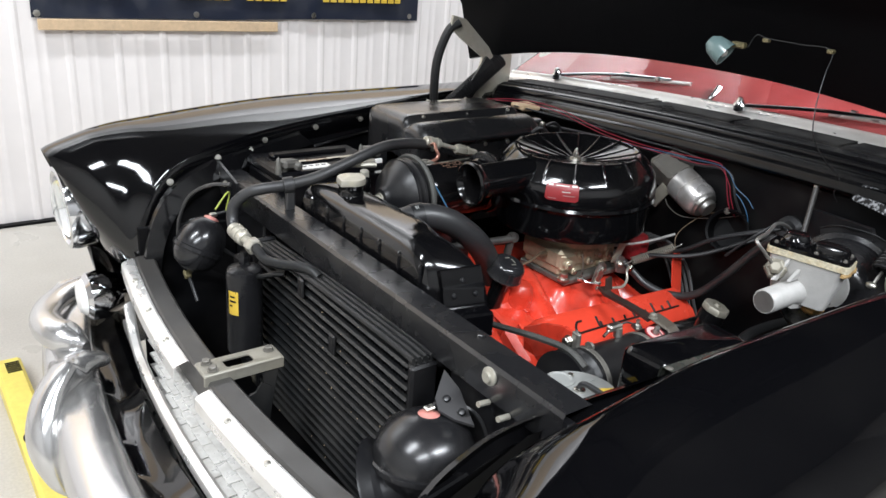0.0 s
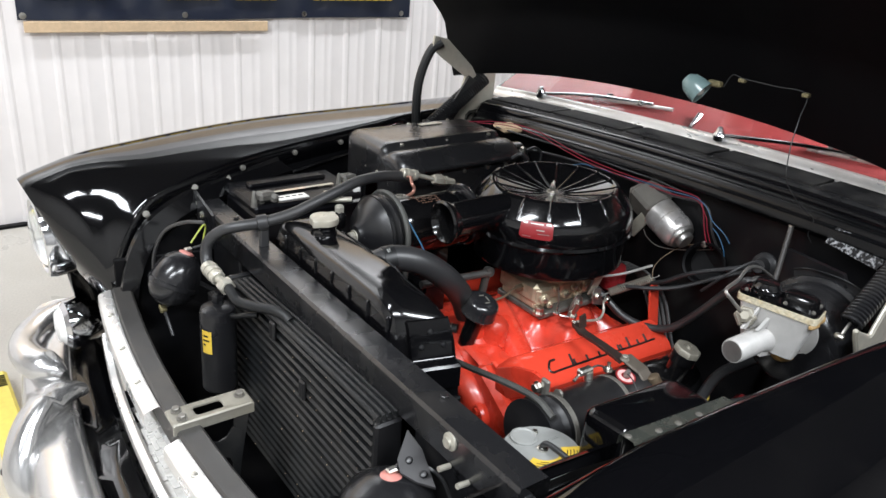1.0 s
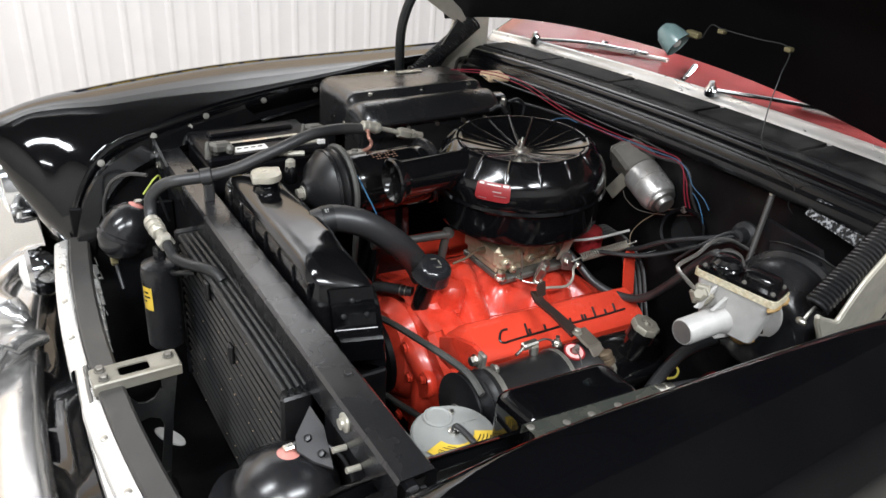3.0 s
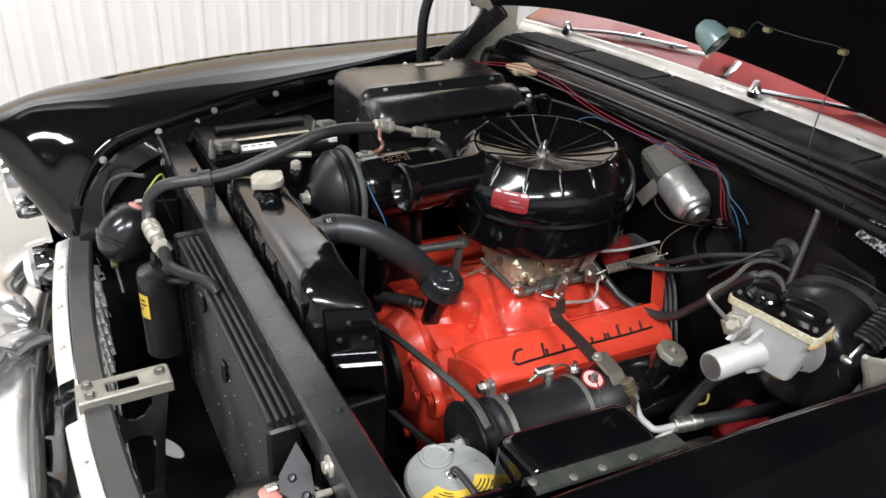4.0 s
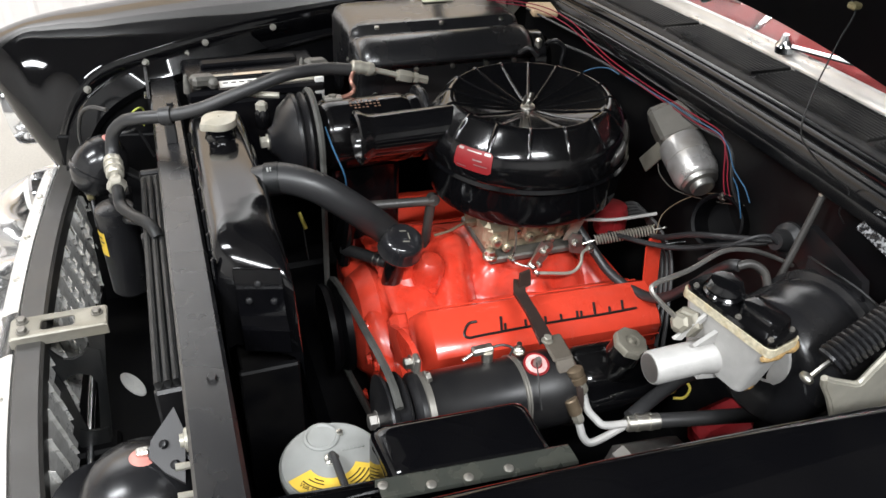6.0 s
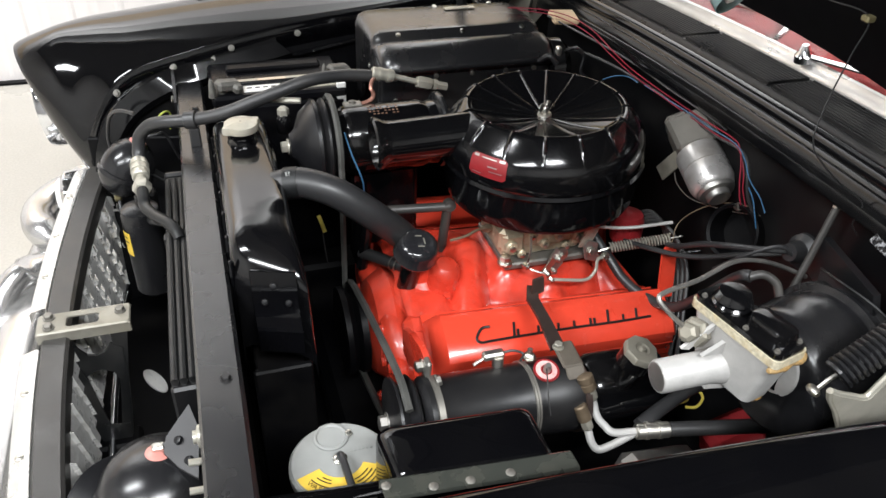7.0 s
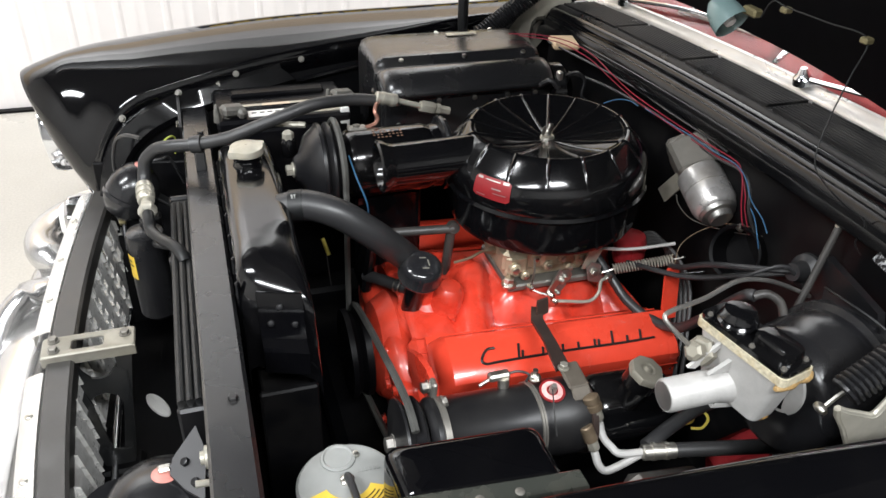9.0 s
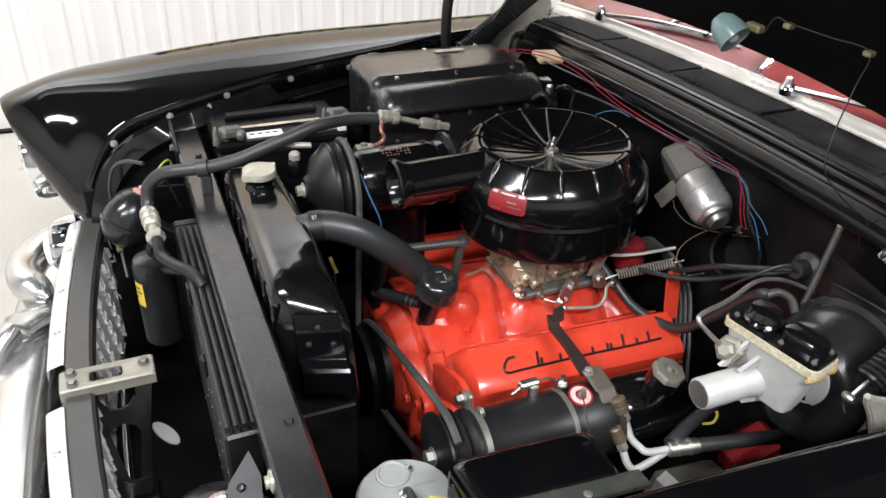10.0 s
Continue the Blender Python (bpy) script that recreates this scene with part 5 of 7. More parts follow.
def engine():
    t = thing("engine", "orange-red painted V8 engine", "engine", at=(0.55, 0, 0.4))
    tilt = pose(0, 0, 0, 0, 3.4, 0)
    def tl(p):
        """Leans a place back with the engine."""
        return (p[0], p[1], p[2] - 0.06 * (p[0] - 0.42))
    # block and front
    blk = Shape()
    blk.box((0.56, 0, 0.5), (0.52, 0.3, 0.3), tilt, 0.02)
    part("block", blk, RED, t)
    fr = Shape()
    fr.lathe((0.30, -0.02, 0.6), (-1, 0, 0.05), [(0.10, -0.02), (0.11, 0.0), (0.09, 0.03), (0.05, 0.045), (0.05, 0.06)], 28)
    for s in (-1, 1):
        fr.tube([(0.31, s * 0.03, 0.64), (0.30, s * 0.09, 0.65), (0.31, s * 0.14, 0.61), (0.33, s * 0.16, 0.56)], 0.03, 14)
        fr.tube([(0.315, s * 0.12, 0.62), (0.30, s * 0.14, 0.54), (0.31, s * 0.12, 0.46)], 0.028, 14)
        fr.box((0.325, s * 0.13, 0.55), (0.03, 0.12, 0.2), None, 0.01)
        fr.box((0.315, s * 0.17, 0.615), (0.02, 0.05, 0.06), pose(0, 0, 0, s * 30, 0, 0), 0.006)
        fr.lathe((0.30, s * 0.15, 0.60), (-1, 0, 0.1), [(0.03, -0.02), (0.034, 0.01), (0.03, 0.016)], 18)
    part("water_pump", fr, RED, t)
    for s in (-1, 1):
        # head: slab leaning outward under its cover
        m = pose(0, 0, 0, -s * 30, 3.4, 0)
        part("cylinder_head", Shape().box(tl((0.555 + (0.03 if s > 0 else 0.0), s * 0.165, 0.628)), (0.5, 0.15, 0.08), m, 0.012), RED, t)
        # cover: pressed steel with rolled rim, rounded top
        sec = [(-0.066, 0.0), (-0.066, 0.006), (-0.057, 0.008), (-0.052, 0.04), (-0.042, 0.06), (-0.025, 0.067), (0.025, 0.067), (0.042, 0.06), (0.052, 0.04), (0.057, 0.008), (0.066, 0.006), (0.066, 0.0)]
        base = Vector(tl((0.565 + (0.03 if s > 0 else 0.0), s * 0.188, 0.664)))
        r3 = m.to_3x3()
        rows = []
        for x, k, hh in ((-0.232, 0.86, 0.0), (-0.231, 0.9, 0.3), (-0.226, 0.95, 0.75), (-0.214, 1.0, 0.96), (-0.19, 1.0, 1.0), (0.0, 1.0, 1.0), (0.19, 1.0, 1.0), (0.214, 1.0, 0.96), (0.226, 0.95, 0.75), (0.231, 0.9, 0.3), (0.232, 0.86, 0.0)):
            rows.append([base + r3 @ Vector((x, (y if abs(y) > 0.06 else y * k), h * (hh if h > 0.01 else 1))) for y, h in sec])
        part("valve_cover", Shape().grid(rows), REDTIN, t, "red pressed steel valve cover", 40)
        part("cover_bead", Shape().tube([base + r3 @ Vector((x, s * 0.0535, 0.034)) for x in (-0.22, 0, 0.22)], 0.0015, 6), REDTIN, t)
        for x in (-0.17, 0.0, 0.17):
            p = base + r3 @ Vector((x, s * 0.06, 0.008))
            part("cover_clamp", Shape().box(p, (0.022, 0.012, 0.008), m, 0.002).hexbolt(p + Vector((0, 0, 0.004)), r3 @ Vector((0, 0, 1)), 0.006), REDTIN, t)
        if s < 0:
            # black flourish on the top face: a long underline with plain strokes on it
            def on(x, v):
                return base + r3 @ Vector((x, -0.012 + v, 0.0685))
            part("script_underline", Shape().tube([on(-0.135, 0.022), on(-0.15, 0.02), on(-0.162, 0.004), on(-0.155, -0.004), on(-0.13, -0.003), on(0.0, 0.0), on(0.10, 0.0), on(0.17, 0.002)], 0.0024, 6, 4), INK, t, "black painted flourish")
            for sx, h in ((-0.095, 0.024), (-0.088, 0.011), (-0.05, 0.012), (-0.012, 0.012), (0.018, 0.012), (0.05, 0.013), (0.058, 0.012), (0.085, 0.024), (0.115, 0.012), (0.142, 0.02)):
                part("script_stroke", Shape().tube([on(sx, 0), on(sx + 0.2 * h, h)], 0.0024, 6), INK, t)
    # intake manifold: one casting, its runners swelling from a middle pad down to both heads
    def cast(x, y):
        s = abs(y)
        fall = min(1.0, s / 0.15)
        forms = [0.668 + 0.006 * math.sin(x * 40)]
        for xa, xb, w, zt in ((0.432, 0.47, 0.056, 0.757), (0.612, 0.60, 0.05, 0.742), (0.768, 0.71, 0.045, 0.735)):
            mid = xb + (xa - xb) * fall
            crest = zt - 0.066 * fall ** 1.35
            d = (x - mid) / w
            # blunt in front, with a sharp crest behind
            d = d / 1.0 if d < 0 else d / 0.8
            forms.append(crest - 0.075 * abs(d) ** 2.6)
        forms.append(0.738 - 0.09 * max(0.0, (abs(x - 0.60) - 0.075) / 0.06) ** 2 - 0.09 * max(0.0, (s - 0.06) / 0.06) ** 2)
        forms.append(0.712 - 0.12 * max(0.0, (abs(x - 0.36) - 0.03) / 0.05) ** 2 - 0.028 * fall ** 2)
        top = max(forms)
        k = 0.005
        return max(0.6, top + k * math.log(sum(math.exp((f - top) / k) for f in forms)))
    rows = []
    for i in range(111):
        x = 0.318 + 0.485 * i / 110
        edge = 0.156 + 0.004 * math.sin(x * 55)
        rows.append([(x, -edge, 0.62 - 0.06 * (x - 0.42))] + [(x, y, cast(x, y) - 0.06 * (x - 0.42)) for y in [edge * (j / 30 - 1) for j in range(61)]] + [(x, edge, 0.62 - 0.06 * (x - 0.42))])
    part("intake_manifold", Shape().grid(rows), CASTRED, t, "orange-red cast intake manifold", 50)
    for bx, by in ((0.385, -0.138), (0.505, -0.135), (0.53, -0.138), (0.69, -0.138), (0.40, -0.085)):
        part("manifold_bolt", Shape().hexbolt(tl((bx, by, cast(bx, by))), (0, -0.5, 1), 0.008, 0.008), CASTRED, t)
    part("generator_ear", Shape().prism([(-0.205, 0.70), (-0.20, 0.745), (-0.25, 0.775), (-0.30, 0.792), (-0.337, 0.79), (-0.34, 0.765), (-0.315, 0.742), (-0.27, 0.72), (-0.24, 0.70)], (0.286, 0, 0), (0, 1, 0), (0, 0, 1), (0.009, 0, 0)), CASTRED, t, "red bracket ear that holds the generator")
    part("ear_bolt", Shape().hexbolt((0.285, -0.318, 0.772), (-1, 0, 0), 0.009, 0.01), ZINC, t)
    part("thermostat_housing", Shape().lathe((0.365, -0.03, 0.69), (-0.1, -0.05, 1), [(0.05, 0), (0.048, 0.015), (0.03, 0.03), (0.027, 0.055)], 24), RED, t)
    part("coil_bracket", Shape().prism([(0, 0), (0.03, 0), (0.03, 0.09), (0.024, 0.1), (0.006, 0.1), (0, 0.09)], (0.785, -0.18, 0.69), (1, 0, 0), (0, 0.2, 1), (0, 0.005, 0)), RED, t)
    part("bracket_pin", Shape().cyl((0.79, -0.17, 0.785), (0.835, -0.2, 0.805), 0.003), ENAMEL, t)
    # oil filler tube with breather cap
    fl = part("oil_filler_tube", Shape().cyl((0.332, -0.04, 0.68), (0.346, -0.066, 0.80), 0.0185, n=20), ENAMEL, t, "black oil filler tube")
    part("breather_cap", Shape().lathe((0.3435, -0.0625, 0.785), (0.16, -0.3, 1), [(0.02, 0), (0.034, 0.0), (0.0385, 0.002), (0.0395, 0.005), (0.0375, 0.009), (0.037, 0.026), (0.035, 0.033), (0.029, 0.0385), (0.022, 0.0395), (0.0, 0.0397)], 48), CAPGREY, fl, "black push-on breather cap with a rolled rim")
    cm = pose(0, 0, 0, 16, 9, 0)
    cp = Vector((0.3435, -0.0625, 0.785)) + Vector((0.16, -0.3, 1)).normalized() * 0.0402
    part("cap_mark", Shape().box(cp + Vector((-0.008, 0, 0)), (0.002, 0.014, 0.001), cm).box(cp + Vector((0.008, 0, -0.001)), (0.002, 0.014, 0.001), cm).box(cp + Vector((0, 0.011, 0.0035)), (0.012, 0.002, 0.001), cm).box(cp + Vector((0, -0.011, -0.0035)), (0.012, 0.002, 0.001), cm), BRACKET, fl)
    part("tube_boss", Shape().lathe((0.333, -0.043, 0.66), (0.1, -0.2, 1), [(0.05, 0), (0.044, 0.02), (0.034, 0.036), (0.028, 0.045), (0.022, 0.046)], 24), RED, t)
    part("filler_boss", Shape().lathe((0.398, -0.05, 0.69), (0.1, -0.2, 1), [(0.045, 0), (0.034, 0.02), (0.03, 0.045), (0.026, 0.06), (0.018, 0.068), (0.0, 0.07)], 28), CASTRED, t)
    # distributor behind the carburettor
    d = part("distributor", Shape().lathe((0.766, -0.062, 0.752), (0, 0, 1), [(0.028, 0), (0.031, 0.008), (0.031, 0.04), (0.026, 0.056), (0.012, 0.062)], 24), REDLABEL, t, "dark red distributor cap")
    part("fan_belt", Shape().tube([(0.243, -0.40, 0.772), (0.243, -0.36, 0.784), (0.243, -0.30, 0.776), (0.243, -0.2, 0.752), (0.243, -0.08, 0.72), (0.243, 0.03, 0.675), (0.243, 0.06, 0.60), (0.243, -0.02, 0.53), (0.243, -0.2, 0.58), (0.243, -0.37, 0.652)], 0.0065, 6, 5), BELT, t)
    part("pulley", Shape().lathe((0.255, -0.02, 0.6), (-1, 0, 0), [(0.02, 0), (0.085, 0.0), (0.085, 0.012), (0.075, 0.02), (0.085, 0.03), (0.085, 0.04), (0.03, 0.035)], 36), DULL, t)
    for y, z in ((-0.12, 0.60), (-0.15, 0.53), (0.1, 0.6), (-0.17, 0.63), (-0.10, 0.66), (-0.17, 0.49), (-0.09, 0.48)):
        part("bolt", Shape().hexbolt((0.275, y, z), (-1, 0, 0), 0.009), RED, t)


def carburettor():
    t = thing("carburettor", "bronze-coloured four barrel carburettor under the air cleaner", "carburettor", at=(0.6, 0, 0.73))
    body = Shape().box((0.595, -0.005, 0.79), (0.185, 0.13, 0.05), bev=0.01).box((0.59, -0.005, 0.762), (0.16, 0.12, 0.03), bev=0.008)
    body.box((0.53, -0.06, 0.785), (0.045, 0.03, 0.045), bev=0.008).box((0.60, -0.066, 0.79), (0.05, 0.02, 0.035), bev=0.006).box((0.66, -0.06, 0.785), (0.04, 0.03, 0.05), bev=0.008)
    part("body", body, CARB, t)
    part("air_horn", Shape().lathe((0.60, 0, 0.812), (0, 0, 1), [(0.085, 0), (0.085, 0.01), (0.066, 0.014), (0.066, 0.03)], 36), CARB, t)
    part("base_plate", Shape().box((0.60, -0.01, 0.742), (0.18, 0.15, 0.014), bev=0.003), GEARBOX, t)
    for x, y, z, r in ((0.522, -0.076, 0.782, 0.012), (0.545, -0.073, 0.762, 0.009), (0.565, -0.068, 0.795, 0.009), (0.588, -0.076, 0.78, 0.01), (0.615, -0.076, 0.792, 0.009), (0.655, -0.074, 0.785, 0.013), (0.635, -0.07, 0.765, 0.009)):
        part("boss", Shape().cyl((x, y + 0.02, z), (x, y - 0.006, z), r, n=14, bev=0.002), CARB, t)
        part("screw", Shape().lathe((x, y - 0.006, z), (0, -1, 0), [(r * 0.5, 0), (r * 0.5, 0.004), (r * 0.3, 0.005)], 10), ZINC, t)
    for x, y in ((0.512, -0.078), (0.69, -0.078), (0.69, 0.06)):
        part("stud_nut", Shape().lathe((x, y, 0.748), (0, 0, 1), [(0.014, 0), (0.014, 0.004)], 16).hexbolt((x, y, 0.752), (0, 0, 1), 0.01, 0.012), ZINC, t)
    # linkage on the near side
    part("throttle_lever", Shape().prism([(0, 0), (0.016, -0.012), (0.034, 0.012), (0.03, 0.03), (0.018, 0.05), (0.008, 0.03)], (0.585, -0.10, 0.733), (1, 0, 0), (0, 0, 1), (0, 0.004, 0)), STEEL, t)
    part("idle_cam", Shape().lathe((0.615, -0.092, 0.763), (0, -1, 0), [(0.014, 0), (0.014, 0.005), (0.006, 0.007), (0.005, 0.014)], 12), ZINC, t)
    part("lever_plate", Shape().prism([(0, 0), (0.012, -0.02), (0.02, -0.018), (0.016, 0.004), (0.026, 0.02), (0.016, 0.026)], (0.57, -0.118, 0.748), (1, 0, 0), (0, 0, 1), (0, 0.003, 0)), ZINC, t)
    for x, y, z in ((0.589, -0.118, 0.725), (0.578, -0.12, 0.742), (0.598, -0.105, 0.735), (0.607, -0.1, 0.757), (0.545, -0.10, 0.752)):
        part("link_pin", Shape().lathe((x, y, z), (0.3, -1, 0.1), [(0.0055, -0.006), (0.0055, 0.006), (0.003, 0.008)], 10), ZINC, t)
    part("choke_rod", Shape().tube([(0.555, -0.085, 0.805), (0.553, -0.094, 0.78), (0.548, -0.10, 0.752), (0.56, -0.11, 0.745), (0.578, -0.118, 0.742)], 0.0022, 6), ZINC, t)
    part("throttle_rod", Shape().tube([(0.592, -0.12, 0.727), (0.61, -0.127, 0.728), (0.655, -0.13, 0.722), (0.675, -0.125, 0.735), (0.682, -0.115, 0.752), (0.70, -0.11, 0.755)], 0.0032, 8), PALE, t)
    part("return_lever", Shape().prism([(0, 0), (0.03, -0.01), (0.034, 0.0), (0.022, 0.012), (0.02, 0.034), (0.0, 0.042), (-0.008, 0.03)], (0.665, -0.10, 0.745), (1, 0, 0), (0, 0, 1), (0, 0.004, 0)), STEEL, t)
    part("cable_bracket", Shape().prism([(0, 0), (0.022, -0.004), (0.03, 0.045), (0.004, 0.052)], (0.652, -0.09, 0.768), (1, 0, 0), (0, -0.25, 1), (0, 0.003, 0)), PALE, t, "pale bare steel cable bracket")
    part("nut", Shape().hexbolt((0.672, -0.102, 0.765), (0, -1, 0.2), 0.007), ZINC, t)
    part("nut", Shape().hexbolt((0.70, -0.108, 0.752), (0, -1, 0.2), 0.007), ZINC, t)
    coil = []
    a, b = Vector((0.714, -0.1, 0.764)), Vector((0.814, -0.136, 0.793))
    d = (b - a).normalized()
    u = d.orthogonal().normalized()
    v = d.cross(u)
    for k in range(21 * 8 + 1):
        w = math.tau * k / 8
        coil.append(a + (b - a) * (k / 168) + 0.0088 * (u * math.cos(w) + v * math.sin(w)))
    part("return_spring", Shape().tube(coil, 0.0017, 6, 1), PALE, t, "bright coiled return spring")
    part("spring_hook", Shape().tube([b, b + d * 0.02, (0.822, -0.15, 0.806)], 0.0014, 6), STEEL, t)
    part("spring_hook", Shape().tube([(0.69, -0.098, 0.758), a], 0.0018, 6), ZINC, t)
    part("fuel_pipe", Shape().tube([(0.52, -0.02, 0.79), (0.48, -0.024, 0.794), (0.45, -0.03, 0.787), (0.42, -0.03, 0.782)], 0.0026, 8).lathe((0.495, -0.023, 0.793), (-1, 0, 0), [(0.008, -0.012), (0.008, 0.006), (0.005, 0.012)], 6), BRONZE, t)
    part("vacuum_pipe", Shape().tube([(0.63, 0.0, 0.80), (0.665, -0.05, 0.795), (0.70, -0.085, 0.803), (0.74, -0.115, 0.815), (0.81, -0.135, 0.828)], 0.0032, 8), ALU, t)


def compressor():
    t = thing("air_conditioning_compressor", "black compressor with a large grooved pulley", "compressor", at=(0.3, 0.14, 0.85))
    c = Vector((0.175, 0.145, 0.915))
    part("pulley", Shape().lathe(c, (1, 0, 0), [(0.012, -0.012), (0.022, -0.01), (0.03, 0.0), (0.06, 0.012), (0.075, 0.03), (0.078, 0.034), (0.081, 0.034), (0.081, 0.04), (0.072, 0.046), (0.081, 0.052), (0.081, 0.056), (0.07, 0.062), (0.081, 0.068), (0.081, 0.074), (0.05, 0.076)], 48), SATIN, t)
    part("hub_bolt", Shape().hexbolt(c + Vector((-0.013, 0, 0)), (-1, 0, 0), 0.011, 0.012), PALE, t, "bare hexagon bolt")
    part("belt", Shape().tube([(0.243, 0.145 + 0.083 * math.cos(a), 0.915 + 0.083 * math.sin(a)) for a in [radians(-10 + 20 * k) for k in range(11)]] + [(0.243, 0.062, 0.88), (0.243, 0.075, 0.74), (0.243, 0.08, 0.62), (0.243, 0.085, 0.47)], 0.006, 6, 3), BELT, t)
    part("body", Shape().lathe(c + Vector((0.08, 0, 0)), (1, 0, 0), [(0.055, 0), (0.062, 0.008), (0.064, 0.02), (0.064, 0.15), (0.058, 0.165), (0.06, 0.17), (0.06, 0.185), (0.03, 0.195)], 44), ENAMEL, t)
    part("rear_head", Shape().lathe(c + Vector((0.262, 0, 0.004)), (1, 0, 0), [(0.06, 0), (0.069, 0.003), (0.071, 0.008), (0.069, 0.014), (0.05, 0.02), (0.046, 0.026)], 36), HORNBLACK, t, "black cast rear head")
    pr = Shape()
    for i in range(4):
        for k in range(8):
            if (i * 3 + k) % 5 == 4:
                continue
            a = radians(4 + i * 6)
            x = 0.31 + k * 0.0072
            pr.box((x, c.y - 0.0643 * math.sin(a), c.z + 0.0643 * math.cos(a)), (0.0042, 0.0022, 0.0008), pose(0, 0, 0, 4 + i * 6, 0, 0))
    part("label_print", pr, RUSTY, t, "faded orange print")
    part("port", Shape().cyl((0.285, 0.162, 0.972), (0.285, 0.164, 0.984), 0.007, n=12).box((0.285, 0.16, 0.978), (0.034, 0.02, 0.007), bev=0.002), GEARBOX, t)
    part("hose_stub", Shape().tube([(0.285, 0.165, 0.976), (0.308, 0.168, 0.976), (0.323, 0.17, 0.981), (0.327, 0.172, 0.99), (0.323, 0.176, 1.0), (0.329, 0.19, 1.008), (0.338, 0.215, 1.0)], 0.0038, 8), COPPER, t)
    part("mount", Shape().box((0.335, 0.13, 0.775), (0.13, 0.024, 0.17), bev=0.006).box((0.285, 0.10, 0.74), (0.02, 0.08, 0.14), pose(0, 0, 0, 0, 8, 0), 0.006), BOWL, t, "black compressor mounting plate")
    part("support_rod", Shape().cyl((0.26, 0.03, 0.83), (0.43, 0.01, 0.83), 0.0085, n=12).lathe((0.43, 0.012, 0.832), (0, -1, 0.2), [(0.011, -0.008), (0.012, 0), (0.011, 0.008)], 14).cyl((0.428, 0.014, 0.835), (0.424, 0.03, 0.72), 0.009, n=12), BARGREY, t, "grey steel brace rod")
    part("wire", Shape().tube([(0.255, 0.09, 0.96), (0.262, 0.06, 0.93), (0.275, 0.04, 0.89), (0.28, 0.05, 0.85)], 0.0015, 6), BLUEWIRE, t, "blue wire")
    g = thing("high_pressure_switch", "small plated switch beside the compressor", "switch", at=(0.15, 0.2, 0.95))
    part("body", Shape().lathe((0.165, 0.215, 0.91), (0, 0, 1), [(0.012, 0), (0.014, 0.004), (0.014, 0.03), (0.01, 0.036), (0.006, 0.05)], 14), ENAMEL, g)
    part("nut", Shape().lathe((0.165, 0.215, 0.945), (0, 0, 1), [(0.011, 0), (0.011, 0.012), (0.006, 0.016)], 6), PALE, g)
    part("rod", Shape().tube([(0.13, 0.25, 0.965), (0.17, 0.235, 0.965), (0.2, 0.225, 0.965)], 0.006, 8), PALE, g)


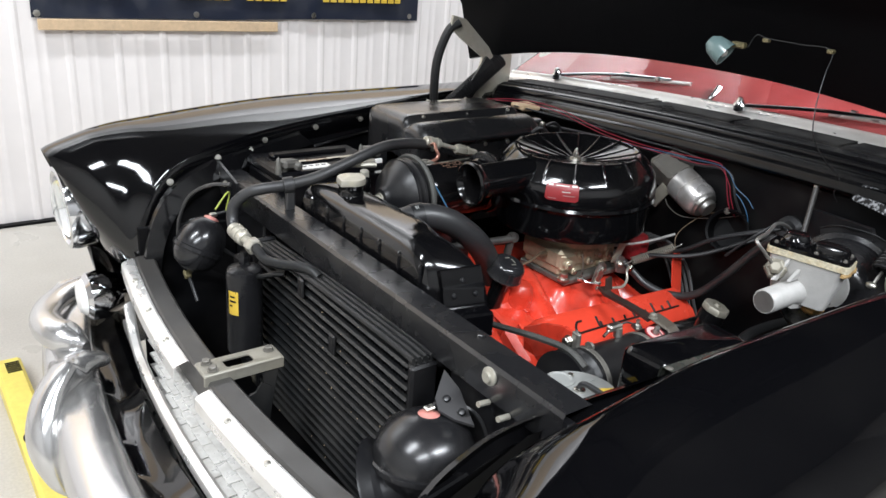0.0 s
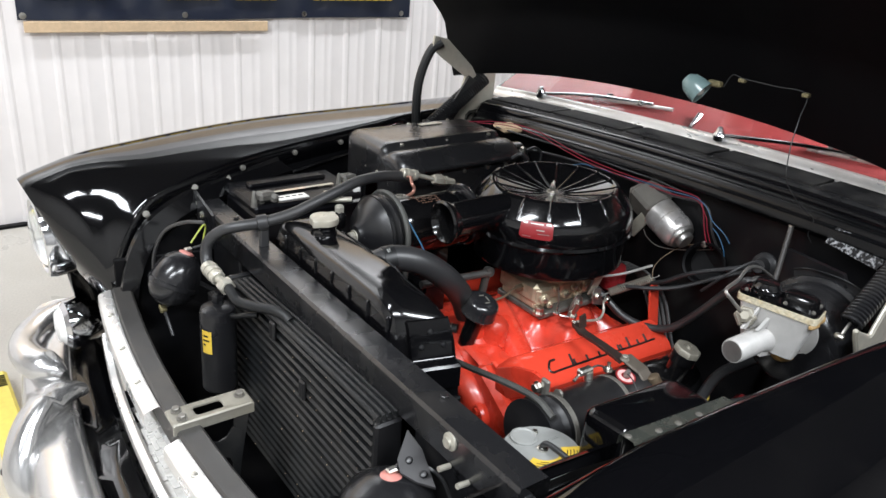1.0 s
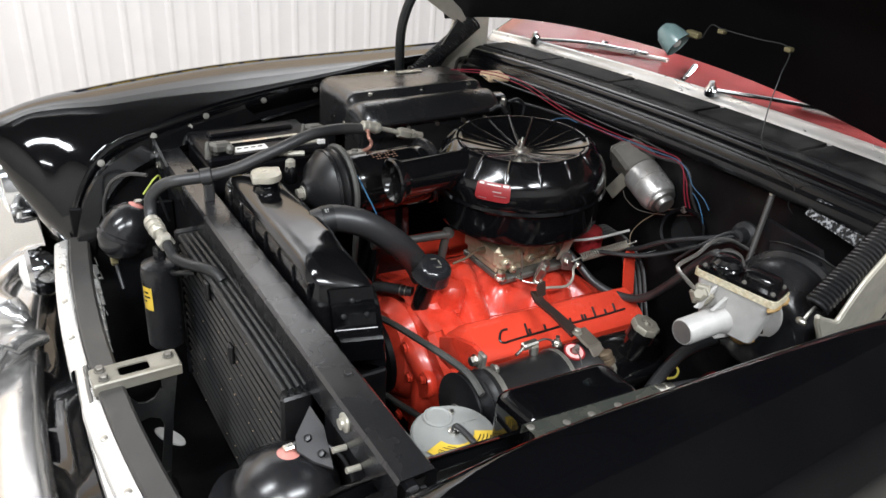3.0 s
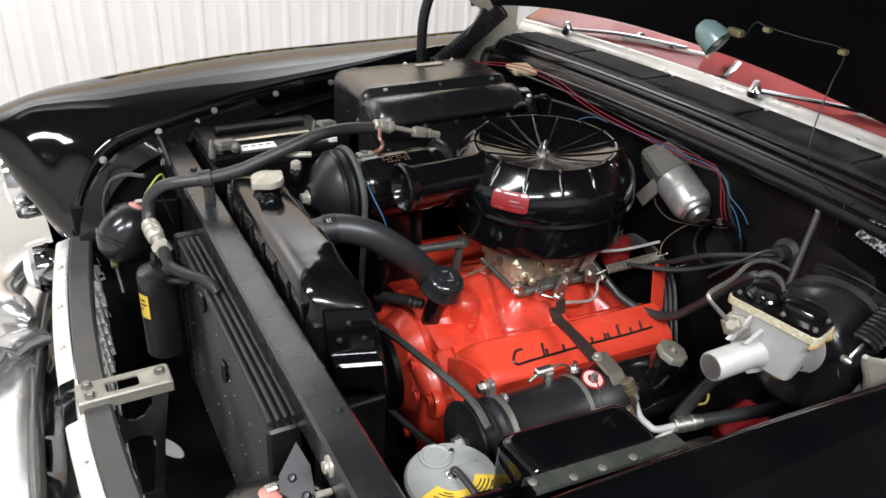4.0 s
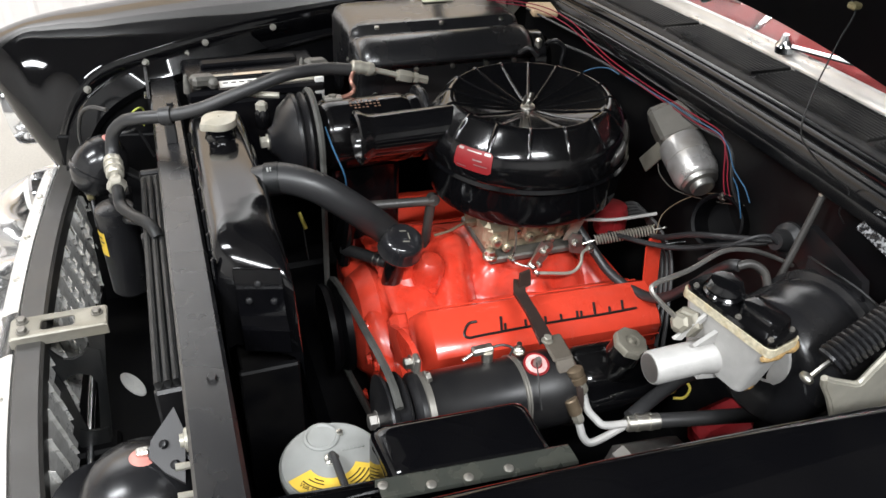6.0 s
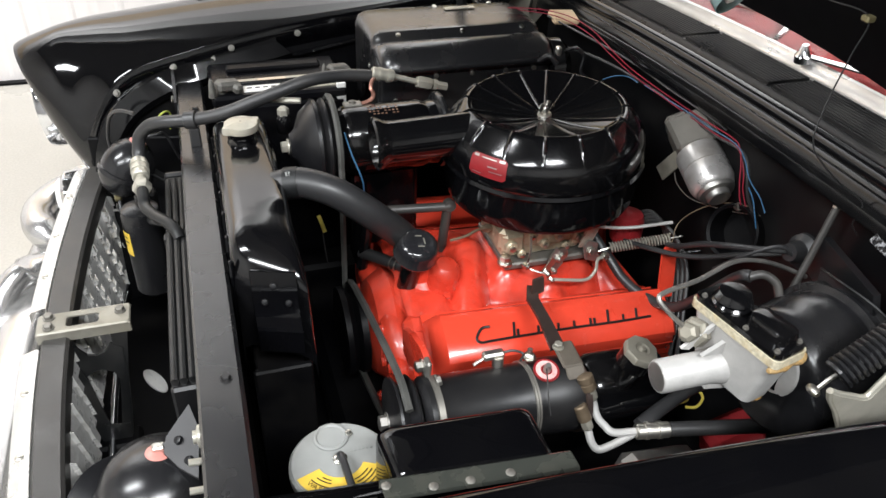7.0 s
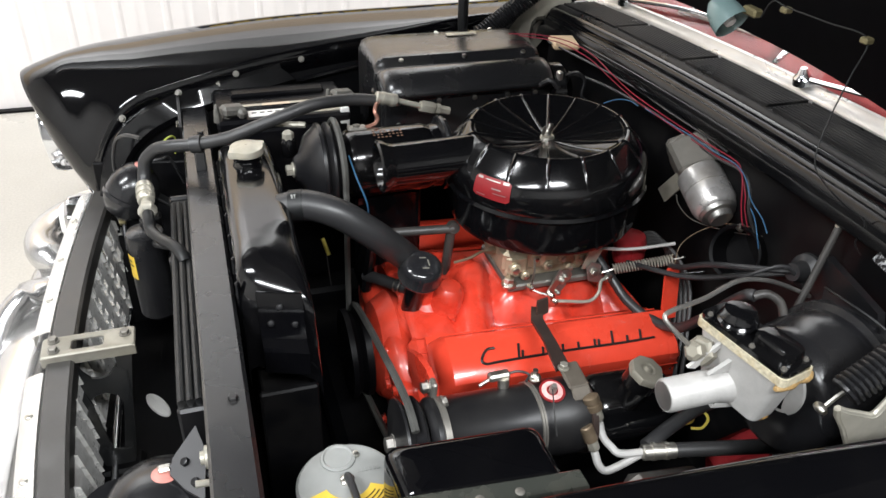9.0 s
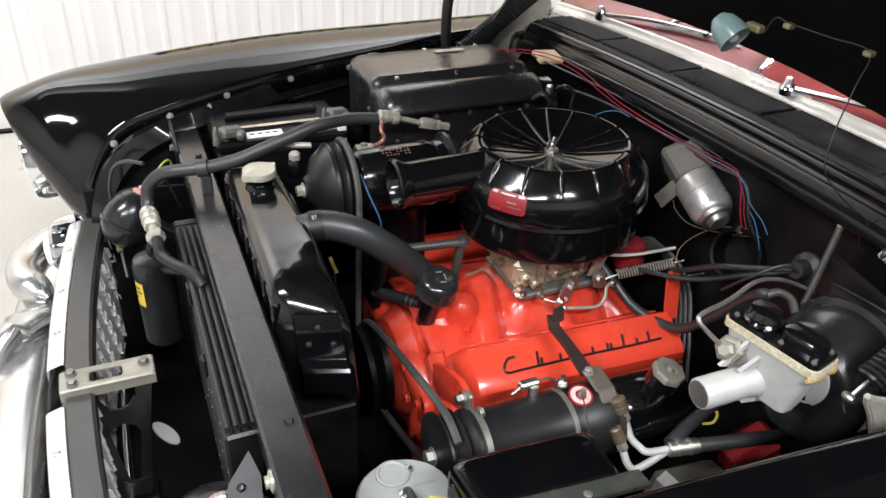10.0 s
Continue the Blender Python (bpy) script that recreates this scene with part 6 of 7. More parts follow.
def heater_box():
    t = thing("heater_box", "satin black heater housing bolted on the apron", "heater box", at=(0.52, 0.38, 0.8))
    sec = [(0.555, 0.76), (0.555, 0.99), (0.548, 1.01), (0.53, 1.023), (0.40, 1.027), (0.38, 1.025), (0.37, 1.017), (0.361, 1.012), (0.352, 1.016), (0.335, 1.019), (0.31, 1.014), (0.291, 1.003), (0.28, 0.989), (0.278, 0.979), (0.284, 0.972), (0.291, 0.967), (0.291, 0.95), (0.291, 0.85), (0.291, 0.76)]
    sec = [(p.y, p.z) for p in smooth([(0, y, z) for y, z in sec], 3)]
    def ring(x, k, grow=0.0):
        return [(x, 0.42 + (y - 0.42) * k, 0.9 + (z - 0.9) * k) for y, z in sec]
    rows = [ring(0.372, 0.2), ring(0.368, 0.72), ring(0.37, 0.86), ring(0.378, 0.95), ring(0.392, 0.99), ring(0.41, 1.0), ring(0.56, 1.0), ring(0.72, 1.0), ring(0.735, 0.98), ring(0.742, 0.9), ring(0.744, 0.2)]
    part("case", Shape().grid(rows), SOFTBLACK, t, "", 50)
    part("blower_motor", Shape().lathe((0.74, 0.33, 0.945), (1, -0.1, 0), [(0.05, 0.0), (0.062, 0.006), (0.062, 0.03), (0.05, 0.045), (0.03, 0.055)], 28), ENAMEL, t, "round blower motor end")
    part("motor_clip", Shape().box((0.752, 0.29, 0.99), (0.012, 0.014, 0.03), bev=0.003), ZINC, t)
    part("foam_seal", Shape().box((0.835, 0.45, 1.008), (0.06, 0.07, 0.014), pose(0, 0, 0, 0, 0, -12), 0.004), CARD, t, "tan foam seal against the cowl")
    part("control_rod", Shape().tube([(0.775, 0.30, 0.99), (0.79, 0.285, 1.0), (0.805, 0.275, 0.985), (0.80, 0.27, 0.955), (0.812, 0.262, 0.94)], 0.004, 8), SATIN, t)
    part("vent_tube", Shape().tube([(0.70, 0.27, 0.985), (0.715, 0.255, 1.0), (0.73, 0.245, 0.985)], 0.006, 8), SATIN, t)
    part("tag", Shape().box((0.60, 0.50, 1.0275), (0.07, 0.016, 0.002)), PALE, t)
    for bx, by, bz in ((0.426, 0.374, 1.021), (0.565, 0.374, 1.021), (0.70, 0.374, 1.021), (0.55, 0.53, 1.022), (0.68, 0.53, 1.022)):
        part("screw", Shape().lathe((bx, by, bz), (0, -0.3, 1), [(0.0055, 0), (0.005, 0.003), (0, 0.004)], 12), ZINC, t)
    for bx, by, bz in ((0.371, 0.394, 0.953), (0.374, 0.45, 0.955), (0.376, 0.36, 0.99)):
        part("screw", Shape().lathe((bx, by, bz), (-1, 0, 0.2), [(0.0055, 0), (0.005, 0.003), (0, 0.004)], 12), ZINC, t)
    for bx, bz in ((0.398, 0.963), (0.485, 0.962), (0.563, 0.962), (0.637, 0.962), (0.70, 0.962), (0.4, 0.915)):
        part("screw", Shape().lathe((bx, 0.2915, bz), (0, -1, 0.1), [(0.0055, 0), (0.005, 0.003), (0, 0.004)], 12), ZINC, t)


def battery():
    t = thing("battery", "black battery with corroded terminals", "battery", at=(0.2, 0.42, 0.75))
    part("case", Shape().box((0.2, 0.43, 0.83), (0.27, 0.18, 0.17), bev=0.008), BATTERY, t)
    part("lid", Shape().box((0.2, 0.43, 0.925), (0.275, 0.185, 0.022), bev=0.006), BATTERY, t)
    part("label", Shape().box((0.165, 0.368, 0.937), (0.075, 0.028, 0.002)), WHITE, t, "white battery label")
    part("label", Shape().box((0.29, 0.362, 0.937), (0.08, 0.02, 0.002)), PALE, t, "pale worn battery label")
    part("carry_strip", Shape().box((0.175, 0.405, 0.938), (0.15, 0.016, 0.006), bev=0.002), CHROME, t, "bright strip")
    for k in range(4):
        part("label_print", Shape().box((0.14 + 0.016 * k, 0.37, 0.9385), (0.01, 0.004, 0.001)), INK, t)
    for x, y in ((0.085, 0.365), (0.318, 0.40)):
        part("terminal", Shape().cyl((x, y, 0.934), (x, y, 0.962), 0.01, 0.008, n=14).box((x + 0.012, y, 0.95), (0.05, 0.03, 0.022), pose(0, 0, 0, 0, 8, 20), 0.006).lathe((x - 0.02, y - 0.015, 0.934), (0, 0, 1), [(0.008, 0), (0.006, 0.02), (0.004, 0.035), (0.0, 0.04)], 10).box((x + 0.03, y - 0.008, 0.945), (0.02, 0.02, 0.02), pose(0, 0, 0, 20, 0, 40), 0.005), LEAD, t, "corroded lead terminal")
    part("hold_down", Shape().box((0.325, 0.345, 0.90), (0.02, 0.006, 0.09), bev=0.002), WHITE, t, "white plastic strap")
    part("vent_cap", Shape().box((0.2, 0.47, 0.94), (0.2, 0.03, 0.012), bev=0.004), BATTERY, t)
    for ex, ew in ((0.13, 0.06), (0.255, 0.075)):
        part("label_oval", Shape().box((ex, 0.405, 0.9405), (ew, 0.011, 0.002), bev=0.0008), PALE, t, "silver oval label")
    t.location += Vector((-0.02, 0.035, -0.018))


def generator():
    t = thing("generator", "black generator with a power steering pump", "generator", at=(0.4, -0.38, 0.6))
    a = Vector((0.265, -0.365, 0.715))
    d = Vector((1, 0.0, -0.05))
    part("case", Shape().lathe(a, d, [(0.05, 0), (0.06, 0.01), (0.06, 0.03), (0.058, 0.034), (0.058, 0.20), (0.06, 0.205), (0.06, 0.25), (0.05, 0.26)], 44), SATIN, t)
    part("front_frame", Shape().lathe(a, d, [(0.061, 0.018), (0.063, 0.019), (0.063, 0.028), (0.061, 0.029)], 40, caps=False).box(a + Vector((0.024, 0.034, 0.062)), (0.009, 0.02, 0.036), bev=0.003).hexbolt(a + Vector((0.03, 0.006, 0.062)), (1, 0, 0.2), 0.008), GEARBOX, t)
    part("band", Shape().lathe(a, d, [(0.0585, 0.168), (0.0605, 0.169), (0.0605, 0.172), (0.059, 0.1725), (0.0605, 0.173), (0.0605, 0.176), (0.0585, 0.177)], 40, caps=False), GEARBOX, t)
    part("pulley", Shape().lathe(a, -d, [(0.06, 0.005), (0.066, 0.01), (0.05, 0.022), (0.066, 0.034), (0.066, 0.038), (0.03, 0.04), (0.018, 0.045)], 36), SATIN, t)
    part("pulley_nut", Shape().hexbolt(a - d * 0.045, -d, 0.012, 0.012), STEEL, t)
    part("sticker", Shape().lathe(a + Vector((0.2, -0.005, 0.0505)), (0, -0.25, 1), [(0.02, 0.0), (0.02, 0.002)], 28), REDLABEL, t, "round red sticker")
    part("sticker_ring", Shape().lathe(a + Vector((0.2, -0.005, 0.0507)), (0, -0.25, 1), [(0.0165, 0.0), (0.0165, 0.0022), (0.009, 0.0024), (0.009, 0.0)], 28), STICKERPINK, t)
    part("oil_cup", Shape().lathe(a + Vector((0.2, -0.006, 0.052)), (0, -0.25, 1), [(0.006, 0), (0.006, 0.01), (0.004, 0.016)], 12), STEEL, t)
    part("pump_body", Shape().lathe(a + d * 0.27, d, [(0.05, 0), (0.056, 0.01), (0.056, 0.10), (0.05, 0.13), (0.03, 0.14)], 36), ENAMEL, t, "black power steering pump")
    part("mount_ring", Shape().lathe(a + d * 0.245, d, [(0.0605, 0.003), (0.0635, 0.004), (0.0635, 0.013), (0.0605, 0.014)], 40, caps=False), STRAP, t, "brown steel clamp band")
    n = part("filler_neck", Shape().cyl((0.58, -0.385, 0.71), (0.597, -0.40, 0.785), 0.021, 0.021, n=24).cyl((0.594, -0.398, 0.775), (0.5985, -0.401, 0.795), 0.026, 0.025, n=24), ENAMEL, t, "black filler neck")
    part("filler_cap", Shape().lathe((0.5985, -0.401, 0.795), (0.2, -0.25, 1), [(0.024, 0), (0.027, 0.002), (0.0275, 0.01), (0.025, 0.014), (0.012, 0.0145), (0.009, 0.0125), (0.006, 0.013), (0.004, 0.018), (0.0, 0.0185)], 8), BRACKET, n, "plated filler cap")
    # brace up to the engine
    br = Shape()
    br.prism([(0.487, -0.335), (0.512, -0.33), (0.516, -0.27), (0.518, -0.215), (0.53, -0.185), (0.512, -0.178), (0.498, -0.21), (0.497, -0.262)], (0, 0, 0.768), (1, 0, 0), (0, 1, 0), (0, 0, 0.006))
    part("brace", br, STRAP, t, "dark brown twisted steel brace")
    part("brace_twist", Shape().prism([(0, 0), (0.026, 0.003), (0.024, 0.03), (0.003, 0.03)], (0.51, -0.205, 0.768), (1, 0.25, 0), (0, 0.2, 1), (0, 0.005, 0)), STRAP, t)
    part("brace_plate", Shape().box((0.508, -0.352, 0.772), (0.034, 0.05, 0.007), pose(0, 0, 0, 8, 0, 0), 0.003).box((0.509, -0.382, 0.762), (0.03, 0.022, 0.006), pose(0, 0, 0, 40, 0, 0), 0.002), CASTBROWN, t, "cast bracket plate")
    for fx, fy, fz, q in ((0.523, -0.405, 0.735, 1.0), (0.509, -0.43, 0.70, 0.85)):
        part("hose_fitting", Shape().lathe((fx - 0.006, fy + 0.012, fz + 0.03), (0.35, -0.5, -1), [(0.009, 0), (0.0125 * q, 0.002), (0.0125 * q, 0.01), (0.0105, 0.011), (0.0105, 0.014), (0.0125 * q, 0.015), (0.0125 * q, 0.024), (0.0105, 0.026)], 18), BRONZE, t, "bronze coloured fitting")
        part("line_nut", Shape().lathe((fx + 0.002, fy + 0.0005, fz + 0.007), (0.35, -0.5, -1), [(0.009, 0), (0.0095, 0.002), (0.0095, 0.012), (0.0065, 0.016)], 6), BRACKET, t)
    part("brace_bolt", Shape().hexbolt((0.498, -0.337, 0.776), (0, 0, 1), 0.007, 0.008), BRACKET, t)
    part("terminal", Shape().box((0.393, -0.33, 0.779), (0.034, 0.015, 0.013), bev=0.003).cyl((0.38, -0.33, 0.776), (0.36, -0.335, 0.77), 0.003).cyl((0.4, -0.335, 0.76), (0.4, -0.333, 0.776), 0.009), ZINC, t)
    part("stud", Shape().cyl((0.45, -0.338, 0.762), (0.45, -0.338, 0.784), 0.004).hexbolt((0.45, -0.338, 0.768), (0, 0, 1), 0.008), ZINC, t)
    part("lead", Shape().tube([(0.408, -0.33, 0.78), (0.425, -0.332, 0.782), (0.44, -0.337, 0.776), (0.43, -0.35, 0.776)], 0.002, 6), RUBBER, t)
    part("lead", Shape().tube([a + Vector((0.198, -0.006, 0.062)), a + Vector((0.19, -0.03, 0.06)), a + Vector((0.185, -0.05, 0.045)), a + Vector((0.185, -0.065, 0.02))], 0.0013, 6), RUBBER, t)
    # pressure lines
    l = thing("power_steering_lines", "bent steel pipes joining black rubber hoses", "pipes", at=(0.6, -0.5, 0.7))
    part("pipe", Shape().tube([(0.528, -0.414, 0.728), (0.531, -0.428, 0.708), (0.54, -0.44, 0.697), (0.55, -0.452, 0.692), (0.585, -0.459, 0.692)], 0.006, 10), ALU, l)
    part("pipe", Shape().tube([(0.514, -0.438, 0.692), (0.517, -0.45, 0.676), (0.526, -0.458, 0.668), (0.545, -0.46, 0.674), (0.575, -0.458, 0.684), (0.595, -0.456, 0.69)], 0.006, 10), ALU, l)
    part("crimp", Shape().cyl((0.583, -0.459, 0.692), (0.636, -0.468, 0.691), 0.0125, n=16, bev=0.002).cyl((0.597, -0.461, 0.692), (0.603, -0.462, 0.692), 0.014, n=16).cyl((0.617, -0.465, 0.692), (0.623, -0.466, 0.692), 0.014, n=16), ZINC, l)
    part("hose", Shape().tube([(0.632, -0.467, 0.691), (0.73, -0.49, 0.692), (0.83, -0.512, 0.695), (0.9, -0.51, 0.70)], 0.0115, 12), RUBBER, l)
    part("hose", Shape().tube([(0.595, -0.45, 0.692), (0.65, -0.43, 0.70), (0.72, -0.415, 0.715), (0.80, -0.42, 0.72), (0.87, -0.43, 0.72)], 0.0115, 12), RUBBER, l)
    p = thing("starter_solenoid_cover", "red painted cover low beside the block", "cover", at=(0.8, -0.45, 0.6))
    part("cover", Shape().box((0.80, -0.44, 0.59), (0.1, 0.07, 0.07), pose(0, 0, 0, 0, -15, 0), 0.015), REDLABEL, p)
    s = thing("steering_box", "cast grey steering box below the hoses", "steering box", at=(0.6, -0.5, 0.5))
    part("box", Shape().box((0.62, -0.50, 0.60), (0.16, 0.09, 0.1), pose(0, 0, 0, 0, 20, 10), 0.015), STEEL, s)
    part("cap", Shape().lathe((0.56, -0.52, 0.64), (0, -0.3, 1), [(0.03, 0), (0.03, 0.01), (0.02, 0.016)], 18), STEEL, s)


def washer_jar():
    t = thing("washer_jar", "washer reservoir with a grey lid and yellow label", "reservoir", at=(0.12, -0.53, 0.7))
    c = (0.129, -0.489, 0.806)
    part("jar", Shape().lathe((c[0], c[1], 0.62), (0, 0, 1), [(0.055, 0), (0.06, 0.01), (0.06, 0.17), (0.055, 0.18)], 36), ENAMEL, t)
    part("lid", Shape().lathe(c, (0, 0, 1), [(0.06, -0.015), (0.0635, -0.012), (0.0635, 0.0), (0.06, 0.004), (0.03, 0.006), (0.0, 0.0065)], 48), GREYLID, t, "grey painted lid")
    part("dimple", Shape().lathe((0.124, -0.452, 0.8115), (0, 0, 1), [(0.022, 0.0), (0.022, 0.003), (0.019, 0.004), (0.017, 0.002), (0.0, 0.002)], 28), GREYLID, t)
    lab = Shape()
    def at(r, a):
        return (c[0] + r * math.cos(radians(a)), c[1] + r * math.sin(radians(a)), 0.8145)
    lab.grid([[at(0.029, a), at(0.059, a)] for a in range(198, 335, 8)])
    part("label", lab, YELLOW, t, "yellow fan-shaped label")
    for r, a0, a1 in ((0.045, 210, 252), (0.0385, 214, 248), (0.034, 222, 244), (0.037, 286, 325), (0.042, 288, 326), (0.047, 290, 327), (0.052, 293, 328)):
        part("label_print", Shape().grid([[(x, y, 0.8152) for x, y, _ in (at(r, a), at(r + 0.0016, a))] for a in range(a0, a1, 5)]), INK, t)
    for k, letter in enumerate("WASHER"):
        cu = bpy.data.curves.new("label_word", "FONT")
        cu.body, cu.size, cu.align_x = letter, 0.0088, "CENTER"
        holder = bpy.data.objects.new("label_word", cu)
        word = bpy.data.meshes.new_from_object(holder)
        bpy.data.objects.remove(holder)
        word.materials.clear()
        word.materials.append(INK)
        a = 216 + 7.4 * k
        ob = tagged(new("label_letter", word))
        ob.parent = t
        px, py, _ = at(0.0535, a)
        ob.matrix_local = pose(px - t.location.x, py - t.location.y, 0.8154 - t.location.z, 0, 0, a - 270)
    part("pipe", Shape().tube([(0.129, -0.489, 0.81), (0.129, -0.49, 0.822), (0.13, -0.502, 0.828), (0.133, -0.54, 0.826), (0.137, -0.585, 0.818)], 0.0048, 10), RUBBER, t)
    part("collar", Shape().lathe((0.129, -0.489, 0.812), (0, 0, 1), [(0.009, 0), (0.009, 0.003), (0.006, 0.005)], 16), ZINC, t)
    part("tab", Shape().lathe((0.147, -0.452, 0.8125), (0, 0, 1), [(0.005, 0), (0.004, 0.004), (0, 0.005)], 12), ZINC, t)
    for k in range(6):
        part("embossed_mark", Shape().box((0.145 + 0.005 * k, -0.478, 0.8122), (0.003, 0.005, 0.0015)), GREYLID, t)
    b = thing("apron_cover", "black painted flat steel cover beside the apron", "cover", at=(0.28, -0.56, 0.8))
    sh = Shape()
    sh_rows = []
    for z, g in ((0.75, 0.0), (0.882, 0.0), (0.891, 0.001), (0.898, 0.004), (0.902, 0.009), (0.9035, 0.014)):
        lip = rounded(0.186 - 2 * g, 0.086 - 2 * g, 0.014)
        sh_rows.append([(0.26 + a * 1.0 - 0.1 * b * (a < 0), -0.573 - 0.075 * a + b, z) for a, b in lip])
    sh_rows.append([(0.26, -0.573, 0.9045)] * len(sh_rows[0]))
    sh.grid(sh_rows, close_v=True)
    part("plate", sh, BLACK, b, "", 45)
    part("flange", Shape().grid([[(x, y + 0.001, 0.89), (x, y, 0.9055), (x, y - 0.003, 0.908), (x, y - 0.026, 0.909), (x, y - 0.028, 0.905)] for x, y in ((0.152, -0.602), (0.22, -0.608), (0.30, -0.615), (0.366, -0.62))]), FLANGE, b, "dark glossy metal flange")
    for x, y in ((0.157, -0.614), (0.205, -0.628), (0.245, -0.631), (0.29, -0.633)):
        part("screw", Shape().lathe((x, y, 0.9085), (0, 0.05, 1), [(0.0055, 0), (0.0055, 0.001), (0.004, 0.002), (0, 0.0024)], 14), GEARBOX, b)


def brake_unit():
    t = thing("brake_booster", "black brake booster with a grey master cylinder", "brake booster", at=(0.75, -0.5, 0.8))
    c = Vector((0.705, -0.545, 0.865))
    part("shell", Shape().lathe(c, (1, 0.12, 0.0), [(0.03, -0.016), (0.072, -0.012), (0.082, -0.008), (0.088, 0.0), (0.091, 0.01), (0.092, 0.022), (0.093, 0.05), (0.095, 0.054), (0.095, 0.09), (0.104, 0.094), (0.104, 0.108), (0.098, 0.112), (0.09, 0.14), (0.07, 0.16)], 56), BOOSTER, t, "round black booster shell")
    u, v = Vector((0.208, -0.978, 0)), Vector((0.978, 0.208, 0))
    o = Vector((0.645, -0.534, 0))
    def slab(w, d, r, z0, z1, w1=None, d1=None, sh=None):
        sh = sh or Shape()
        lo = [o + u * a + v * b for a, b in rounded(w1 or w, d1 or d, r)]
        hi = [o + u * a + v * b for a, b in rounded(w, d, r)]
        m = o + Vector((0, 0, 0))
        return sh.grid([[(m.x, m.y, z0)] * len(lo), [(p.x, p.y, z0) for p in lo], [(p.x, p.y, z1) for p in hi], [(m.x, m.y, z1)] * len(hi)], close_v=True)
    part("master_body", slab(0.132, 0.05, 0.01, 0.868, 0.949, 0.095, 0.044), ALU, t, "grey cast master cylinder", 30)
    part("gasket", slab(0.142, 0.056, 0.008, 0.949, 0.961), CREAM, t, "pale crusted gasket edge", 30)
    part("lid_top", slab(0.139, 0.053, 0.01, 0.961, 0.968), ENAMEL, t, "black lid plate", 30)
    q = o + u * 0.03 + v * 0.006
    hump = rounded(0.062, 0.036, 0.012)
    part("lid_dome", Shape().grid([[(q.x + (u * a + v * b).x * k, q.y + (u * a + v * b).y * k, z) for a, b in hump] for k, z in ((1.0, 0.967), (0.97, 0.976), (0.9, 0.982), (0.7, 0.984), (0.02, 0.984))], close_v=True), ENAMEL, t, "", 50)
    q = o - u * 0.03
    part("filler_cap", Shape().lathe((q.x, q.y, 0.969), (0, 0, 1), [(0.026, 0), (0.0265, 0.004), (0.0235, 0.007), (0.0245, 0.01), (0.022, 0.014), (0.02, 0.02), (0.01, 0.0215), (0.0, 0.0215)], 30), ENAMEL, t, "black plastic filler cap")
    part("bore", Shape().lathe((0.536, -0.526, 0.885), (1, -0.02, 0.02), [(0.0205, 0.0), (0.0225, 0.003), (0.0225, 0.07), (0.026, 0.09), (0.03, 0.12)], 30), ALU, t)
    part("bore_mouth", Shape().lathe((0.5355, -0.526, 0.885), (-1, 0.02, -0.02), [(0.019, 0.0), (0.018, -0.002), (0.0, -0.002)], 26), STEEL, t)
    part("rib", Shape().prism([(0, 0), (0.05, 0.03), (0.05, 0.0)], (0.59, -0.535, 0.915), (1, 0, 0), (0, 0, 1), (0, 0.006, 0)), ALU, t)
    # web and flange that carry the casting against the booster
    part("flange_web", Shape().prism([(0.0, 0.0), (0.06, -0.012), (0.10, 0.03), (0.10, 0.06), (0.03, 0.05)], (0.60, -0.545, 0.865), (1, 0, 0), (0, 0, 1), (0, 0.012, 0)), ALU, t)
    part("end_flange", Shape().lathe((0.688, -0.545, 0.893), (1, 0.1, 0.0), [(0.035, 0.0), (0.048, 0.002), (0.05, 0.006), (0.05, 0.012)], 30), ALU, t)
    part("gusset", Shape().prism([(0.0, 0.0), (0.045, 0.034), (0.05, 0.03), (0.012, -0.004)], (0.572, -0.515, 0.915), (1, 0, 0), (0, 0, 1), (0, 0.005, 0)), ALU, t)
    part("body_seam", Shape().box((0.636, -0.582, 0.915), (0.004, 0.004, 0.06), pose(0, 0, 0, 20, 0, 0), 0.0015), ALU, t)
    shield = [(0.829, -0.452, 0.95), (0.80, -0.50, 0.975), (0.805, -0.56, 0.978), (0.822, -0.60, 0.962), (0.826, -0.575, 0.93), (0.80, -0.565, 0.938), (0.792, -0.52, 0.945), (0.815, -0.465, 0.93)]
    part("shield", Shape().add(shield + [(x + 0.006, y, z - 0.004) for x, y, z in shield], [tuple(range(8)), tuple(range(15, 7, -1))] + [(i, (i + 1) % 8, (i + 1) % 8 + 8, i + 8) for i in range(8)]), SATIN, t, "satin black steel shield over the booster", 20)
    part("shield_edge", Shape().tube([(0.829, -0.452, 0.951), (0.80, -0.50, 0.976), (0.805, -0.56, 0.979), (0.822, -0.60, 0.963)], 0.002, 6), CHASSIS, t)
    part("hose_elbow", Shape().tube([(0.742, -0.415, 0.925), (0.762, -0.42, 0.929), (0.778, -0.432, 0.92), (0.782, -0.445, 0.9)], 0.0065, 12), BARGREY, t, "dark steel vacuum elbow")
    part("mounting_foot", Shape().box((0.70, -0.535, 0.88), (0.016, 0.08, 0.05), pose(0, 0, 0, 0, 0, -8), 0.012), ENAMEL, t)
    q = o + u * 0.064 + v * 0.016
    part("crust", Shape().lathe((q.x, q.y, 0.944), v, [(0.003, -0.045), (0.006, -0.038), (0.009, -0.02), (0.006, -0.006), (0.0095, 0.006), (0.008, 0.014), (0.004, 0.02)], 11), GOLD, t, "amber crust")
    part("crust", Shape().lathe((0.66, -0.552, 0.86), (0.3, 0, 1), [(0.008, -0.016), (0.02, -0.008), (0.024, -0.001), (0.018, 0.006), (0.006, 0.014)], 13), GOLD, t, "amber crust")
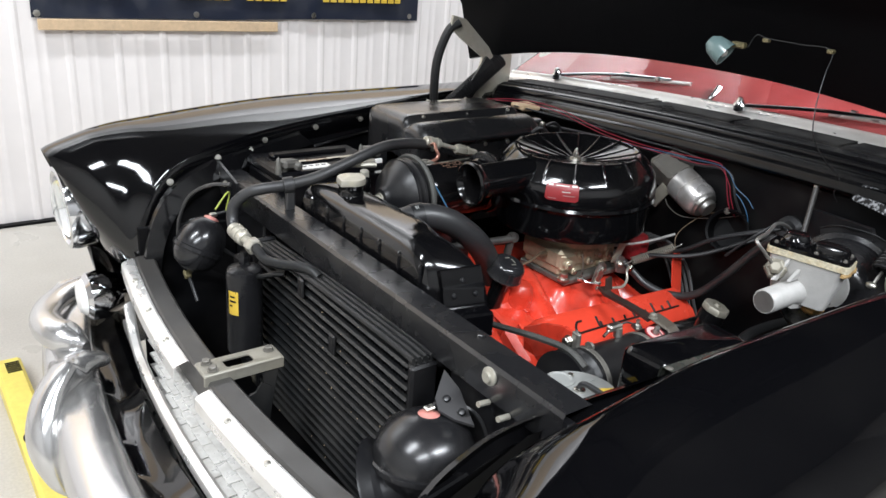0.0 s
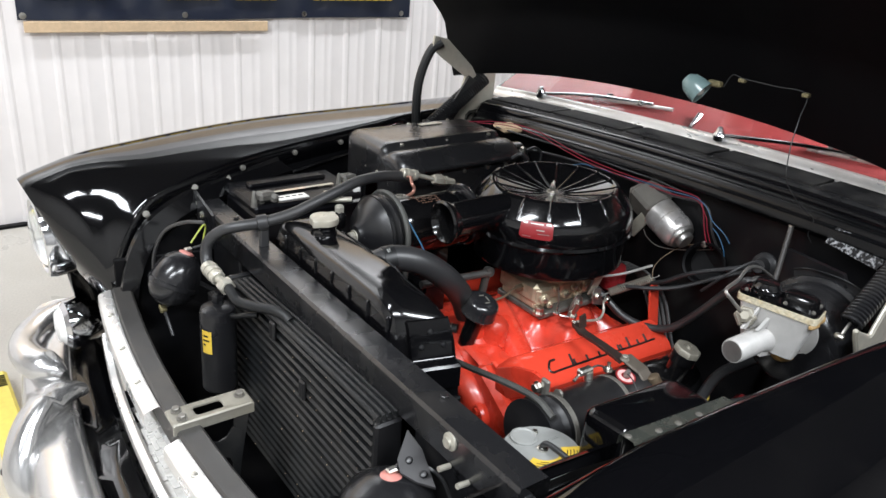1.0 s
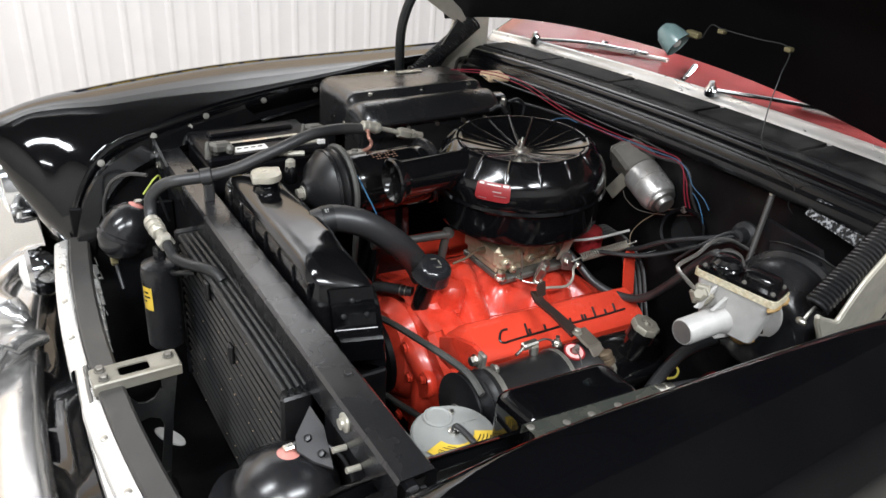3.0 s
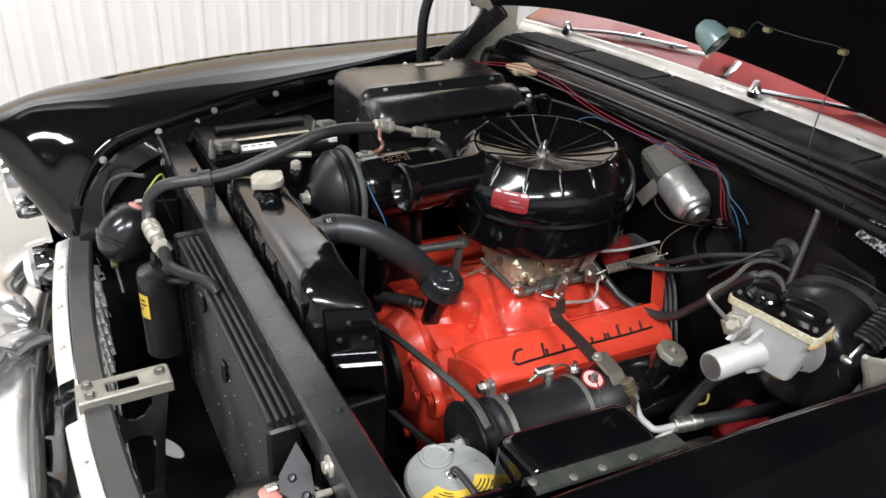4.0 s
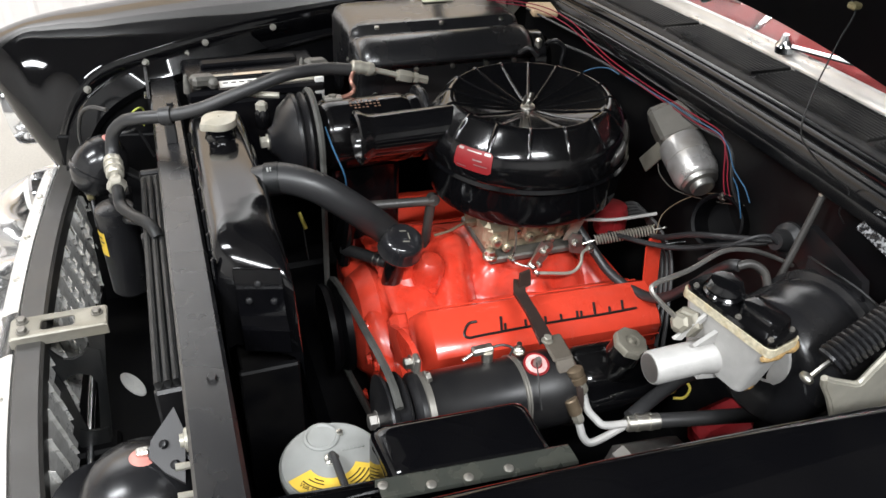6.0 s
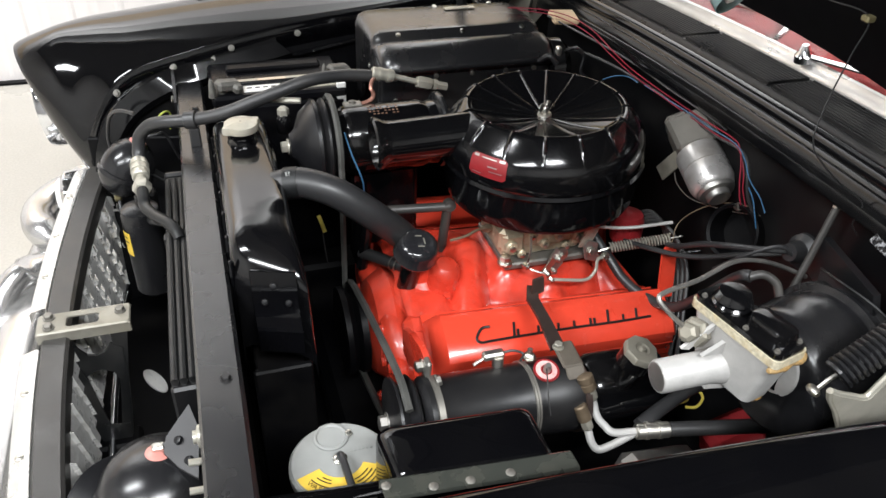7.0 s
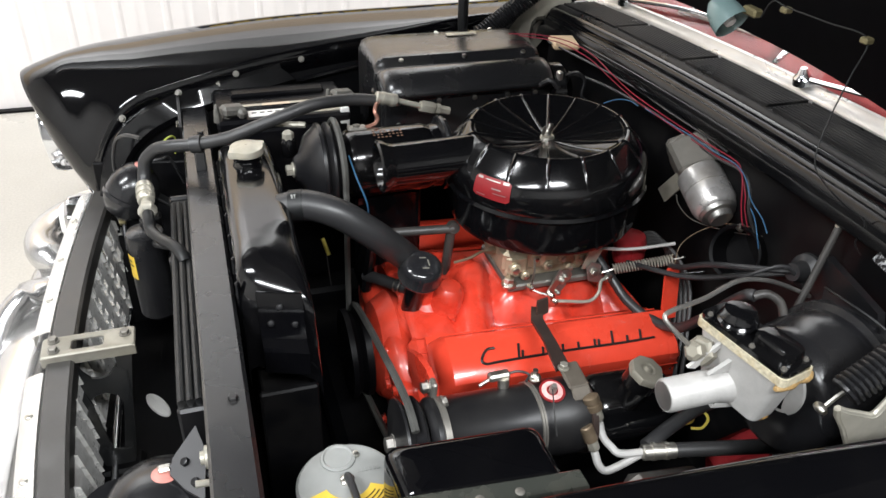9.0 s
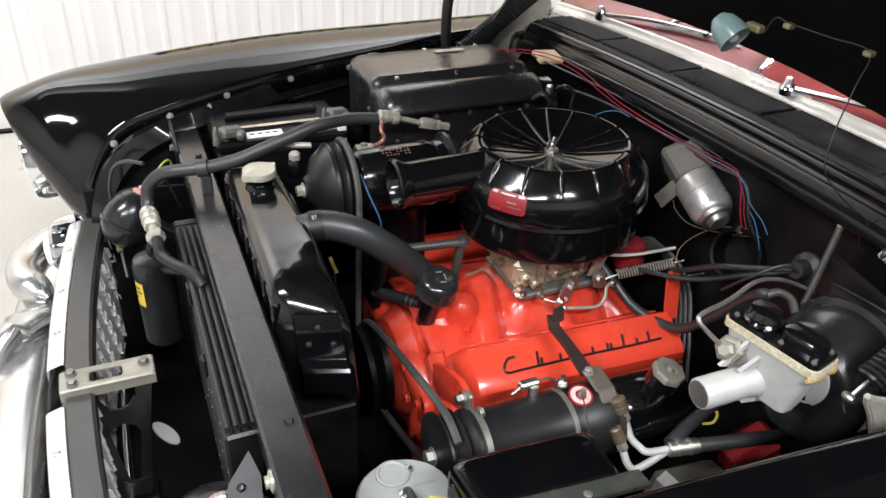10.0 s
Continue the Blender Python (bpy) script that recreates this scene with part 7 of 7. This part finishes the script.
    part("junction", Shape().lathe((0.605, -0.497, 0.922), (-0.75, -0.35, 0.45), [(0.02, -0.012), (0.02, 0.014), (0.016, 0.018)], 6).lathe((0.588, -0.505, 0.932), (-0.75, -0.35, 0.45), [(0.013, 0), (0.013, 0.014), (0.008, 0.018)], 6), BRACKET, t, "dull plated junction nut")
    part("pipe", Shape().tube([(0.578, -0.503, 0.94), (0.553, -0.496, 0.965), (0.541, -0.486, 0.981), (0.555, -0.478, 0.984), (0.616, -0.46, 0.978), (0.687, -0.435, 0.976), (0.743, -0.425, 0.961), (0.80, -0.415, 0.932), (0.855, -0.41, 0.90)], 0.0033, 8), STEEL, t)
    for q in (o + u * 0.06 - v * 0.019, o + u * 0.012 - v * 0.02, o - u * 0.058 - v * 0.019, o + u * 0.06 + v * 0.02):
        part("bolt", Shape().hexbolt((q.x, q.y, 0.968), (0, 0, 1), 0.003, 0.003), GEARBOX, t)
    part("bracket", Shape().prism([(-0.1, -0.02), (0.1, -0.02), (0.08, 0.05), (-0.06, 0.06)], (0.83, -0.50, 0.925), (0.3, 1, 0), (0, 0.1, 1), (0.012, 0, 0)), SATIN, t)
    part("vacuum_hose", Shape().tube([(0.697, -0.063, 0.77), (0.712, -0.10, 0.745), (0.728, -0.14, 0.718), (0.75, -0.19, 0.708), (0.765, -0.25, 0.73), (0.765, -0.31, 0.80), (0.755, -0.365, 0.875), (0.742, -0.405, 0.92), (0.745, -0.416, 0.926)], 0.009, 12), RUBBER, t, "black lettered vacuum hose")
    part("hose_tip", Shape().lathe((0.697, -0.063, 0.77), (-0.3, 0.7, 0.5), [(0.008, -0.004), (0.009, 0.006), (0.007, 0.012), (0.0, 0.013)], 14), ALU, t)
    part("pedal_rod", Shape().tube([(0.822, -0.424, 0.89), (0.845, -0.414, 0.95), (0.869, -0.404, 1.018)], 0.0055, 10), BARGREY, t)
    part("rod_tip", Shape().box((0.87, -0.4035, 1.022), (0.014, 0.008, 0.012), bev=0.002), PALE, t)


def wiper_motor():
    t = thing("wiper_motor", "silver wiper motor on the firewall", "motor", at=(0.86, -0.1, 0.9))
    a, b = Vector((0.868, -0.08, 0.936)), Vector((0.862, -0.201, 0.884))
    d = b - a
    part("can", Shape().lathe(a, d, [(0.039, 0.0), (0.041, 0.004), (0.041, 0.036), (0.0392, 0.0365), (0.0392, 0.0385), (0.041, 0.04), (0.0408, 0.068), (0.0385, 0.078), (0.035, 0.084), (0.033, 0.085)], 36), MOTORSILVER, t, "stained silver motor can")
    part("end_bell", Shape().lathe(a, d, [(0.0335, 0.083), (0.0335, 0.087), (0.031, 0.092), (0.026, 0.0935), (0.0215, 0.094), (0.021, 0.103), (0.019, 0.105), (0.0, 0.1055)], 36), STEEL, t, "dull steel end bell")
    e = d.normalized()
    f = Vector((-0.45, -0.2, 0.8))
    f = (f - e * f.dot(e)).normalized()
    g = e.cross(f)
    m = Matrix((e, f, g)).transposed()
    part("gearbox", Shape().box(a - e * 0.034 - g * 0.004, (0.072, 0.07, 0.074), m, 0.007).box(a - e * 0.07 + f * 0.006 + g * 0.01, (0.02, 0.05, 0.045), m, 0.008), GEARBOX, t, "dull brown-grey cast gearbox")
    part("cover_plate", Shape().box(a - e * 0.03 - g * 0.041 + f * 0.006, (0.05, 0.044, 0.006), m, 0.002), GEARBOX, t)
    part("plate", Shape().box(a - e * 0.012 - g * 0.03 - f * 0.045, (0.07, 0.05, 0.004), m, 0.001), PALE, t)
    part("side_plate", Shape().box((0.838, -0.052, 0.899), (0.004, 0.03, 0.062), pose(0, 0, 0, 30, 12, 10), 0.001), BRACKET, t, "pale plated side plate")
    part("brush_holder", Shape().box(a + e * 0.028 - g * 0.036, (0.02, 0.016, 0.016), m, 0.003), GEARBOX, t)
    part("wire", Shape().tube([(0.838, -0.07, 0.892), (0.838, -0.083, 0.877), (0.85, -0.108, 0.861), (0.865, -0.144, 0.863), (0.88, -0.194, 0.878), (0.893, -0.247, 0.9)], 0.0011, 6), GEARBOX, t)


def resistor_can():
    t = thing("blower_duct", "round black duct mouth on the firewall", "duct", at=(0.87, -0.235, 0.85))
    part("mouth", Shape().lathe((0.9, -0.225, 0.85), (-1, -0.25, 0.35), [(0.045, 0), (0.047, 0.045), (0.05, 0.05), (0.047, 0.053), (0.042, 0.05), (0.04, 0.01), (0.0, 0.008)], 32), DULL, t)
    part("screw", Shape().hexbolt((0.868, -0.22, 0.905), (-1, 0, 0.3), 0.006), ZINC, t)
    g = thing("firewall_grommet", "black rubber grommet where cables pass the firewall", "grommet", at=(0.87, -0.366, 0.91))
    part("grommet", Shape().lathe((0.895, -0.36, 0.905), (-1, -0.1, 0.2), [(0.03, 0), (0.028, 0.012), (0.018, 0.02), (0.014, 0.04)], 24), RUBBER, g)
    part("cable", Shape().tube([(0.86, -0.364, 0.914), (0.83, -0.33, 0.90), (0.80, -0.25, 0.86), (0.795, -0.19, 0.815), (0.80, -0.15, 0.79)], 0.0052, 10), RUBBER, g)
    part("cable", Shape().tube([(0.86, -0.37, 0.91), (0.835, -0.36, 0.925), (0.80, -0.33, 0.89), (0.80, -0.28, 0.83)], 0.003, 10), RUBBER, g)


def horns():
    for s, label in ((1, "black trumpet horn behind the grille"), (-1, "black trumpet horn behind the grille")):
        t = thing("horn", label, "horn", "horns", at=(-0.13, s * 0.4, 0.7))
        c = Vector((-0.13, 0.381, 0.802)) if s > 0 else Vector((-0.092, -0.405, 0.755))
        ax = Vector((0.55, 0.1, 1)) if s > 0 else Vector((0.12, 0.12, 1))
        part("bell", Shape().lathe(c, ax, [(r * (0.78 if s > 0 else 1.16), h) for r, h in ((0.02, -0.085), (0.05, -0.07), (0.064, -0.05), (0.068, -0.03), (0.064, -0.005), (0.052, 0.018), (0.03, 0.034), (0.012, 0.038))], 40), HORNBLACK, t)
        part("rim", Shape().lathe(c, ax, [(r * (0.78 if s > 0 else 1.16), h) for r, h in ((0.066, -0.04), (0.071, -0.038), (0.071, -0.03), (0.067, -0.028))], 40, caps=False), HORNBLACK, t)
        a = ax.normalized()
        part("cap", Shape().lathe(c + a * 0.036, ax, [(0.017, -0.002), (0.0165, 0.002), (0.011, 0.005), (0.0, 0.006)], 20), HORNCAP, t, "red painted centre")
        part("terminal", Shape().box(c + a * 0.046, (0.016, 0.012, 0.008), bev=0.002), ZINC, t)
        part("wire", Shape().tube([c + a * 0.046, c + a * 0.05 + Vector((0.03, 0.0, 0.0)), c + Vector((0.07, s * 0.03, 0.03)), c + Vector((0.09, s * 0.05, -0.04))], 0.003, 6), RUBBER, t)
        if s < 0:
            part("trumpet", Shape().lathe(c + Vector((-0.03, 0.02 * s, -0.05)), (-0.5, 0.45, -0.35), [(0.03, -0.01), (0.035, 0.02), (0.05, 0.04), (0.075, 0.052), (0.078, 0.055), (0.07, 0.054), (0.04, 0.03)], 32, caps=False), SATIN, t)
        part("mount", Shape().box(c + Vector((0.05, 0.0, -0.05)), (0.09, 0.03, 0.006), pose(0, 0, 0, 0, 40, 0), 0.002), CHASSIS, t)


def hood_lamp():
    t = thing("under_hood_lamp", "pale green metal under-hood lamp on a bracket", "lamp", at=hood_at(0.2, -0.2, 0.02))
    c = Vector((0.757, -0.188, 1.264))
    la = Vector((0.2, -0.8, -0.5))
    part("shade", Shape().lathe(c, la, [(0.001, -0.03), (0.012, -0.027), (0.021, -0.015), (0.0245, 0.002), (0.026, 0.018), (0.0245, 0.018), (0.02, 0.0), (0.01, -0.018)], 24, caps=False), LAMPGREEN, t, "pale green enamelled shade")
    part("bulb", Shape().lathe(c, la, [(0.006, -0.02), (0.01, 0.0), (0.008, 0.016), (0.0, 0.02)], 16), WHITE, t)
    part("bracket", Shape().box(c + Vector((0.022, -0.028, 0.012)), (0.016, 0.03, 0.012), bev=0.003), BRASS, t)
    part("clip", Shape().box((0.791, -0.267, 1.292), (0.014, 0.013, 0.008), bev=0.002), BRASS, t)
    part("clip", Shape().box((0.817, -0.388, 1.288), (0.014, 0.013, 0.008), bev=0.002), BRASS, t)
    part("wire", Shape().tube([c + Vector((0.02, -0.05, 0.01)), (0.78, -0.25, 1.30), (0.79, -0.27, 1.296), (0.806, -0.33, 1.293), (0.817, -0.388, 1.29), (0.806, -0.393, 1.245), (0.785, -0.402, 1.19), (0.768, -0.418, 1.142), (0.79, -0.425, 1.11), (0.83, -0.435, 1.075), (0.858, -0.445, 1.055), (0.862, -0.448, 1.04), (0.86, -0.445, 1.018), (0.87, -0.452, 1.0)], 0.0011, 6), CHASSIS, t)


def wiring():
    def loom(name, label, mat, pts, r=0.003):
        t = thing(name, label, "wire", at=pts[0])
        part("wire", Shape().tube(pts, r, 7, 6), mat, t)
    loom("red_wire", "dark red wire along the firewall top", REDWIRE, [(0.70, 0.46, 1.034), (0.76, 0.435, 1.036), (0.812, 0.385, 1.034), (0.834, 0.31, 1.028), (0.842, 0.22, 1.012), (0.848, 0.15, 1.002), (0.862, 0.044, 0.995), (0.864, -0.068, 1.0), (0.864, -0.165, 1.007), (0.862, -0.19, 1.0), (0.861, -0.203, 0.98), (0.861, -0.215, 0.943), (0.868, -0.225, 0.91), (0.89, -0.23, 0.89)], 0.0012)
    loom("red_wire", "dark red wire along the firewall top", REDWIRE, [(0.72, 0.45, 1.032), (0.79, 0.40, 1.03), (0.825, 0.31, 1.022), (0.838, 0.22, 1.005), (0.85, 0.12, 0.992), (0.866, -0.1, 0.99), (0.866, -0.175, 0.998), (0.864, -0.21, 0.97), (0.864, -0.222, 0.94), (0.875, -0.235, 0.90)], 0.0011)
    loom("blue_wire", "blue wire clipped along the firewall", BLUEWIRE, [(0.85, 0.1, 0.99), (0.858, 0.04, 0.99), (0.862, -0.029, 0.994), (0.862, -0.109, 0.998), (0.862, -0.174, 1.003), (0.86, -0.207, 0.994), (0.862, -0.231, 0.966), (0.866, -0.262, 0.948), (0.868, -0.28, 0.93)], 0.0011)
    loom("blue_wire", "blue wire clipped along the firewall", BLUEWIRE, [(0.864, -0.225, 0.955), (0.862, -0.25, 0.942), (0.858, -0.272, 0.92), (0.862, -0.278, 0.90)], 0.0011)
    loom("blue_wire", "short blue wire end curled under the cowl", BLUEWIRE, [(0.80, 0.175, 0.975), (0.822, 0.165, 0.985), (0.838, 0.145, 0.99), (0.85, 0.125, 0.985)], 0.0012)
    loom("black_loom", "black taped wiring loom along the firewall", RUBBER, [(0.70, 0.42, 0.99), (0.82, 0.28, 0.985), (0.862, 0.1, 0.985), (0.87, -0.1, 0.985), (0.868, -0.18, 0.995), (0.864, -0.215, 0.985), (0.864, -0.235, 0.94), (0.88, -0.25, 0.90)], 0.003)
    loom("cowl_cable", "black cable sagging along the cowl", RUBBER, [(0.80, 0.46, 1.01), (0.86, 0.2, 1.005), (0.868, 0.05, 1.004), (0.872, -0.05, 1.006), (0.885, -0.12, 0.998)], 0.0022)
    for k in range(5):
        loom("ignition_lead", "black ignition lead behind the distributor", RUBBER, [(0.79, -0.03 - 0.01 * k, 0.78), (0.82, -0.06 - 0.012 * k, 0.80), (0.84, -0.10 - 0.016 * k, 0.75), (0.82, -0.16 - 0.014 * k, 0.68), (0.78, -0.2 - 0.02 * k, 0.62)], 0.0042)
    loom("kickdown_cable", "black cable from the firewall to the carburettor", RUBBER, [(0.90, -0.33, 0.88), (0.85, -0.28, 0.85), (0.80, -0.2, 0.80), (0.74, -0.1, 0.775)], 0.005)
    loom("thin_wire", "thin brown wire looped below the wiper motor", BRONZE, [(0.80, -0.155, 0.765), (0.815, -0.141, 0.788), (0.83, -0.126, 0.815), (0.85, -0.137, 0.847), (0.875, -0.168, 0.88), (0.893, -0.216, 0.9)], 0.0011)
    loom("dipstick", "yellow ringed dipstick handle", YELLOWPAINT, [(0.722, -0.343, 0.612), (0.714, -0.353, 0.615), (0.723, -0.364, 0.616), (0.75, -0.365, 0.616), (0.764, -0.352, 0.617), (0.783, -0.352, 0.617), (0.782, -0.367, 0.615), (0.763, -0.379, 0.612), (0.748, -0.37, 0.606)], 0.0026)
    loom("horn_wire", "yellow-green wires by the far horn", GREENWIRE, [(-0.09, 0.42, 0.84), (-0.06, 0.43, 0.87), (-0.045, 0.45, 0.86), (-0.05, 0.46, 0.82)], 0.002)
    lm = thing("lamp_loom", "black headlamp wiring looped round the far horn", "wire", at=(-0.17, 0.335, 0.686))
    part("wire", Shape().tube([(-0.1, 0.30, 0.935), (-0.13, 0.34, 0.925), (-0.155, 0.39, 0.89), (-0.17, 0.42, 0.83), (-0.17, 0.433, 0.768), (-0.17, 0.405, 0.728), (-0.17, 0.365, 0.703), (-0.168, 0.335, 0.67)], 0.0038, 8), RUBBER, lm)
    part("clip", Shape().box((-0.172, 0.38, 0.717), (0.014, 0.02, 0.012), pose(0, 0, 0, 30, 0, 0), 0.002), BRASS, lm, "olive wire clip")


core_support()
latch_bracket()
condenser()
drier()
ac_hose()
radiator()
upper_hose()
engine()
carburettor()
air_cleaner()
compressor()
heater_box()
battery()
generator()
washer_jar()
brake_unit()
wiper_motor()
resistor_can()
horns()
hood_lamp()
wiring()
